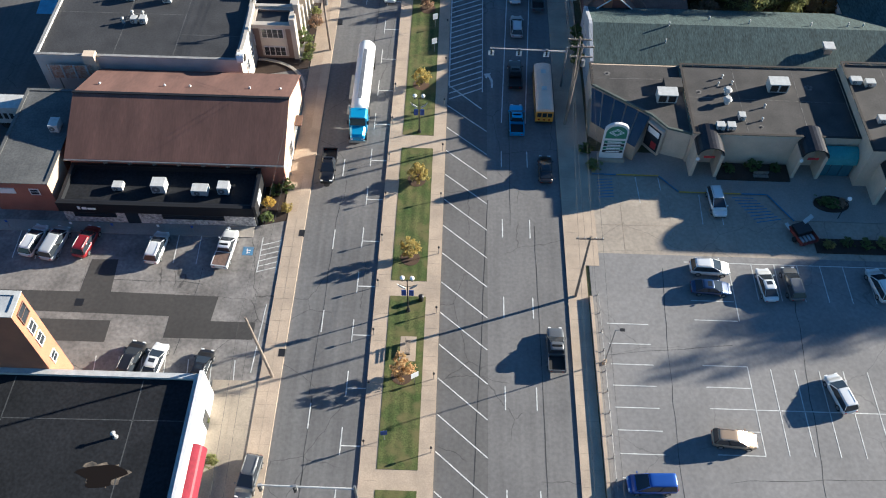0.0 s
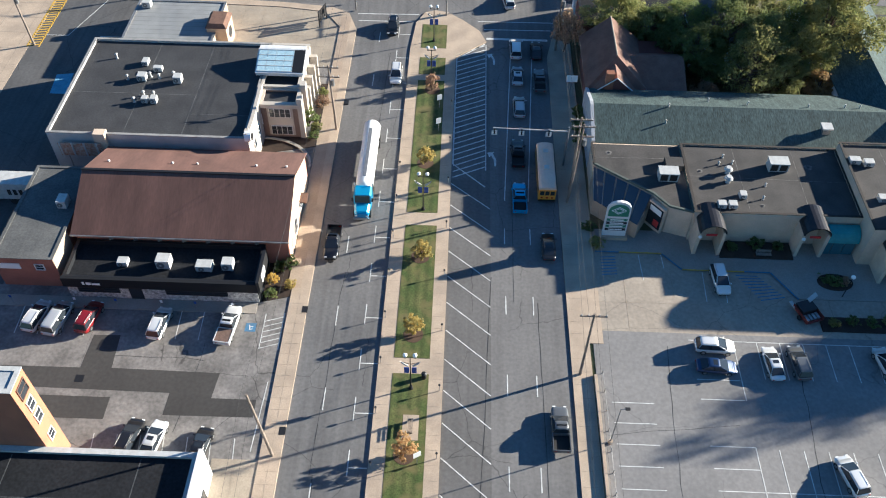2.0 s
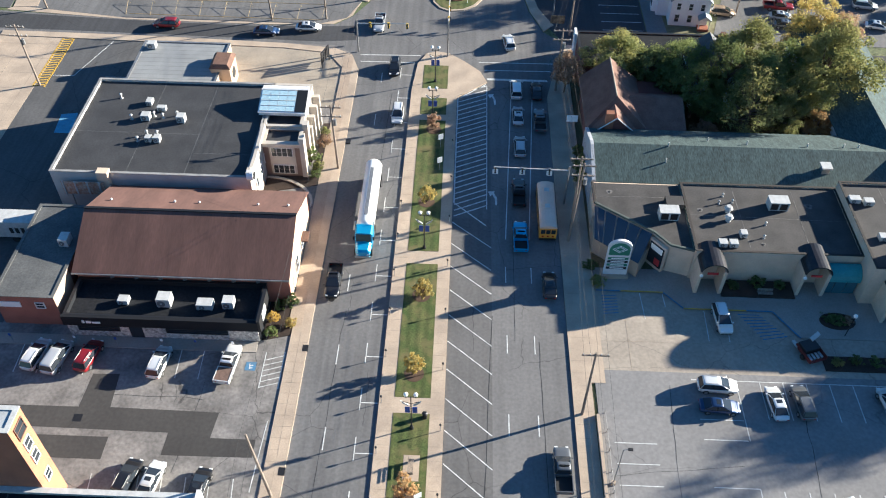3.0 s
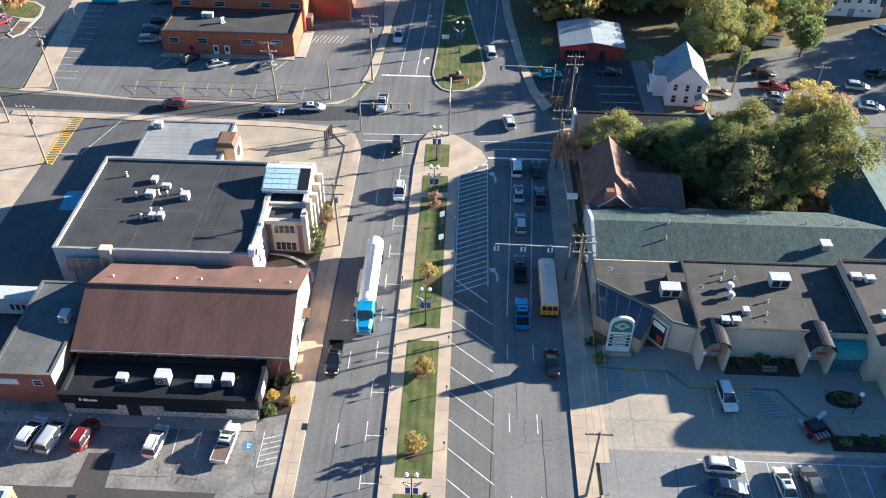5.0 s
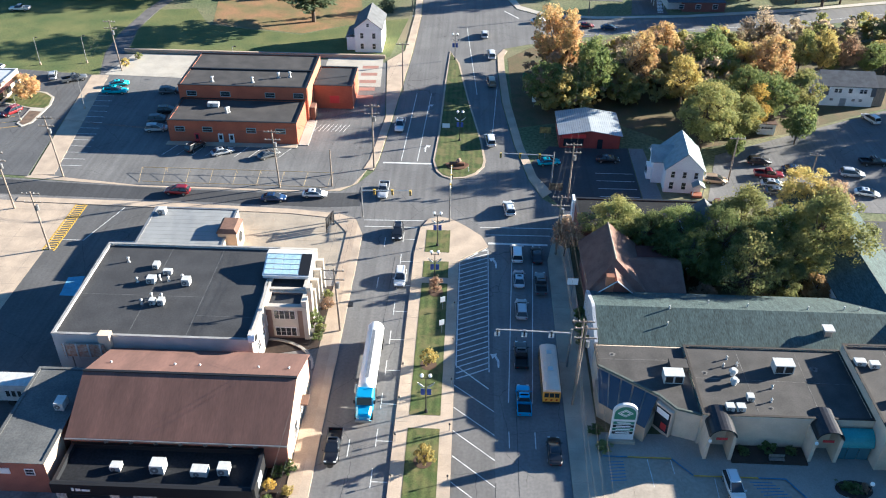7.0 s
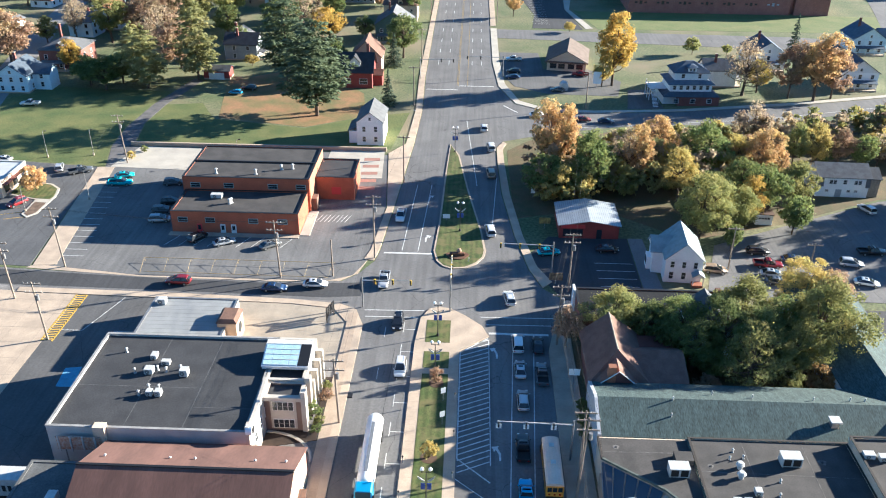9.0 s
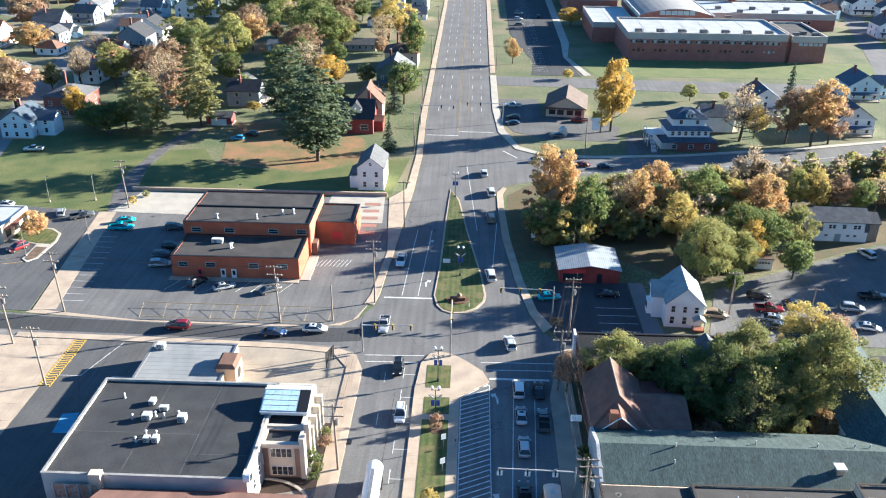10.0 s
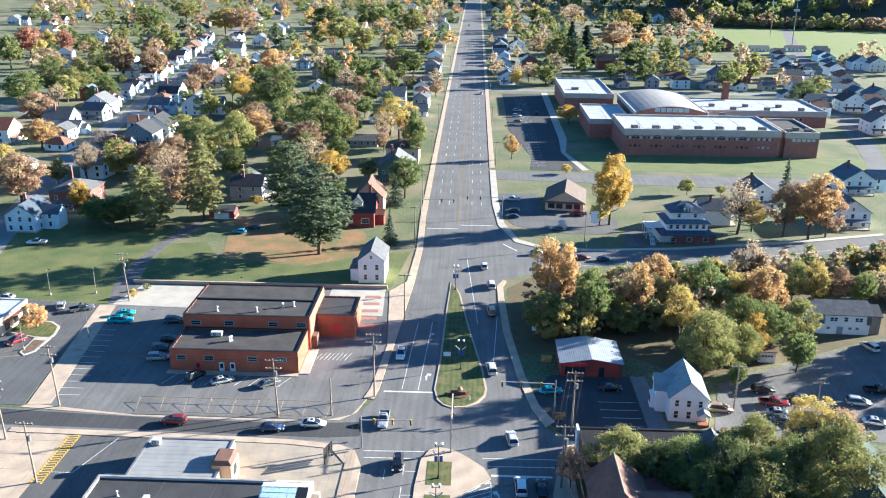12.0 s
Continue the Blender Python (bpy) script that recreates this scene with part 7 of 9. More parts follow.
for i in range(7):
    ac_unit(71.5 + 9.3 * i, 373.5, 11.05, 3.0, 1.8, 1.5, mat=UNITG)
    vent(73.8 + 9.3 * i, 374.2, 11.05, 0.9, 0.3)
for i in range(3):
    ac_unit(139 + 4.2 * i, 374 + 3 * (i % 2), 10.55, 2.6, 1.8, 1.4, mat=UNITG)
for i in range(7):
    ac_unit(118 + 8.8 * i, 446 + (i % 2) * 9, 7.55, 2.8, 1.8, 1.5, mat=UNITG)
for i in range(4):
    ac_unit(117 + 3.6 * i, 408 + 9 * (i % 3), 8.15, 2.8, 1.8, 1.3, mat=UNITG)
ac_unit(58, 490, 10.05, 4, 2, 1.4, mat=UNITG)
slab("school_lawn", [(50, 338.5), (150, 340), (182, 350), (184, 368.5), (45.5, 368.5), (43, 371)], 0, 0.035, surf("school_grass", (0.10, 0.135, 0.042), (0.15, 0.16, 0.06), scale=0.12, fine=2.5, var=0.3, rough=0.95), "mown lawn before the school", "lawn")

# ---- church with red-brown roof ----
CH = thing("church_hall", "dark hall with red-brown hipped roof and pale strip painted as lit ridge", "building")
x0, x1, y0, y1 = 19.8, 34.0, 104.6, 117.0
Solid().box(x0, x1, y0, y1, 0, 4.6).ob("wall", BRICKM, CH)
Solid().loft([[(19.2, 103.9, 4.4), (28.8, 103.9, 4.4), (28.8, 118.0, 4.4), (19.2, 118.0, 4.4)], [(23.75, 107.4, 8.3), (23.85, 107.4, 8.3), (23.85, 117.9, 8.3), (23.75, 117.9, 8.3)]]).ob("roof", ROOFRED, CH)
# Pale rod along the ridge, its colour painting the sunlit edge.
Solid().rod((23.8, 107.4, 8.34), (23.8, 118.0, 8.34), 0.12, n=6).ob("ridge_cap", CONCT, CH)
Solid().loft([[(25, 103.6, 4.4), (34.6, 103.6, 4.4), (34.6, 114.0, 4.4), (25, 114.0, 4.4)], [(25, 110.0, 6.4), (34.6, 110.0, 6.4), (34.6, 110.4, 6.4), (25, 110.4, 6.4)]]).ob("side_roof", ROOFRED, CH)
gable_roof(CH, 20.2, 26.8, 103.3, 107.6, 4.6, 2.7, ROOFRED, BRICKM, "y", 0.3)
for xe in (19.95, 27.05):
    Solid().rod((xe, 102.98, 4.42), (23.5, 102.98, 7.42), 0.1, n=5).ob("verge_board", WHITEP, CH)
Solid().box(21.9, 23.1, 103.2, 104.2, 4.5, 8.0).ob("chimney", BRICKO, CH)

# long flat shop behind the trees
LB = thing("flat_shop", "long dark flat-roofed shop with white end wall", "building")
flat_block(LB, 20.0, 46.0, 121.5, 132.5, 4.2, BRICKM, ROOFTAR, para=0.12, t=0.35, cap=METALD)
Solid().box(19.6, 20.0, 130.6, 132.8, 0, 4.7).ob("end_wall", SIDEW, LB)
Solid().box(44.5, 45.4, 129.5, 130.4, 3.9, 6.2).ob("chimney", BRICKM, LB)
GH = thing("house", "grey gabled house among the trees with attic window", "house", 41.2, 116.6, 0, 0)
Solid().box(-3.5, 3.5, 0, 9, 0, 5.6).ob("wall", SIDEB, GH)
gable_roof(GH, -3.5, 3.5, 0, 9, 5.6, 3.0, SHGREY, SIDEB, "y", 0.4)
for xx in (-0.8, 0.8):
    window_part(GH, xx, 0, 3.2, 0.8, 1.5, "S")

# ---- brown-roofed shop on the far corner ----
CS = thing("corner_office", "low tan building with broad brown gable roof", "building", 32.0, 280.5, 0.05, -8)
Solid().box(-6.5, 6.5, 0, 17, 0, 3.4).ob("wall", STUCCO, CS)
gable_roof(CS, -6.5, 6.5, 0, 17, 3.4, 3.4, surf("brown_grey_shingle", (0.15, 0.115, 0.095), (0.10, 0.078, 0.065), scale=0.7, fine=5, var=0.2, rough=0.9), STUCCO, "y", 0.7)
for xx in (-4.4, -1.6, 1.6, 4.4):
    window_part(CS, xx, 0, 0.9, 2.0, 1.5, "S", SHBROWN)
Solid().box(-7.2, 7.2, -1.5, 0, 3.0, 3.2).ob("canopy", SHBROWN, CS)
slab("corner_lot", [(10, 302), (24, 302), (24.5, 282), (39, 284), (49, 270), (46, 255), (24, 256), (14, 263), (10.4, 275)], -0.1, 0.05, asphalt("corner_asphalt", (0.12, 0.118, 0.115), (0.09, 0.088, 0.086)), "grey asphalt lot round the corner office", "car park")
slab("house_drive", [(47, 243.2), (58, 244.6), (57, 262), (50, 262)], -0.1, 0.045, bpy.data.materials["corner_asphalt"], "grey asphalt drive beside the tiered house", "car park")
TK = thing("storage_tank", "white domed storage container on the lot", "container", 29.5, 260.5, 0.05)
Solid().rod((0, -1.6, 1.3), (0, 1.6, 1.3), 1.3, n=16).ob("shell", METALW, TK)
Solid().box(-1.2, 1.2, -1.5, 1.5, 0, 0.5).ob("skid", METALG, TK)

# ---- buses, trucks ----
def school_bus(x, y):
    b = thing("school_bus", "orange-yellow school bus with pale roof waiting at the lights", "bus", x, y, 0.022)
    hw, L = 1.22, 11.2
    Solid().loft([ring(-L / 2, hw * 0.97, 0.55, 2.5, 0.1), ring(-L / 2 + 0.15, hw, 0.5, 2.55, 0.1), ring(L / 2 - 1.7, hw, 0.5, 2.55, 0.1), ring(L / 2 - 1.6, hw, 0.5, 2.0, 0.1)]).ob("body", BUSY, b)
    Solid().loft([ring(L / 2 - 1.7, hw * 0.86, 0.55, 1.6, 0.15), ring(L / 2 - 0.3, hw * 0.8, 0.55, 1.5, 0.2), ring(L / 2, hw * 0.7, 0.6, 1.25, 0.2)]).ob("bonnet", BUSY, b)
    arcp = [(hw * math.cos(math.pi * i / 8), 2.5 + 0.5 * math.sin(math.pi * i / 8)) for i in range(9)]
    Solid().loft([[(a, -L / 2 + 0.05, z) for a, z in arcp], [(a, L / 2 - 1.75, z) for a, z in arcp]]).ob("roof", BUSROOF, b)
    for yy in (-1.4, 2.0):
        Solid().box(-0.35, 0.35, yy - 0.35, yy + 0.35, 2.98, 3.08).ob("roof_hatch", METALW, b)
    for xx in (-0.72, 0, 0.72):
        Solid().box(xx - 0.3, xx + 0.3, -L / 2 - 0.03, -L / 2, 1.55, 2.3).ob("rear_window", GLASS, b)
        Solid().box(xx - 0.14, xx + 0.14, -L / 2 - 0.03, -L / 2, 0.95, 1.2).ob("tail_light", LAMPR, b)
    for sx in (-1, 1):
        for i in range(10):
            yy = -L / 2 + 0.5 + 0.88 * i
            Solid().box(sx * hw - 0.015, sx * hw + 0.015, yy, yy + 0.72, 1.75, 2.35).ob("side_window", GLASS, b)
        for yy in (-3.2, 4.0):
            Solid().rod((sx * 0.95, yy, 0.5), (sx * 1.24, yy, 0.5), 0.5, n=14).ob("wheel", DARK, b)
        Solid().box(sx * hw - 0.02, sx * hw + 0.02, -L / 2 + 0.2, L / 2 - 1.8, 1.25, 1.32).ob("black_stripe", METALD, b)
    Solid().box(-1.1, 1.1, L / 2 - 1.62, L / 2 - 1.58, 1.6, 2.45).ob("windscreen", GLASS, b)
    Solid().box(-1.15, 1.15, -L / 2 - 0.12, -L / 2, 0.5, 0.72).ob("bumper", METALD, b)
    return b


def tanker(x, y, rz):
    b = thing("tanker_truck", "sky-blue lorry hauling a long white tank trailer", "lorry", x, y, 0.022, rz)
    r = 1.22
    ring_n = 18
    prof = [(-7.2, 0.5), (-7.0, 0.95), (-6.6, r), (6.3, r), (6.7, 0.95), (6.9, 0.5)]
    Solid().loft([[(rr * math.cos(2 * math.pi * i / ring_n), yy - 2.3, 2.25 + rr * math.sin(2 * math.pi * i / ring_n)) for i in range(ring_n)] for yy, rr in prof]).ob("tank", surf("white_tank", (0.8, 0.8, 0.78), (0.72, 0.72, 0.7), scale=0.6, var=0.05, rough=0.35, bump=0), b, smooth=True)
    Solid().box(-0.5, 0.5, -8.8, 3.6, 0.75, 1.0).ob("chassis", METALD, b)
    Solid().rod((0, 4.59, 2.25), (0, 4.64, 2.25), 0.45, n=14).ob("tank_end_plate", METALG, b)
    Solid().box(-0.25, 0.25, -7, 3, 3.45, 3.52).ob("catwalk", METALG, b)
    cab = CARCOL["skyblue"]
    Solid().loft([ring(4.7, 1.2, 0.7, 3.2, 0.2), ring(6.4, 1.2, 0.7, 3.1, 0.25), ring(6.8, 1.18, 0.7, 2.0, 0.2)]).ob("cab", cab, b)
    Solid().loft([ring(6.7, 1.1, 0.7, 1.95, 0.25), ring(8.2, 1.0, 0.7, 1.75, 0.3), ring(8.5, 0.9, 0.75, 1.5, 0.3)]).ob("bonnet", cab, b)
    q = [(-1.0, 6.45, 2.95), (1.0, 6.45, 2.95), (1.02, 6.86, 2.05), (-1.02, 6.86, 2.05)]
    Solid().loft([q, [(a, c + 0.05, d + 0.03) for a, c, d in q]]).ob("windscreen", GLASS, b)
    Solid().box(-1.1, 1.1, 8.45, 8.6, 0.5, 0.85).ob("bumper", RIM, b)
    for sx in (-1, 1):
        for yy in (7.4, 4.0, 2.8, -6.8, -8.0):
            Solid().rod((sx * 0.85, yy, 0.52), (sx * 1.22, yy, 0.52), 0.52, n=14).ob("wheel", DARK, b)
        Solid().rod((sx * 1.25, 4.6, 1.0), (sx * 1.25, 4.6, 3.6), 0.09, n=8).ob("exhaust_pipe", RIM, b)
        Solid().box(sx * 1.35 - 0.12, sx * 1.35 + 0.12, 6.5, 6.6, 2.0, 2.6).ob("mirror", METALD, b)
        Solid().box(sx * 0.75 - 0.18, sx * 0.75 + 0.18, 8.42, 8.52, 1.0, 1.25).ob("headlight", LAMPW, b)
    return b


school_bus(12.75, 89.4)
tanker(-12.6, 87.5, 180)


# ---- poles, lamps, signals ----
def utility_pole(x, y, h, arms=2, lean=0.0, rz=0, transformer=True):
    p = thing("utility_pole", "weathered wooden utility pole with crossarms", "utility pole", x, y, 0.05, rz, "utility poles")
    Solid().rod((0, 0, 0), (lean, 0, h), 0.19, 0.12, n=8).ob("pole", WOODP, p)
    for i in range(arms):
        z = h - 0.5 - 1.6 * i
        a = Solid().box(-1.5 + lean, 1.5 + lean, -0.08, 0.08, z, z + 0.16).ob("crossarm", WOODP, p)
        ins = Solid()
        for xx in (-1.35, -0.6, 0.6, 1.35):
            ins.rod((xx + lean, 0, z + 0.16), (xx + lean, 0, z + 0.38), 0.06, 0.04, n=6)
        ins.ob("insulators", METALW, a)
    if transformer:
        Solid().rod((0.42 + lean, 0.1, h - 3.6), (0.42 + lean, 0.1, h - 2.6), 0.26, n=10).ob("transformer", METALG, p)
    return p


POLES = [(15.4, 55.5, 11.8, 1, 0), (15.7, 84.0, 14.2, 2, 0.5), (16.2, 86.6, 13.2, 1, 0), (-18.9, 43.6, 12.4, 0, -0.9), (-18.3, 98.0, 11.8, 2, -0.3), (-78.9, 141.6, 13.0, 2, -0.6), (-35.8, 139.9, 12.3, 2, -0.4), (-25.8, 141.0, 8.0, 0, 0), (-18.4, 148.5, 14.0, 2, 0),
         (-83.1, 129.6, 12, 2, -0.4), (-71.2, 117.0, 11.5, 2, -0.4), (19.6, 137.8, 12.5, 2, 0), (-85.6, 193.6, 12.8, 2, -0.6), (-15.4, 186, 12, 1, 0), (-16.8, 242, 12, 1, 0), (-17.2, 290, 11, 1, 0), (9.9, 345, 10, 1, 0), (34.5, 243, 11, 1, 0), (52, 147, 10, 1, 0), (66, 143, 9, 1, 0),
         (-17.4, 360, 11, 1, 0), (-17.5, 430, 11, 1, 0), (9.8, 430, 10, 1, 0), (-17.6, 520, 11, 1, 0), (10, 520, 10, 1, 0), (-17.8, 640, 11, 1, 0), (10.3, 640, 10, 1, 0), (16, 120, 12, 2, 0), (14.9, 10, 12, 1, 0), (-19, -10, 12, 1, 0)]
for x, y, h, arms, lean in POLES:
    utility_pole(x, y, h, arms, lean, 0, arms > 1)


WIRE = plain("cable_grey", (0.035, 0.035, 0.035), 0.8)


def wire(a, b, sag=0.8, r=0.013, name="overhead_wire"):
    c = bpy.data.curves.new(name, "CURVE")
    c.dimensions, c.bevel_depth, c.bevel_resolution = "3D", r, 0
    sp = c.splines.new("POLY")
    n = 9
    sp.points.add(n - 1)
    a, b = Vector(a), Vector(b)
    for i in range(n):
        u = i / (n - 1)
        p = a.lerp(b, u) - Vector((0, 0, 4 * sag * u * (1 - u)))
        sp.points[i].co = (*p, 1)
    c.materials.append(WIRE)
    return tagged(new(name, c), "thin overhead cable between the poles", "cable", "overhead cables")


def span(i, j, offs=(-1.35, -0.6, 0.6, 1.35), dz=0.0):
    a, b = POLES[i], POLES[j]
    for o in offs:
        wire((a[0] + a[4] + o, a[1], a[2] - 0.15 + dz), (b[0] + b[4] + o, b[1], b[2] - 0.15 + dz), 0.9)


span(0, 1, (-1.3, 0.2, 1.3))
span(1, 27)
span(27, 11)
span(28, 0, (-1.3, 0.2, 1.3))
span(3, 4, (-0.6, 0.6))
span(29, 3, (-0.6, 0.6))
span(4, 8, (-1.2, 0.2, 1.2))
span(9, 5)
span(5, 6)
span(6, 8, (-1.2, 0, 1.2))
span(8, 13, (-0.6, 0.6))
span(13, 14, (-0.6, 0.6))
span(14, 15, (-0.6, 0.6))
span(10, 9, (-0.6, 0.6))
span(5, 12, (-0.6, 0.6))
span(11, 17, (-0.6, 0.6))
span(15, 20, (0,))
span(16, 22, (0,))
wire((15.7, 84, 9.5), (15.4, 55.4, 9.0), 1.0)
wire((15.7, 84, 8.5), (16.0, 120, 8.5), 1.0)


def median_lamp(x, y):
    p = thing("street_lamp", "black twin-globe street lamp with blue banners on the median", "street lamp", x, y, 0.2, 0, "median street lamps")
    Solid().rod((0, 0, 0), (0, 0, 0.5), 0.28, 0.16, n=10).ob("base", METALD, p)
    Solid().rod((0, 0, 0.5), (0, 0, 6.3), 0.08, 0.06, n=8).ob("pole", METALD, p)
    arm = Solid().rod((-0.55, 0, 6.2), (0.55, 0, 6.2), 0.04, n=6).ob("arm", METALD, p)
    for sx in (-1, 1):
        Solid().rod((sx * 0.55, 0, 6.15), (sx * 0.55, 0, 6.45), 0.09, n=8).ob("holder", METALD, arm)
        Solid().ball((sx * 0.55, 0, 6.7), 0.26, 1.0, 14, 9).ob("globe", GLOBE, p, smooth=True)
        Solid().box(sx * 0.42 - 0.28, sx * 0.42 + 0.28, -0.03, 0.03, 3.2, 4.3).ob("banner", SIGNB, p, "dark blue banner")
        Solid().rod((sx * 0.08, 0, 5.0), (sx * 0.95, 0, 5.35), 0.035, n=5).ob("bracket", METALD, p)
        w = Solid()
        w.add([(sx * 0.2, -0.04, 4.7), (sx * 1.15, -0.04, 5.5), (sx * 0.95, -0.04, 5.05), (sx * 0.35, -0.04, 4.5)] + [(sx * 0.2, 0.04, 4.7), (sx * 1.15, 0.04, 5.5), (sx * 0.95, 0.04, 5.05), (sx * 0.35, 0.04, 4.5)],
              [(0, 1, 2, 3), (7, 6, 5, 4), (0, 4, 5, 1), (1, 5, 6, 2), (2, 6, 7, 3), (3, 7, 4, 0)]).ob("ornament", METALW, p)
    return p


for x, y in ((-4.35, 24.0), (-4.35, 52.7), (-4.35, 81.6), (-4.45, 110.0), (-4.5, 121.5), (-1.45, 161.2), (-3.6, 206)):
    median_lamp(x, y)


def lot_lamp(x, y, h=7.2, z=0.14, rz=0):
    p = thing("car_park_lamp", "slim dark lamp post of the car park", "lamp post", x, y, z, rz, "car park lamps")
    Solid().rod((0, 0, 0), (0, 0, 0.6), 0.25, 0.25, n=8).ob("footing", CONC, p)
    Solid().rod((0, 0, 0.6), (0, 0, h), 0.07, 0.05, n=8).ob("pole", METALG, p)
    a = Solid().rod((0, 0, h - 0.1), (0.6, 0, h + 0.1), 0.04, n=6).ob("arm", METALG, p)
    Solid().box(0.45, 0.95, -0.15, 0.15, h, h + 0.16).ob("lamp_head", METALD, a)
    return p


lot_lamp(18.05, 46.6)
for x, y, h in ((-96, 198, 7), (-107, 196, 7), (-86.5, 172, 7), (-98, 165, 6), (86.5, 153.5, 9), (-58, 196, 6)):
    lot_lamp(x, y, h, 0.05)
gl = thing("globe_lamp", "white globe lamp post by the shop walkway", "lamp post", 49.7, 68.6, 0.24)
Solid().rod((0, 0, 0), (0, 0, 3.6), 0.06, n=8).ob("pole", METALD, gl)
Solid().ball((0, 0, 3.85), 0.28).ob("globe", GLOBE, gl, smooth=True)


def signal_mast(x, y, length, n, direction=-1, h=6.6, mat=None, along="x", housing=None, white=False):
    m = thing("signal_mast", "grey steel mast arm carrying traffic signals", "traffic light", x, y, 0.15, 0 if along == "x" else 90, "signal masts")
    Solid().rod((0, 0, 0), (0, 0, h + 0.8), 0.16, 0.12, n=8).ob("column", METALG, m)
    Solid().rod((0, 0, h), (direction * length, 0, h + 0.25), 0.11, 0.07, n=8).ob("mast_arm", METALW, m)
    for i in range(n):
        xx = direction * length * (0.98 - 0.36 * i)
        sgn = Solid().box(xx - 0.18, xx + 0.18, -0.14, 0.14, h - 0.75, h + 0.3).ob("signal_head", housing or SIGNY, m)
        vi = Solid()
        for k in range(3):
            vi.rod((xx, -0.14, h - 0.55 + 0.33 * k), (xx, -0.32, h - 0.55 + 0.33 * k), 0.13, n=8)
        vi.ob("visors", METALD, sgn)
        if white:
            Solid().box(xx - 0.4, xx + 0.4, -0.2, -0.16, h - 0.85, h - 0.05).ob("lane_sign", SIGNW, m)
    return m


signal_mast(15.6, 91.6, 10.6, 3, -1, 6.4, white=True, housing=METALG)
signal_mast(16.9, 144.2, 10.4, 3, -1, 6.2)
signal_mast(-2.6, 129.4, 9.5, 3, 1, 6.2, along="y")
signal_mast(10.5, 272, 12, 2, -1, 6.5, housing=METALD)
signal_mast(-16.5, 268, 11, 2, 1, 6.5, housing=METALD)
signal_mast(-18.6, 130.2, 9.0, 3, 1, 5.6)
signal_mast(-8.0, 28.9, 9.2, 2, -1, 6.0, housing=METALG)

# ---- signs ----
SG = thing("shop_sign", "arched white sign with green emblem and tenant boards", "sign", 21.4, 77.6, 0.24)
n = 10
ar = [(-1.55, 0)] + [(1.55, 0)] + [(1.55 * math.cos(math.pi * i / n), 5.0 + 1.3 * math.sin(math.pi * i / n)) for i in range(n + 1)]
Solid().loft([[(a, -0.2, b + 0.5) for a, b in ar], [(a, 0.2, b + 0.5) for a, b in ar]]).ob("board", WHITEP, SG)
gr = [(1.35 * math.cos(math.pi * i / n), 4.7 + 1.2 * math.sin(math.pi * i / n)) for i in range(n + 1)] + [(-1.35, 3.7), (1.35, 3.7)]
Solid().loft([[(a, -0.24, b + 0.5) for a, b in gr], [(a, -0.2, b + 0.5) for a, b in gr]]).ob("emblem", SIGNG, SG)
for a, b in ((0.95, 0.1), (0.6, 0.1)):
    Solid().rod((-a, -0.26, 5.3), (0, -0.26, 5.3 + a * 0.65), 0.05, n=4).rod((0, -0.26, 5.3 + a * 0.65), (a, -0.26, 5.3), 0.05, n=4).rod((a, -0.26, 5.3), (0, -0.26, 5.3 - a * 0.65), 0.05, n=4).rod((0, -0.26, 5.3 - a * 0.65), (-a, -0.26, 5.3), 0.05, n=4).ob("emblem_line", SIGNW, SG)
for z, mt in ((3.35, SIGNG), (2.75, METALD), (2.15, SIGNG), (1.55, METALD)):
    Solid().box(-1.35, 1.35, -0.24, -0.2, z, z + 0.42).ob("tenant_board", mt, SG)
    Solid().box(-0.9, 0.9, -0.26, -0.24, z + 0.12, z + 0.3).ob("lettering", SIGNW, SG)
Solid().box(-1.8, 1.8, -0.6, 0.6, 0, 0.5).ob("base", CONC, SG)


def small_sign(x, y, w, h, z, mat, label, rz=0):
    s = thing("road_sign", label, "sign", x, y, 0.15, rz, "signs")
    Solid().rod((0, 0.05, 0), (0, 0.05, z + h), 0.04, n=6).ob("post", METALG, s)
    Solid().box(-w / 2, w / 2, -0.02, 0.02, z, z + h).ob("plate", mat, s)
    return s


small_sign(-3.1, 43.2, 0.9, 1.0, 1.6, SIGNW, "white square sign on a post in the median", 30)
small_sign(-2.9, 103.8, 0.8, 1.0, 1.6, SIGNW, "white square sign on a post in the median", 25)
small_sign(-2.85, 98.2, 0.8, 1.0, 1.6, SIGNW, "white square sign on a post in the median", 25)
small_sign(-6.0, 36.5, 0.7, 0.9, 1.4, SIGNB, "blue sign on a post in the median", 10)
small_sign(-4.5, 166, 1.6, 1.0, 0.6, SIGNW, "low white sign board on the island")
small_sign(13.5, 186.5, 1.6, 1.0, 4.0, SIGNG, "green street name sign")
small_sign(15.2, 179, 1.0, 1.8, 1.2, SIGNW, "white sign on a post")
small_sign(20.5, 181, 2.6, 1.6, 2.5, SIGNR, "red and white shop sign")
small_sign(16.8, 163.5, 2.4, 1.4, 1.2, surf("faded_yellow_board", (0.36, 0.27, 0.08), (0.12, 0.09, 0.04), scale=1.1, fine=4, var=0.3), "faded yellow notice board by the pavement")
small_sign(17.4, 140.3, 2.6, 1.6, 0.8, surf("brown_slat_board", (0.30, 0.22, 0.13), (0.05, 0.04, 0.03), scale=1.4, fine=5, var=0.3), "brown slatted notice board by the pavement")
small_sign(40, 262, 2.6, 4.0, 1.5, SIGNW, "tall white roadside sign")
small_sign(17.2, 105.5, 1.7, 1.2, 4.5, SIGNW, "white shop sign above the hedge")
WM = thing("island_sculpture", "low brown timber sculpture on a mulch bed", "sculpture", -1.7, 150.2, 0.2)
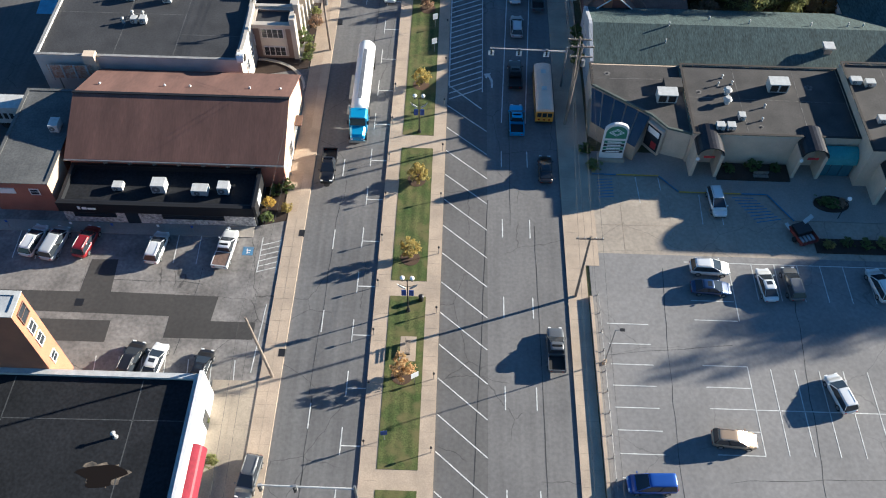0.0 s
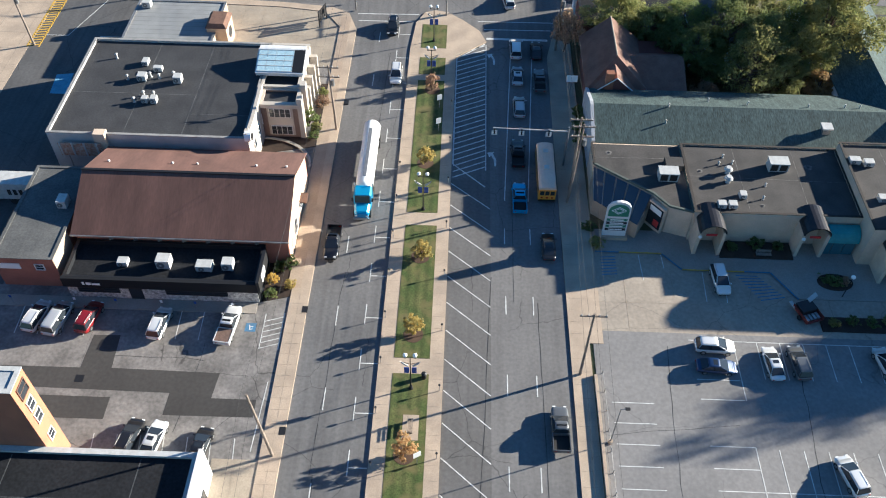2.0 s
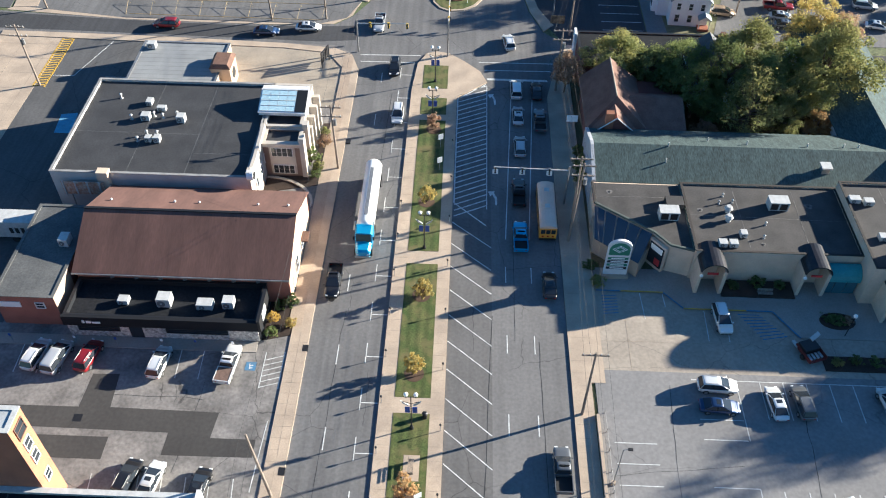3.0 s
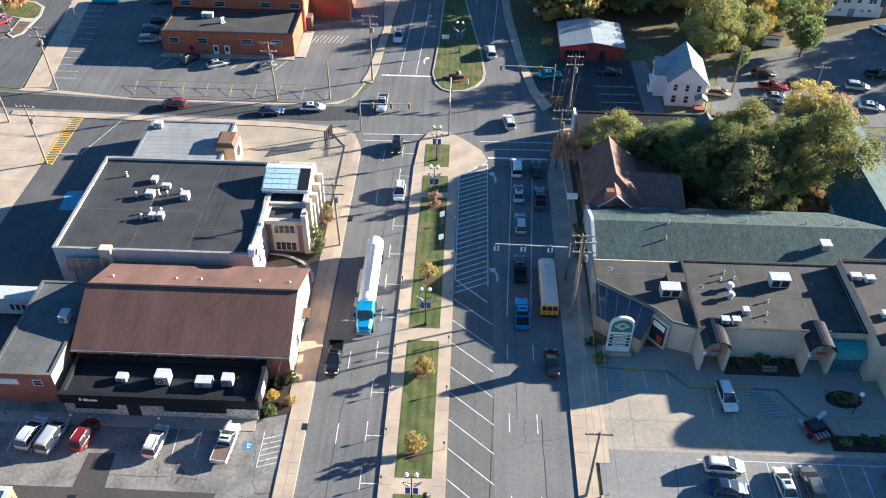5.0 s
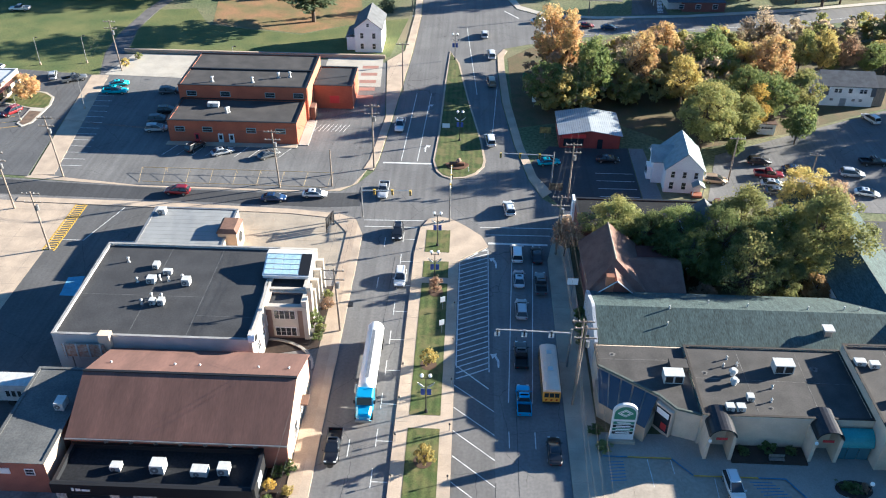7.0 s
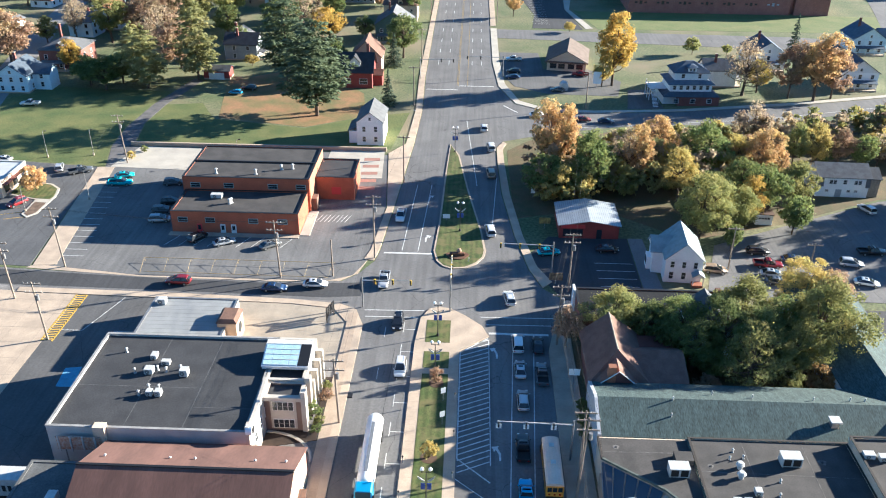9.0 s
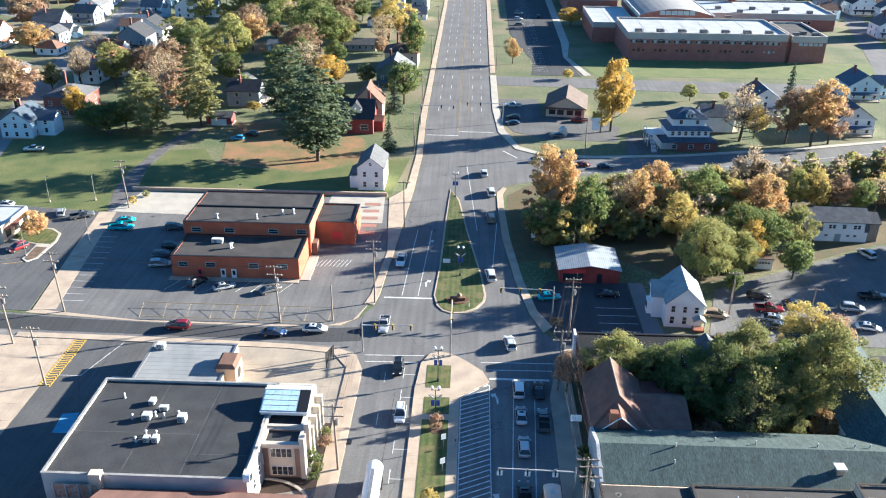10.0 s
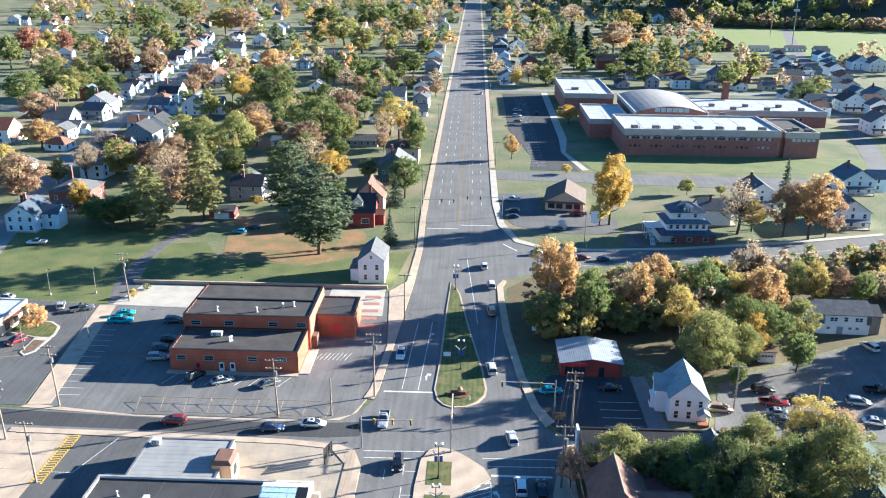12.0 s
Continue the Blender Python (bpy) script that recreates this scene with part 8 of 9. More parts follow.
Solid().prism([(2.3 * math.cos(a) * (1 + 0.1 * math.sin(3 * a)), 1.6 * math.sin(a)) for a in [6.283 * i / 20 for i in range(20)]], 0, 0.15).ob("mulch_bed", surf("mulch", (0.12, 0.06, 0.035)), WM)
Solid().box(-1.6, 1.5, -0.3, 0.4, 0.15, 0.75).ob("log", surf("brown_timber", (0.2, 0.1, 0.06)), WM, bevel=0.1)
Solid().ball((0.3, 0.5, 0.9), 0.55).ob("boulder", surf("sandstone", (0.33, 0.22, 0.15)), WM)
WM2 = thing("clock_post", "small white posts on the island lawn", "post", 0.6, 148, 0.2)
Solid().rod((0, 0, 0), (0, 0, 1.0), 0.06, n=8).ob("post", WHITEP, WM2)
BN = thing("bench", "grey park bench on a concrete pad in the median", "bench", -4.1, 47.6, 0.2, 90)
Solid().box(-1.6, 1.6, -0.9, 0.9, 0.0, 0.03).ob("pad", CONC, BN)
for k in range(4):
    Solid().box(-0.9, 0.9, -0.25 + 0.14 * k, -0.14 + 0.14 * k, 0.44, 0.48).ob("seat_slat", WOODP, BN)
for k in range(3):
    Solid().box(-0.9, 0.9, 0.3, 0.34, 0.55 + 0.15 * k, 0.66 + 0.15 * k).ob("back_slat", WOODP, BN)
for sx in (-0.75, 0.75):
    Solid().box(sx - 0.04, sx + 0.04, -0.25, 0.34, 0.03, 0.44).ob("leg", METALD, BN)
BN2 = thing("bench", "grey bench before the planted bed", "bench", 41.0, 75.0, 0.24)
for k in range(4):
    Solid().box(-1.0, 1.0, -0.25 + 0.14 * k, -0.14 + 0.14 * k, 0.44, 0.48).ob("seat_slat", WOODP, BN2)
    Solid().box(-1.0, 1.0, 0.3, 0.34, 0.55 + 0.12 * k, 0.64 + 0.12 * k).ob("back_slat", WOODP, BN2)
for sx in (-0.85, 0.85):
    Solid().box(sx - 0.04, sx + 0.04, -0.25, 0.34, 0.0, 0.44).ob("leg", METALD, BN2)


def bin_(x, y, mat, label):
    b = thing("litter_bin", label, "bin", x, y, 0.2)
    Solid().rod((0, 0, 0), (0, 0, 0.85), 0.28, 0.3, n=12).ob("drum", mat, b)
    Solid().rod((0, 0, 0.85), (0, 0, 1.0), 0.33, 0.15, n=12).ob("lid", METALD, b)


bin_(-2.9, 54.2, METALD, "dark litter bin on the median")
for i in range(12):
    m = thing("parking_meter", "grey parking meter on the median kerb", "parking meter", -8.1, 15.6 + 6.74 * i, 0.19, 0, "parking meters")
    Solid().rod((0, 0, 0), (0, 0, 1.1), 0.04, n=6).ob("post", METALG, m)
    Solid().ball((0, 0, 1.25), 0.14, 1.4).ob("head", METALD, m)
    if i < 11:
        m = thing("parking_meter", "grey parking meter on the median kerb", "parking meter", -1.05, 18.1 + 8.6 * i, 0.19, 0, "parking meters")
        Solid().rod((0, 0, 0), (0, 0, 1.1), 0.04, n=6).ob("post", METALG, m)
        Solid().ball((0, 0, 1.25), 0.14, 1.4).ob("head", METALD, m)
# retaining kerb wall and post fence of the east car park
EW = thing("car_park_wall", "low concrete wall edging the raised car park", "wall")
Solid().box(17.0, 17.35, -40, 55.3, 0, 0.62).ob("body", CONC, EW)
for i in range(26):
    f = thing("fence_post", "grey steel fence post beside the car park", "fence post", 18.05, -8 + 2.55 * i, 0.14, 0, "fence posts")
    Solid().rod((0, 0, 0), (0, 0, 0.75), 0.05, n=6).ob("tube", METALG, f)
    Solid().rod((0, 0, 0.75), (0, 0, 0.8), 0.06, 0.02, n=6).ob("cap", METALG, f)
FR = thing("fence_rail", "thin steel cable through the fence posts", "fence")
Solid().rod((18.05, -8, 0.7), (18.05, 55.8, 0.7), 0.02, n=5).ob("cable", METALG, FR)
# stored handcart and work cart by the walkway
CT = thing("work_trailer", "red utility trailer loaded with white boards", "trailer", 44.4, 65.4, 0.13, 20)
CARTR = surf("faded_red_steel", (0.16, 0.028, 0.025), (0.10, 0.024, 0.02), scale=2)
Solid().box(-1.2, 1.2, -1.5, 1.5, 0.5, 0.62).ob("bed", CARTR, CT)
for sx in (-1.2, 1.15):
    Solid().box(sx, sx + 0.05, -1.5, 1.5, 0.62, 1.1).ob("side_board", CARTR, CT)
for sx in (-1.3, 1.3):
    Solid().rod((sx - 0.1, -0.2, 0.35), (sx + 0.1, -0.2, 0.35), 0.35, n=12).ob("wheel", DARK, CT)
Solid().box(-1.05, 1.05, -0.2, 1.4, 0.62, 1.35).ob("load", METALD, CT)
for k in range(4):
    Solid().box(-0.95 + 0.5 * k, -0.6 + 0.5 * k, -1.2, -0.3, 0.62, 0.85).ob("crate", METALG, CT)
q = [(0.6, 0.9, 1.35), (1.9, 1.3, 1.7), (1.9, 1.9, 1.7), (0.6, 1.5, 1.35)]
Solid().loft([q, [(a, b, c + 0.08) for a, b, c in q]]).ob("white_board", METALW, CT)
Solid().box(-1.3, -0.9, 1.1, 2.2, 0.6, 0.75).ob("drawbar", METALW, CT)
for x, y in ((-18.2, 63.6), (-18.3, 46.6), (-17.5, 104.5)):
    tagged(Solid().prism(rect(x - 0.35, x + 0.35, y - 0.5, y + 0.5), 0.02, 0.185).ob("storm_drain", METALD), "dark iron storm drain grate at the kerb", "drain", "drains", "structure")
tagged(Solid().prism([(-16.0 + 0.4 * math.cos(6.283 * i / 16), 71.8 + 0.4 * math.sin(6.283 * i / 16)) for i in range(16)], 0.02, 0.03).ob("manhole_cover", METALD), "round iron manhole cover", "manhole cover", kind="structure")
tagged(Solid().prism(rect(-43.4, -42.4, 52.0, 53.0), 0.05, 0.068).ob("yard_drain", METALD), "square iron drain grate", "drain", kind="structure")
# billboard frame behind the restaurant
BF = thing("billboard", "weathered billboard seen from behind on steel struts", "billboard", -52.4, 87.0, 0.05)
Solid().box(-3.0, 3.0, -0.1, 0.1, 3.2, 5.4).ob("panel", surf("rust_panel", (0.35, 0.16, 0.09), (0.5, 0.42, 0.34), scale=3), BF)
for k in range(4):
    Solid().box(-2.8 + 1.7 * k, -2.6 + 1.7 * k, -0.25, -0.1, 2.9, 5.6).ob("rib", METALW, BF)
for sx in (-2, 2):
    Solid().rod((sx, 0, 0), (sx, 0, 3.4), 0.1, n=6).ob("strut", METALG, BF)
TRL = thing("box_trailer", "white box trailer parked behind the brick block", "trailer", -63.6, 81.4, 0.06, 90)
Solid().box(-1.3, 1.3, -6, 6, 1.0, 3.8).ob("box", METALW, TRL)
for k in range(3):
    Solid().box(-1.32, -1.3, -4.8 + 0.8 * k, -4.3 + 0.8 * k, 1.8, 2.8).ob("vent_panel", METALD, TRL)
for sx in (-1.15, 1.15):
    for yy in (-4.2, -3.0):
        Solid().rod((sx - 0.12, yy, 0.5), (sx + 0.12, yy, 0.5), 0.5, n=12).ob("wheel", DARK, TRL)
    Solid().box(sx - 0.1, sx + 0.1, 4, 4.3, 0, 1.0).ob("landing_leg", METALD, TRL)
DB = thing("display_board", "dark slatted notice frame on the corner plaza", "notice board", -23.9, 126.0, 0.08, -18)
for yy in (-1.4, 1.4):
    Solid().box(-0.08, 0.08, yy - 0.08, yy + 0.08, 0, 3.0).ob("post", METALD, DB)
for k in range(4):
    Solid().box(-0.05, 0.05, -1.3 + 0.68 * k, -0.85 + 0.68 * k, 0.9, 2.9).ob("slat", METALD, DB)
Solid().box(-0.07, 0.07, -1.4, 1.4, 2.9, 3.0).ob("top_rail", METALD, DB)
# stadium masts
for x, y in ((300, 830), (322, 960), (420, 870), (455, 800), (372, 1030), (520, 905)):
    p = thing("floodlight_mast", "tall pale floodlight mast by the sports field", "floodlight", x, y, 0, 0, "floodlight masts")
    Solid().rod((0, 0, 0), (0, 0, 36), 0.5, 0.3, n=8).ob("mast", METALG, p)
    Solid().box(-2.6, 2.6, -0.3, 0.3, 34.5, 36.6).ob("lamp_rack", METALW, p)

# ---- trees ----
def foliage(name, col, col2, thin=0.5, turn=None):
    """Leaves: a shade of their own for each spray, broad drifts of colour through the crown, light passing through."""
    m = bpy.data.materials.new(name)
    m.use_nodes = True
    n, l = m.node_tree.nodes, m.node_tree.links
    b = n["Principled BSDF"]
    g = n.new("ShaderNodeNewGeometry")
    r = n.new("ShaderNodeValToRGB")
    r.color_ramp.elements[0].color, r.color_ramp.elements[1].color = (*col2, 1), (*col, 1)
    l.new(g.outputs["Random Per Island"], r.inputs["Fac"])
    tc = n.new("ShaderNodeTexCoord")
    no = n.new("ShaderNodeTexNoise")
    no.inputs["Scale"].default_value, no.inputs["Detail"].default_value = 0.22, 3
    l.new(tc.outputs["Object"], no.inputs["Vector"])
    drift = n.new("ShaderNodeMapRange")
    drift.inputs["From Min"].default_value, drift.inputs["From Max"].default_value = 0.46, 0.66
    drift.inputs["To Max"].default_value = 0.75
    l.new(no.outputs["Fac"], drift.inputs["Value"])
    mix = n.new("ShaderNodeMix")
    mix.data_type = "RGBA"
    l.new(drift.outputs["Result"], mix.inputs["Factor"])
    l.new(r.outputs["Color"], mix.inputs["A"])
    mix.inputs["B"].default_value = (*(turn or tuple(0.5 * (p + q) for p, q in zip(col, col2))), 1)
    oi = n.new("ShaderNodeObjectInfo")
    mr = n.new("ShaderNodeMapRange")
    mr.inputs["To Min"].default_value, mr.inputs["To Max"].default_value = 0.8, 1.2
    l.new(oi.outputs["Random"], mr.inputs["Value"])
    h = n.new("ShaderNodeHueSaturation")
    l.new(mix.outputs["Result"], h.inputs["Color"])
    l.new(mr.outputs["Result"], h.inputs["Value"])
    l.new(h.outputs["Color"], b.inputs["Base Color"])
    b.inputs["Roughness"].default_value, b.inputs["Specular IOR Level"].default_value = 0.75, 0.2
    tr = n.new("ShaderNodeBsdfTranslucent")
    l.new(h.outputs["Color"], tr.inputs["Color"])
    mx = n.new("ShaderNodeMixShader")
    mx.inputs["Fac"].default_value = thin
    l.new(b.outputs["BSDF"], mx.inputs[1])
    l.new(tr.outputs["BSDF"], mx.inputs[2])
    l.new(mx.outputs["Shader"], n["Material Output"].inputs["Surface"])
    return m


LEAF = {"green": foliage("leaf_green", (0.19, 0.235, 0.08), (0.105, 0.14, 0.05), turn=(0.28, 0.28, 0.095)), "olive": foliage("leaf_olive", (0.31, 0.315, 0.115), (0.185, 0.2, 0.075), turn=(0.41, 0.345, 0.115)),
        "gold": foliage("leaf_gold", (0.58, 0.45, 0.15), (0.40, 0.32, 0.11), turn=(0.44, 0.40, 0.13)), "yellow": foliage("leaf_yellow", (0.66, 0.47, 0.11), (0.47, 0.34, 0.09), turn=(0.60, 0.38, 0.10)),
        "orange": foliage("leaf_orange", (0.57, 0.37, 0.175), (0.42, 0.275, 0.135), turn=(0.53, 0.43, 0.17)), "rust": foliage("leaf_rust", (0.42, 0.275, 0.18), (0.28, 0.19, 0.13), turn=(0.34, 0.29, 0.15)),
        "red": foliage("leaf_red", (0.50, 0.24, 0.17), (0.33, 0.15, 0.11), turn=(0.5, 0.33, 0.18)), "pine": foliage("needles", (0.185, 0.23, 0.125), (0.105, 0.14, 0.076), 0.35),
        "larch": foliage("larch_needles", (0.37, 0.36, 0.15), (0.24, 0.25, 0.11), 0.45, turn=(0.36, 0.31, 0.13)),
        "spruce": foliage("spruce_needles", (0.09, 0.12, 0.075), (0.045, 0.068, 0.045), 0.2), "pinegreen": foliage("leaf_dark_green", (0.17, 0.21, 0.08), (0.10, 0.135, 0.05), turn=(0.25, 0.25, 0.085)),
        "bare": foliage("dry_leaf", (0.50, 0.39, 0.26), (0.34, 0.265, 0.18), turn=(0.42, 0.36, 0.21))}


def card(vs, fs, p, nrm, size, rng):
    """One bent leaf spray of four corners."""
    u = nrm.orthogonal().normalized()
    w = nrm.cross(u)
    a = rng.random() * 6.28
    e, f = u * math.cos(a) + w * math.sin(a), w * math.cos(a) - u * math.sin(a)
    le, wi = size * (0.75 + 0.55 * rng.random()), size * (0.3 + 0.4 * rng.random())
    k = len(vs)
    off = (rng.random() - 0.5) * 0.6
    vs += [p - e * le, p + f * wi + e * le * off + nrm * size * 0.18, p + e * le, p - f * wi * 0.8 + e * le * off - nrm * size * 0.1]
    fs += [(k, k + 1, k + 2), (k, k + 2, k + 3)]


def broad_crown(seed, h, r, n, size, low=0.14, sparse=1.0, clumps=135):
    """Leaf clumps at the ends of the boughs, over an uneven egg-shaped outline, with gaps between them."""
    rng = random.Random(seed)
    vs, fs, blobs = [], [], []
    zc, zh = h * (low + (1 - low) * 0.46), h * (1 - low) * 0.5
    lobes = [(rng.random() * 6.28, rng.uniform(-0.6, 1.0), rng.uniform(0.12, 0.34)) for _ in range(7)]
    for i in range(clumps):
        u = rng.uniform(-0.95, 1.0)
        a = rng.random() * 6.28
        c = math.sqrt(max(0.0, 1 - u * u))
        reach = 0.72
        for la, lu, k in lobes:
            near = c * math.cos(a - la) * math.sqrt(max(0.0, 1 - lu * lu)) + u * lu
            reach += k * max(0.0, near) ** 4
        reach *= (0.42 + 0.58 * rng.random() ** 0.5) * (1.0 if u > -0.3 else 0.86)
        br = r * rng.uniform(0.10, 0.2)
        blobs.append((Vector((r * reach * c * math.cos(a), r * reach * c * math.sin(a), zc + zh * min(reach, 1.02) * u)), br))
    blobs.append((Vector((0, 0, zc + zh * 0.8)), r * 0.3))
    tot = sum(b[1] ** 2 for b in blobs)
    for c, br in blobs:
        for _ in range(int(n * br * br / tot * sparse)):
            d = Vector((rng.gauss(0, 1), rng.gauss(0, 1), rng.gauss(0, 0.9) + 0.3)).normalized()
            q = 0.35 + 0.75 * rng.random() ** 0.6
            if rng.random() < 0.2:
                q += 0.8 * rng.random()
            p = c + Vector((d.x, d.y, d.z * 0.72)) * br * q
            nr = (d * 0.9 + Vector((rng.gauss(0, 0.45), rng.gauss(0, 0.45), rng.gauss(0.3, 0.45)))).normalized()
            card(vs, fs, p, nr, size * (0.65 + 0.7 * rng.random()), rng)
    return vs, fs, blobs


def conifer_crown(kind, h, r, size, per, rng):
    """Whorls of flat, drooping or rising boughs with needle sprays along them."""
    vs, fs = [], []
    lv = {"pine": 21, "larch": 22, "spruce": 20}[kind]
    for i in range(lv):
        q = i / (lv - 1)
        z0 = h * (0.17 + 0.81 * q) if kind != "spruce" else h * (0.04 + 0.95 * q)
        if kind == "spruce":
            rr = r * (1 - q) + 0.12
        else:
            rr = r * min(1.0, 0.62 + 1.5 * q) * (1 - q) ** (0.42 if kind == "pine" else 0.62) + 0.3
        nb = max(4, int(9 - 4 * q))
        for b in range(nb):
            a = 6.283 * (b + rng.random() * 0.9) / nb + i
            br = rr * rng.uniform(0.62, 1.12)
            z = z0 + rng.gauss(0, 0.014) * h
            dr, sd = Vector((math.cos(a), math.sin(a), 0)), Vector((-math.sin(a), math.cos(a), 0))
            slope = {"pine": 0.16, "larch": -0.05, "spruce": -0.3}[kind] + rng.gauss(0, 0.06)
            for _ in range(max(4, int(per * br / r))):
                f = 0.12 + 0.9 * rng.random() ** 0.75
                wide = br * 0.24 * (0.35 + f) * (1.15 - f) * 2
                p = dr * br * f + sd * rng.gauss(0, 0.5) * wide + Vector((0, 0, z + slope * br * f + rng.gauss(0, 0.022) * r))
                card(vs, fs, p, (Vector((0, 0, 1)) + dr * 0.45 + Vector((rng.gauss(0, 0.35), rng.gauss(0, 0.35), 0))).normalized(), size * rng.uniform(0.7, 1.3), rng)
    return vs, fs


def tree_proto(kind, seed, h, r, n, size, sparse=1.0):
    rng = random.Random(seed + 99)
    word = {"pine": "dark green pine tree", "larch": "tall pale green larch tree", "spruce": "pointed spruce tree", "bare": "nearly bare deciduous tree"}.get(kind, f"{kind} autumn tree with full crown").replace("pinegreen", "dark green")
    t = thing("tree", f"{word} standing on grass", "tree", 0, 0, -200, 0, "trees")
    tr = Solid()
    if kind in ("pine", "spruce", "larch"):
        tr.rod((0, 0, -0.2), (0, 0, h * 0.97), 0.024 * h ** 0.85, 0.03, n=8)
        vs, fs = conifer_crown(kind, h, r, size, n, rng)
    else:
        vs, fs, blobs = broad_crown(seed, h, r, n, size, sparse=0.26 if kind == "bare" else sparse)
        tr.rod((0, 0, -0.2), (0.02 * h, 0, h * 0.3), 0.026 * h, 0.018 * h, n=8)
        tr.rod((0.02 * h, 0, h * 0.3), (0.0, 0.02 * h, h * 0.8), 0.018 * h, 0.005 * h, n=6)
        for c, br in blobs[:26]:
            base = Vector((0.012 * h, 0, min(c.z * 0.62, h * 0.52)))
            knee = base.lerp(c, 0.55) + Vector((0, 0, -0.03 * h))
            tr.rod(base, knee, 0.010 * h, 0.006 * h, n=5)
            tr.rod(knee, c, 0.006 * h, 0.003 * h, n=4)
            for _ in range(7 if kind == "bare" else 2):
                e = c + Vector((rng.gauss(0, 1), rng.gauss(0, 1), rng.gauss(0.4, 0.8))).normalized() * br * 1.15
                tr.rod(c, e, 0.003 * h, 0.0012 * h, n=3)
    tr.ob("trunk", BARK, t)
    s = Solid()
    s.v, s.f = [tuple(v) for v in vs], fs
    s.ob("crown", LEAF[kind], t)
    return t


PROTO = {}


def plant(kind, x, y, h, r, rng, far=False):
    airy = kind.endswith("_airy")
    kind = kind.replace("_airy", "")
    v = rng.randrange(2) if kind not in ("red", "spruce", "pine", "larch") else 0
    big = h > 9
    near = y < 165 and big
    key = (kind, v, far, big, near, airy)
    H0, R0 = (16.0, 6.5) if big else (5.0, 2.6)
    if kind in ("pine", "spruce", "larch"):
        H0, R0 = (11.0, 3.4) if kind == "spruce" else (24.0, 7.5)
    if key not in PROTO:
        n, size = (2300, 0.58) if far else (19000, 0.2) if near else (8000, 0.3) if big else (3000, 0.19)
        if kind in ("pine", "spruce", "larch"):
            n, size = (26, 0.9) if far else (100, 0.4) if kind != "spruce" else (46, 0.26)
        PROTO[key] = tree_proto(kind, 7 * v + len(PROTO), H0, R0, n, size, 0.33 if airy else 1.0)
    m = pose(x, y, 0, 0, 0, rng.random() * 360) @ Matrix.Diagonal((r / R0, r / R0, h / H0, 1))
    return copy_thing(PROTO[key], m)


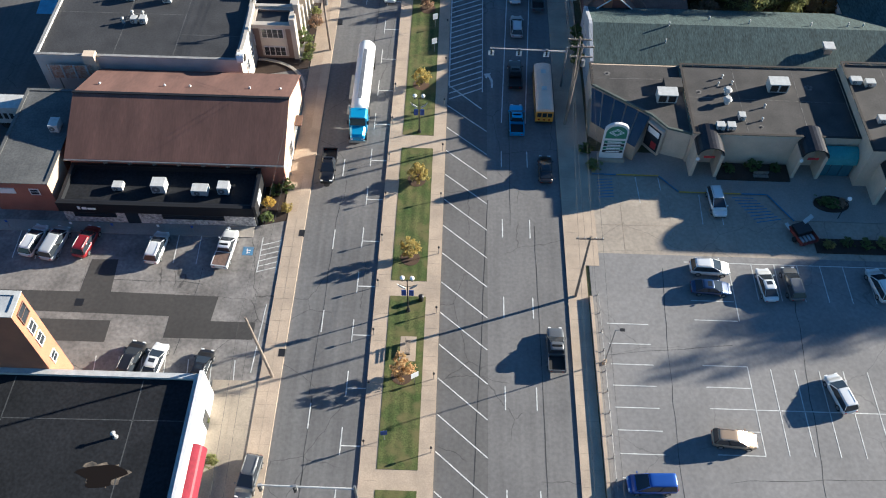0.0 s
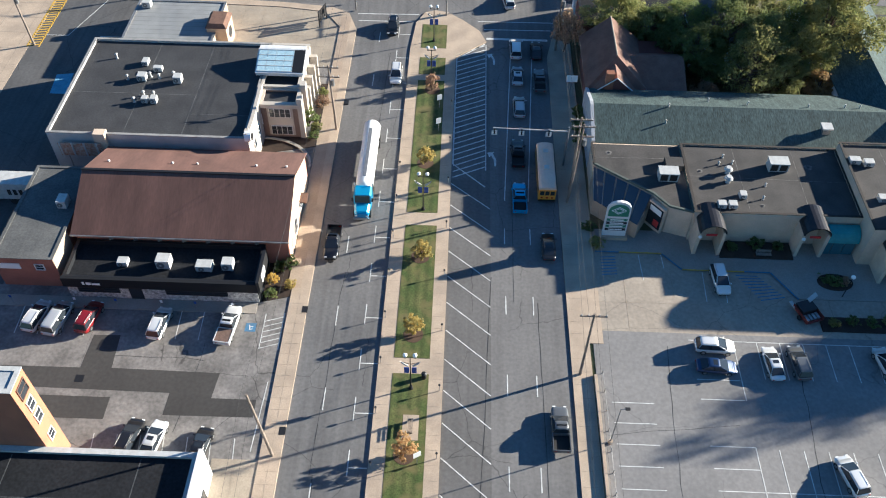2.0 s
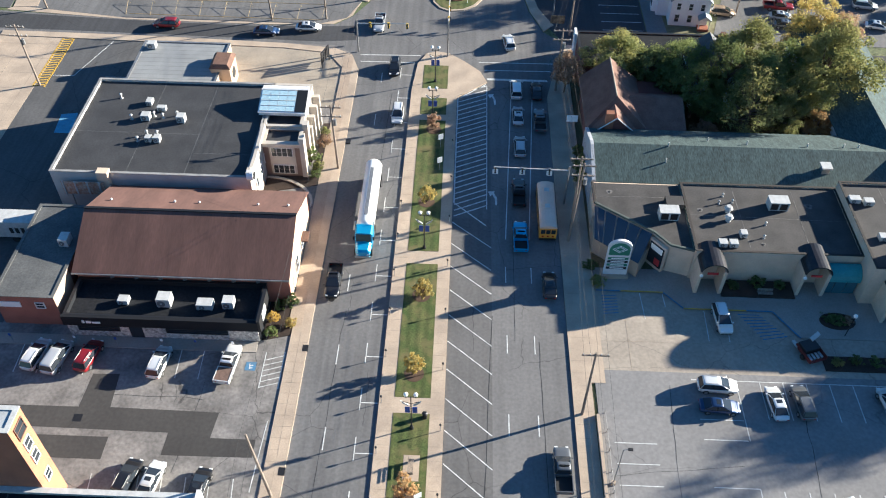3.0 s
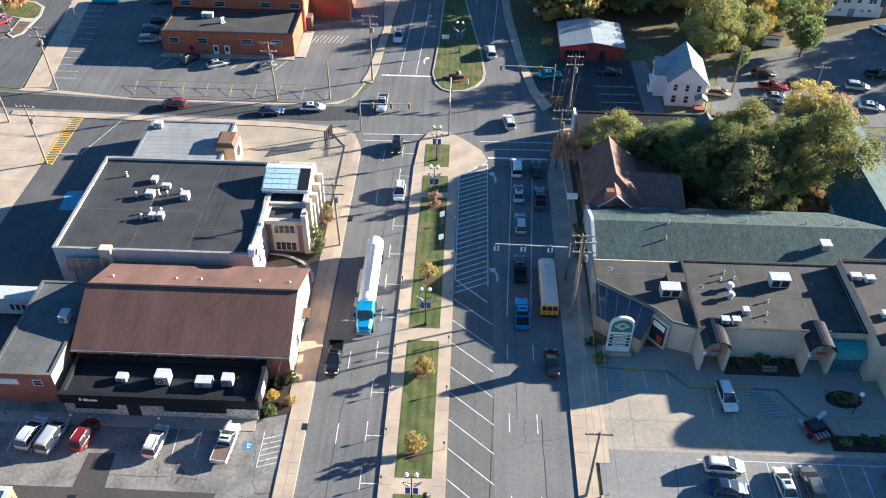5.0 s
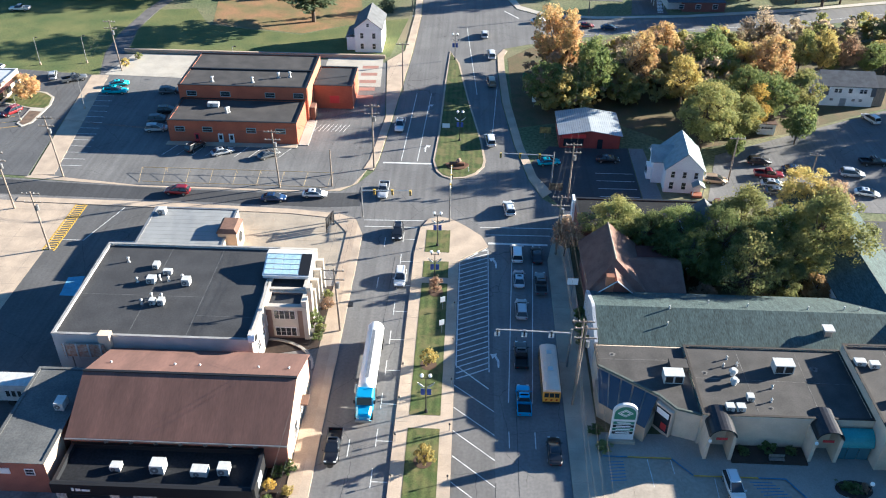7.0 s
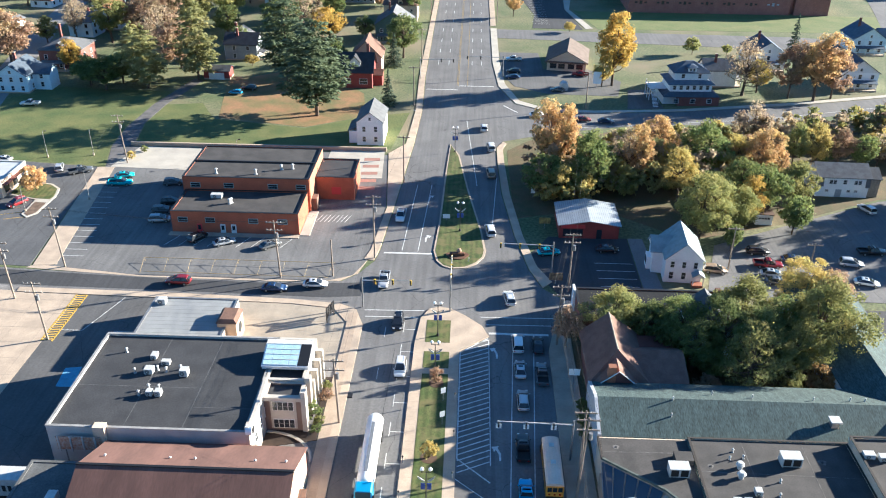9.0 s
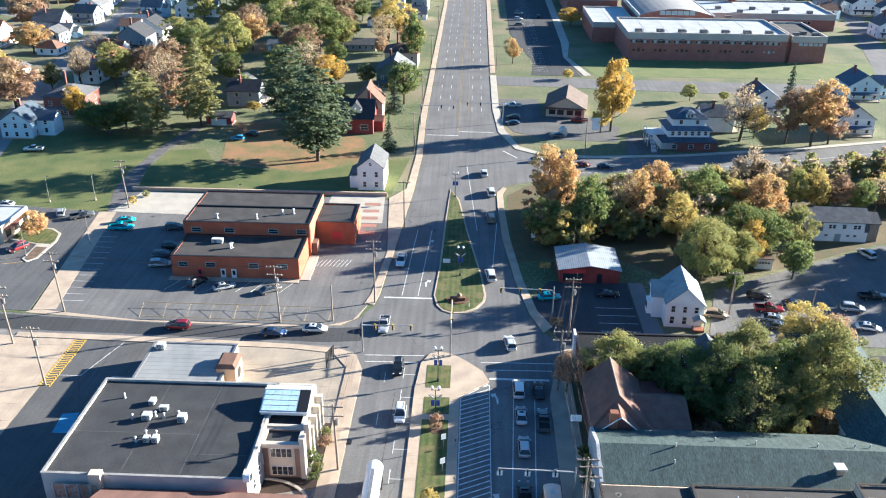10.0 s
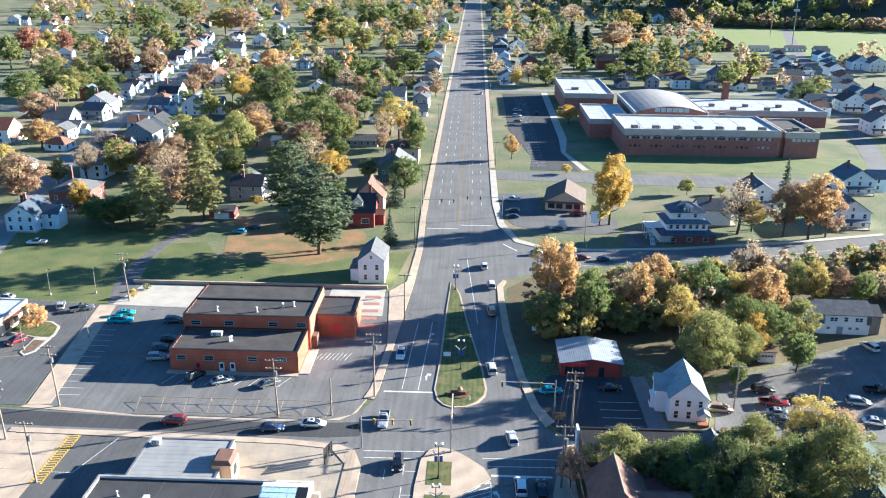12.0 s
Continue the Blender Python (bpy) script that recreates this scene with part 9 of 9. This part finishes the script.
# Trees at x 85-122, y 70-184 stand out of view, added to shade the lots.
TREES = """pine -44.1 231.4 28 12.6|larch -87.5 262.0 28 9.4|larch -100.8 253.0 20 8.8|olive -110.2 256.8 10.3 5.5|bare -146.6 307.8 15.2 4.9|rust -120.7 305.6 16.2 8.0|rust -155.0 275.0 19.0 9.0|gold -170.9 297.7 16.8 6.3|orange -188.9 358.0 14.1 7.5|yellow -131.0 267.9 11.1 4.3|green -121.5 257.9 8.9 5.1|yellow -52.7 310.8 13.2 6.5
green -73.6 322.1 13.6 6.7|olive -94.9 334.4 25.4 9.3|orange -97.1 371.5 16.6 6.4|green -67.0 368.2 23.9 13.2|olive -57.9 374.8 15.4 7.7|gold -39.9 401.4 18.5 10.2|green -23.9 347.0 23.3 5.0|spruce -26.3 282.3 11.2 4.1|spruce -24.4 241.9 11.1 3.1|gold -74.2 278.8 4.1 3.1|green -105.1 447.4 26.8 12.9|olive -77.5 404.8 17.8 9.6
yellow -133.6 486.0 16.8 6.9|olive -139.4 485.4 18.4 5.6|orange -140.6 596.3 19.4 9.5|olive -120.7 799.2 28.9 23.6|olive -97.5 742.1 23.7 12.2|rust -241.0 894.1 30.5 16.2|gold -261.5 903.8 28.6 17.8|rust -66.4 500.6 14.3 5.4|green -59.1 481.8 15.4 6.8|olive -71.3 724.5 18.6 7.2|green -337.3 612.6 24.8 8.7|red -356.8 680.0 25.1 11.4
yellow -361.0 720.3 19.5 6.2|red -332.7 690.9 22.3 6.9|rust -232.4 558.8 40.0 10.3|rust -212.3 561.0 34.7 9.4|olive -215.0 568.6 15.7 6.9|green -246.8 456.2 20.5 11.2|pinegreen -250.9 494.3 23.6 8.4|olive -233.6 489.9 19.6 8.3|green -204.1 467.6 18.1 6.4|green -340.8 754.4 12.2 7.5|olive -251.4 701.4 27.1 9.3|green -335.5 892.4 31.1 17.7
olive -348.0 1039.5 26.2 23.9|green -162.3 953.2 30.0 18.7|olive -67.2 933.8 35.1 15.2|green -117.3 997.1 31.2 19.5|green -99.1 1082.7 27.0 14.1|olive -40.5 728.4 18.6 7.7|orange 16.9 356.5 11.1 3.6|yellow 45.4 265.9 24.1 7.0|gold 41.9 264.5 9.5 3.7|yellow 49.6 441.0 9.7 5.6|gold 38.0 332.7 4.2 2.5|gold 28.1 569.2 11.9 4.9
olive 47.8 571.3 13.7 5.7|olive 60.2 649.8 27.0 10.3|pine 75.2 651.6 35.2 9.4|spruce 90.3 705.6 37.8 10.2|rust 123.1 770.9 31.5 15.1|gold 168.8 970.2 27.1 15.7|pinegreen 119.1 647.1 23.9 13.8|olive 113.3 625.0 6.9 5.7|spruce 181.7 939.0 26.3 12.1|olive 78.4 1113.5 22.1 15.8|bare 122.1 1121.1 24.3 21.7|bare 84.9 258.7 19.2 7.6
gold 90.4 261.9 11.2 4.5|orange 105.6 254.5 21.5 7.5|rust 98.5 256.8 18.1 5.4|rust 112.1 257.7 16.3 5.4|spruce 116.2 307.5 14.8 3.2|olive 79.6 304.7 6.4 3.3|olive 92.3 305.7 3.6 2.6|orange 19.8 194.7 19.3 5.6|orange 23.6 190.8 19.0 3.5|green 17.2 179.1 11.3 5.2|green 28.6 181.3 17.1 5.3|bare 37.4 186.6 16.5 4.7
orange 40.5 185.2 16.4 4.0|orange 48.0 199.3 13.9 4.3|green 57.0 192.8 15.8 6.6|gold 48.6 179.4 13.9 4.6|bare 75.3 214.5 13.8 5.7|orange 69.8 191.9 13.8 5.5|gold 65.5 193.3 11.7 4.2|olive 48.7 159.0 16.0 6.6|gold 53.9 165.6 11.8 4.9|yellow 61.1 167.4 12.1 3.8|green 54.7 155.7 6.3 2.1|olive 82.0 201.4 12.7 3.6
gold 87.1 199.9 12.6 3.6|green 89.3 201.9 6.0 2.6|rust 93.6 202.1 11.2 3.6|green 98.7 200.6 9.7 3.6|bare 103.8 202.8 9.0 3.6|gold 107.7 206.7 9.1 4.4|green 36.1 191.5 10.3 4.2|orange 75.3 193.9 8.8 3.5|green 23.7 178.0 9.8 3.9|orange -100.6 176.1 5.9 3.7|pinegreen 193.6 502.7 16.3 8.3|pine 182.8 492.3 14.4 4.9
spruce 85.1 766.0 26.6 7.5|rust 253.5 1099.1 20.4 17.7|rust 286.7 1149.7 22.6 18.4|olive 58 163 12 4.5|green 66 172 13 5|olive 74 178 12 5|green 62 178 12 5|pinegreen 55 172 11 4.5|green 70 164 9 4
orange -161.6 285.9 12.0 5.0|bare -150.0 317.0 13.8 5.5|rust -128.9 318.7 12.4 5.0|green -113 250 11 6.5|green -119.5 254 9.5 5.6|larch -108 264 18 8.0|pine -58.5 262 27 10.5|rust -97 275 17 8.5|pinegreen -73.1 311.7 14.7 5.9|yellow -56.9 319.0 10.6 4.3|green -115.1 328.0 6.8 2.7|gold -28.0 300.5 6.0 2.5|orange -25.8 375.2 14.7 5.9|green -80.7 292.8 10.0 4.0|olive -153.4 299.0 11.0 4.4|green -44.9 274.1 11.1 4.4|pinegreen -67.6 331.8 15.5 6.2
olive 25.9 122.5 11 5.1|rust 17.4 119.6 8.5 2.6|green 36.0 119.9 11 4.4|olive 46.5 120.8 15 6.3|olive_airy 45.0 108.8 13.5 5.6|olive 57.6 116.2 17 7.0|green 60.5 122 12 4.5|gold 61.5 132.4 11 5.6|rust 65.5 131.5 9.5 4.0|orange 56.3 108.4 5.6 2.7|green 40.2 110.9 6.5 2.8|olive 50.5 109.4 9.5 3.6|green 52.5 118.5 12 4.6|rust 38.5 106.8 4.5 2.2|green 37.6 113.8 10.5 4.2|pinegreen 31.5 120.5 9.5 4.2|green 33.2 116.6 8 3.2|pinegreen 42.6 115.5 13.5 4.6|olive 53.0 112.5 11 4.2|pinegreen 47.5 113.5 13.0 4.4|green 85 70.8 17 5.8|green 91 72.5 17 6|green 98 74.8 17 6|olive 94 78.5 15.5 6|olive_airy 100 80.7 15 3.4|green_airy 94 70.6 21 3.3|olive_airy 99 72.0 18 3.6|olive_airy 103 72.2 16 4.0|green_airy 106 74.5 21 4.4|olive_airy 112 79.0 17 5.0|olive 106 168 13 6|green 113 177 14 6.5|rust 119 170 13 6|olive 108 156 11 5.5|green 122 184 14 6|gold 101.5 163.5 9.5 4.2"""
trng = random.Random(5)
for row in TREES.replace("\n", "|").split("|"):
    kind, x, y, h, r = row.split()
    x, y, h, r = float(x), float(y), float(h), float(r)
    plant(kind, x, y, min(h, 28 if y > 400 or kind in ("pine", "larch") else 24), min(max(r, h * (0.22 if y > 110 else 0.1)), h * 0.62), trng, far=y > 520)

# ---- gardens, distant houses and woods ----
frng = random.Random(21)
ROADS = [((-4, 0), (-4, 2000), 17), ((-150, 240), (-165, 324), 9), ((-165, 324), (-192, 484), 9), ((-192, 484), (-207, 603), 9), ((-207, 603), (-247, 845), 9), ((-247, 845), (-326, 1400), 9),
         ((-300, 660), (300, 670), 10), ((-300, 1015), (300, 1025), 12), ((9, 550), (220, 546), 9), ((180, 385), (220, 527), 9), ((220, 527), (295, 800), 10), ((295, 800), (415, 1200), 12), ((15, 328), (260, 322), 12), ((-300, 478), (-196, 426), 9), ((15, 242), (300, 312), 14)]
HOUSE_AT = [(float(r.split()[1]), float(r.split()[2]) + 5) for r in HOUSES.replace("\n", "|").split("|")] + [(-36, 262), (-34, 277), (-26, 215), (67, 253)]
TREE_AT = [(float(r.split()[1]), float(r.split()[2])) for r in TREES.replace("\n", "|").split("|")]


def road_gap(x, y):
    best = 1e9
    p = Vector((x, y))
    for a, b, w in ROADS:
        a, b = Vector(a), Vector(b)
        u = max(0, min(1, (p - a).dot(b - a) / (b - a).length_squared))
        best = min(best, (p - a.lerp(b, u)).length - w)
    return best


def open_ground(x, y, gap, hgap):
    if 44 < x < 190 and 335 < y < 540 or 9 < x < 46 and 250 < y < 540 or x > 0.22 * y + 45 and 735 < y < 1085 or -135 < x < -45 and 200 < y < 268 or x < -130 and y < 262:
        return False
    return road_gap(x, y) > gap and all((x - a) ** 2 + (y - b) ** 2 > hgap ** 2 for a, b in HOUSE_AT)


def far_house(x, y, rz, wall, roof):
    w, d, h = frng.uniform(7.5, 11.5), frng.uniform(8, 12), frng.choice((3.0, 3.4, 5.4, 5.8, 6.2))
    form = frng.choice(("gable", "gable", "cross", "hip"))
    t = thing("house", f"{WORD.get(wall, wall)} house with {WORD.get(roof, roof)} roof in a garden", "house", x, y, 0, rz, "distant houses")
    Solid().box(-w / 2, w / 2, 0, d, -0.3, h).ob("wall", WALLS[wall], t)
    M = ROOFS[roof]
    if form == "hip":
        e, k = 0.5, min(w, d) * 0.42
        lo = [(-w / 2 - e, -e, h), (w / 2 + e, -e, h), (w / 2 + e, d + e, h), (-w / 2 - e, d + e, h)]
        hi = [(-w / 2 + k, k, h + k * 0.7), (w / 2 - k, k, h + k * 0.7), (w / 2 - k, d - k, h + k * 0.7), (-w / 2 + k, d - k, h + k * 0.7)]
        Solid().loft([[(a, b, c - 0.15) for a, b, c in lo], lo, hi]).ob("roof", M, t)
    else:
        gable_roof(t, -w / 2, w / 2, 0, d, h, w * 0.29, M, WALLS[wall], frng.choice("xy"), 0.45)
        if form == "cross":
            Solid().box(w / 2, w / 2 + 2.6, d * 0.25, d * 0.75, -0.3, h - 0.5).ob("wing", WALLS[wall], t)
            gable_roof(t, w / 2 - 1.5, w / 2 + 2.6, d * 0.25, d * 0.75, h - 0.5, d * 0.16, M, WALLS[wall], "x", 0.35)
    if h > 4 and frng.random() < 0.7:
        q = [(-w * 0.45, -2.2, 2.4), (w * 0.45, -2.2, 2.4), (w * 0.45, 0, 3.0), (-w * 0.45, 0, 3.0)]
        Solid().loft([q, [(a, b, c + 0.15) for a, b, c in q]]).ob("porch_roof", M, t)
        Solid().box(-w * 0.43, w * 0.43, -2.0, 0, -0.2, 0.6).ob("porch_floor", WHITEP, t)
    if frng.random() < 0.4:
        Solid().box(w * 0.12, w * 0.12 + 0.7, d * 0.55, d * 0.55 + 0.7, h, h + w * 0.29 + 1.2).ob("chimney", BRICKM, t)
    for sx in (-0.25, 0.25) if y < 640 else ():
        for z in ((1.0,) if h < 4 else (1.0, 3.5)):
            Solid().box(sx * w - 0.5, sx * w + 0.5, -0.06, 0, z, z + 1.4).ob("window", GLASS, t)
            if y < 480 and form != "cross":
                Solid().box(w / 2, w / 2 + 0.06, d * (0.5 + sx) - 0.5, d * (0.5 + sx) + 0.5, z, z + 1.4).ob("window", GLASS, t)
    HOUSE_AT.append((x, y))


# rows of houses fronting the streets
for a, b, off, step in (((-158, 300), (-192, 484), 15, 17), ((-192, 484), (-207, 603), 15, 17), ((-207, 603), (-247, 845), 15, 18), ((-4, 440), (-4, 900), 27, 24), ((188, 405), (222, 525), 17, 18), ((222, 535), (292, 790), 17, 18), ((70, 549), (212, 546), 18, 19)):
    a, b = Vector(a), Vector(b)
    d = (b - a).normalized()
    n = Vector((d.y, -d.x))
    for i in range(int((b - a).length / step)):
        for side in (1, -1):
            p = a + d * (i + 0.5) * step + n * side * (off + frng.uniform(-2, 2))
            if all((p.x - u) ** 2 + (p.y - v) ** 2 > 12.5 ** 2 for u, v in HOUSE_AT) and not (9 < p.x < 46 and p.y < 560) and not (44 < p.x < 190 and 335 < p.y < 540):
                far_house(p.x, p.y, frng.choice((0, 4, -6)), frng.choice(("white", "white", "white", "blue", "grey")), frng.choice(("grey", "dark", "slate", "brown")))
tries = made = 0
while made < 75 and tries < 8000:
    tries += 1
    y = frng.uniform(430, 1450)
    x = frng.uniform(-0.42 * y - 60, 0.40 * y + 20)
    g = road_gap(x, y)
    if 4 < g < 24 and open_ground(x, y, 4, 17):
        far_house(x, y, frng.choice((0, 0, 90, 180, 4, -4)), frng.choice(("white", "white", "white", "white", "white", "blue", "grey", "tan", "brick")), frng.choice(("grey", "dark", "slate", "brown", "grey")))
        made += 1
tries = made = 0
while made < 105 and tries < 6000:
    tries += 1
    y = frng.uniform(262, 640)
    x = frng.uniform(-0.46 * y - 30, 0.44 * y)
    if open_ground(x, y, 1.5, 10.5) and all((x - a) ** 2 + (y - b) ** 2 > 49 for a, b in TREE_AT) and not (x > 20 and y < 340) and not (x < -20 and y < 290):
        TREE_AT.append((x, y))
        h = frng.uniform(8, 19)
        plant(frng.choice(("green", "green", "olive", "olive", "olive", "rust", "rust", "pinegreen", "pinegreen", "bare", "bare", "bare")), x, y, h, h * frng.uniform(0.38, 0.52), frng, far=y > 420)
        made += 1


def woods(name, label, kind, spots, cards, size):
    """Many far crowns in one mesh."""
    vs, fs = [], []
    rng = random.Random(len(spots))
    base = [broad_crown(900 + k, 1.0, 0.42, cards, size, low=0.05, clumps=34)[:2] for k in range(4)]
    for x, y, h, *z0 in spots:
        z0 = z0[0] if z0 else 0
        bv, bf = base[rng.randrange(4)]
        k = len(vs)
        c, s = math.cos(x), math.sin(x)
        vs += [(x + (v.x * c - v.y * s) * h * 1.05, y + (v.x * s + v.y * c) * h * 1.05, v.z * h + z0) for v in bv]
        fs += [(a + k, b + k, d + k) for a, b, d in bf]
    s = Solid()
    s.v, s.f = vs, fs
    return tagged(s.ob(name, LEAF[kind]), label, "trees", kind="stuff")


spots = {k: [] for k in ("green", "olive", "gold", "orange", "rust", "pinegreen", "bare")}
tries = made = 0
while made < 760 and tries < 16000:
    tries += 1
    y = 560 + 1000 * frng.random() ** 0.9
    x = frng.uniform(-0.46 * y - 60, 0.44 * y + 40)
    if open_ground(x, y, 0.5, 8):
        spots[frng.choice(("green", "green", "green", "olive", "olive", "olive", "rust", "rust", "gold", "orange", "pinegreen", "pinegreen", "pinegreen", "bare", "bare", "bare", "bare"))].append((x, y, frng.uniform(9, 20)))
        made += 1
for k, v in spots.items():
    woods("garden_trees", f"scattered {k} autumn trees among the distant gardens".replace("pinegreen", "dark green"), k, v, 460, 0.062)
hill = {k: [] for k in ("pinegreen", "rust", "olive")}
for i in range(1500):
    y = frng.uniform(1480, 2500)
    x = frng.uniform(-1300, 1500)
    hill[frng.choice(("pinegreen", "pinegreen", "olive", "rust"))].append((x, y, frng.uniform(14, 24)))
def rise(x, y):
    return max(0.0, min(170.0, 0.24 * (0.45 * (x - 300) + 0.89 * (y - 1105))))


grid = [(x, y) for y in range(1060, 1760, 50) for x in range(260, 1400, 60)]
nx = len(range(260, 1400, 60))
hs = Solid().add([(x, y, rise(x, y) - (0.3 if rise(x, y) <= 0 else 0)) for x, y in grid], [(j * nx + i, j * nx + i + 1, (j + 1) * nx + i + 1, (j + 1) * nx + i) for j in range(len(grid) // nx - 1) for i in range(nx - 1)])
tagged(hs.ob("hillside_ground", surf("forest_floor", (0.05, 0.05, 0.025), (0.035, 0.04, 0.02), scale=0.05)), "wooded hillside rising beyond the sports field", "ground", kind="structure")
for i in range(900):
    x, y = 270 + 900 * frng.random(), 1100 + 420 * frng.random()
    if rise(x, y) > 0:
        hill[frng.choice(("pinegreen", "olive", "rust"))].append((x, y, frng.uniform(14, 24), rise(x, y) - 0.3))
for k, v in hill.items():
    woods("far_woods", f"dense {k} woods along the valley edge".replace("pinegreen", "dark green"), k, v, 70, 0.2)
edge = {"bare": [], "olive": [], "rust": []}
for i in range(52):
    a = i / 51
    edge[frng.choice(("bare", "olive", "rust"))].append((292 + 360 * a, 1088 - 80 * a + frng.uniform(-9, 9), frng.uniform(11, 20)))
for k, v in edge.items():
    woods("field_edge_trees", f"{k} autumn trees along the sports field edge".replace("bare", "pale brown"), k, v, 320, 0.09)
# hedgerow and brush along the side street
br = {"gold": [], "olive": [], "rust": [], "bare": [], "larch": []}
for i in range(330):
    x = frng.uniform(16, 135)
    y = 172 + (x - 16) * 0.33 + frng.uniform(0, 26)
    if y < 222 + (x - 26) * 0.24 and not (70 < x < 110 and y < 204 + 0.1 * x):
        br[frng.choice(("gold", "olive", "rust", "bare", "bare", "larch"))].append((x, y, frng.uniform(4.0, 10.5)))
for k, v in br.items():
    woods("brushwood", f"{k} brush and saplings below the side street".replace("larch", "pale green").replace("bare", "dry brown"), k, v, 760, 0.05)

# ---- shrubs and small trees ----
SHRUB = {}


def shrub(kind, x, y, h, r, label, seed=0, z=0.1):
    k = (kind, label, seed % 2)
    if k not in SHRUB:
        t = thing("shrub", label, "shrub", 0, 0, -200, 0, "shrubs")
        vs, fs, _ = broad_crown(400 + seed, 2.0, 1.2, 1500, 0.11, low=0.03, clumps=40)
        s = Solid()
        s.v, s.f = [tuple(v) for v in vs], fs
        s.ob("foliage", LEAF[kind], t)
        tr = Solid()
        for i in range(5):
            tr.rod((0, 0, 0), (0.5 * math.cos(i * 1.26), 0.5 * math.sin(i * 1.26), 1.1), 0.05, 0.02, n=5)
        tr.ob("stems", BARK, t)
        SHRUB[k] = t
    return copy_thing(SHRUB[k], pose(x, y, z, 0, 0, (seed * 77) % 360) @ Matrix.Diagonal((r / 1.2, r / 1.2, h / 2.0, 1)))


for i, (x, y, kind) in enumerate(((-4.5, 91.0, "gold"), (-4.3, 72.9, "gold"), (-4.5, 60.3, "gold"), (-4.6, 44.2, "orange"), (-4.2, 108.2, "rust"), (-4.2, 18, "gold"), (-4.6, 27.6, "green"))):
    t = shrub(kind, x, y, 3.1, 1.45, f"small {kind} ornamental tree in the median lawn", i, 0.21)
    tagged(Solid().prism([(x + 1.2 * math.cos(6.283 * j / 18), y + 1.2 * math.sin(6.283 * j / 18)) for j in range(18)], 0.16, 0.235).ob("mulch_ring", surf("mulch_ring", (0.09, 0.055, 0.035)) if i == 0 else bpy.data.materials["mulch_ring"]), "round mulch bed under a small tree", "planting bed", kind="structure")
for i, (x, y, h, kind) in enumerate(((-22.9, 67.8, 1.6, "yellow"), (-22.9, 65.6, 1.3, "green"), (-22.6, 70.0, 1.2, "green"), (-20.9, 70.4, 1.8, "pinegreen"), (-20.5, 67.0, 1.3, "gold"), (-22.0, 71.2, 1.0, "green"))):
    shrub(kind, x, y, h, 0.75 + h * 0.15, f"clipped {kind} shrub by the restaurant", i)
for i, (x, y, h, r, kind) in enumerate(((-22.6, 99.0, 2.6, 1.7, "green"), (-21.2, 97.4, 1.6, 1.1, "olive"), (-21.0, 103.5, 2.0, 1.3, "rust"), (-21.3, 106, 1.6, 1.0, "olive"), (-21.4, 95.8, 1.2, 0.9, "green"), (18.2, 79.0, 1.4, 1.1, "green"), (18.9, 76.2, 1.3, 1.2, "olive"),
                                       (37, 76.3, 1.2, 1.0, "pinegreen"), (40.2, 76.7, 1.6, 1.1, "green"), (43.2, 76.5, 1.1, 1.0, "pinegreen"), (49.3, 70.8, 1.0, 1.1, "green"), (50.6, 71.0, 0.9, 1.0, "rust"), (48.2, 71.1, 0.8, 0.9, "pinegreen"),
                                       (-25.2, 38.0, 1.0, 0.6, "olive"), (-23.6, 33.5, 1.2, 0.9, "olive"), (18.3, 99, 3.2, 1.3, "pinegreen"), (18.3, 96, 2.8, 1.3, "green"), (18.3, 102, 3.0, 1.2, "pinegreen"), (-85.5, 196, 2.2, 1.5, "gold"), (-84, 201, 1.8, 1.3, "olive"))):
    shrub(kind, x, y, h, r, f"loose {kind} shrub in a planted bed", i + 3)
slab("planted_strip", rect(45.8, 75, 63.0, 65.2), 0.0, 0.3, surf("dark_bark_mulch", (0.045, 0.03, 0.022), var=0.35), "dark mulched strip with low shrubs", "planting bed")
for i in range(12):
    shrub("pinegreen" if i % 3 else "olive", 47.2 + 2.3 * i, 64.1 + 0.3 * (i % 2), 0.9 + 0.25 * (i % 3), 0.9, "low dark shrub in the mulched strip", i, 0.28)
slab("round_bed", [(49.4 + 2.3 * math.cos(6.283 * j / 20), 70.9 + 1.4 * math.sin(6.283 * j / 20)) for j in range(20)], 0.1, 0.34, bpy.data.materials["dark_bark_mulch"], "round mulched bed on the walkway", "planting bed")
slab("restaurant_bed", [(-23.8, 64.6), (-20.4, 65.6), (-20.3, 71.5), (-23.8, 71.5)], 0.0, 0.12, bpy.data.materials["dark_bark_mulch"], "mulched bed beside the restaurant", "planting bed")
slab("bank_bed", [(-28.7, 92), (-20.9, 94), (-20.5, 109), (-22.0, 109), (-22.0, 96), (-28.7, 95.8)], 0.0, 0.13, bpy.data.materials["dark_bark_mulch"], "mulched bed before the bank", "planting bed")

# ---- drop the patterns that the copies were taken from ----
for o in [*PROTO.values(), *SHRUB.values()]:
    for k in [*o.children_recursive, o]:
        bpy.data.objects.remove(k)
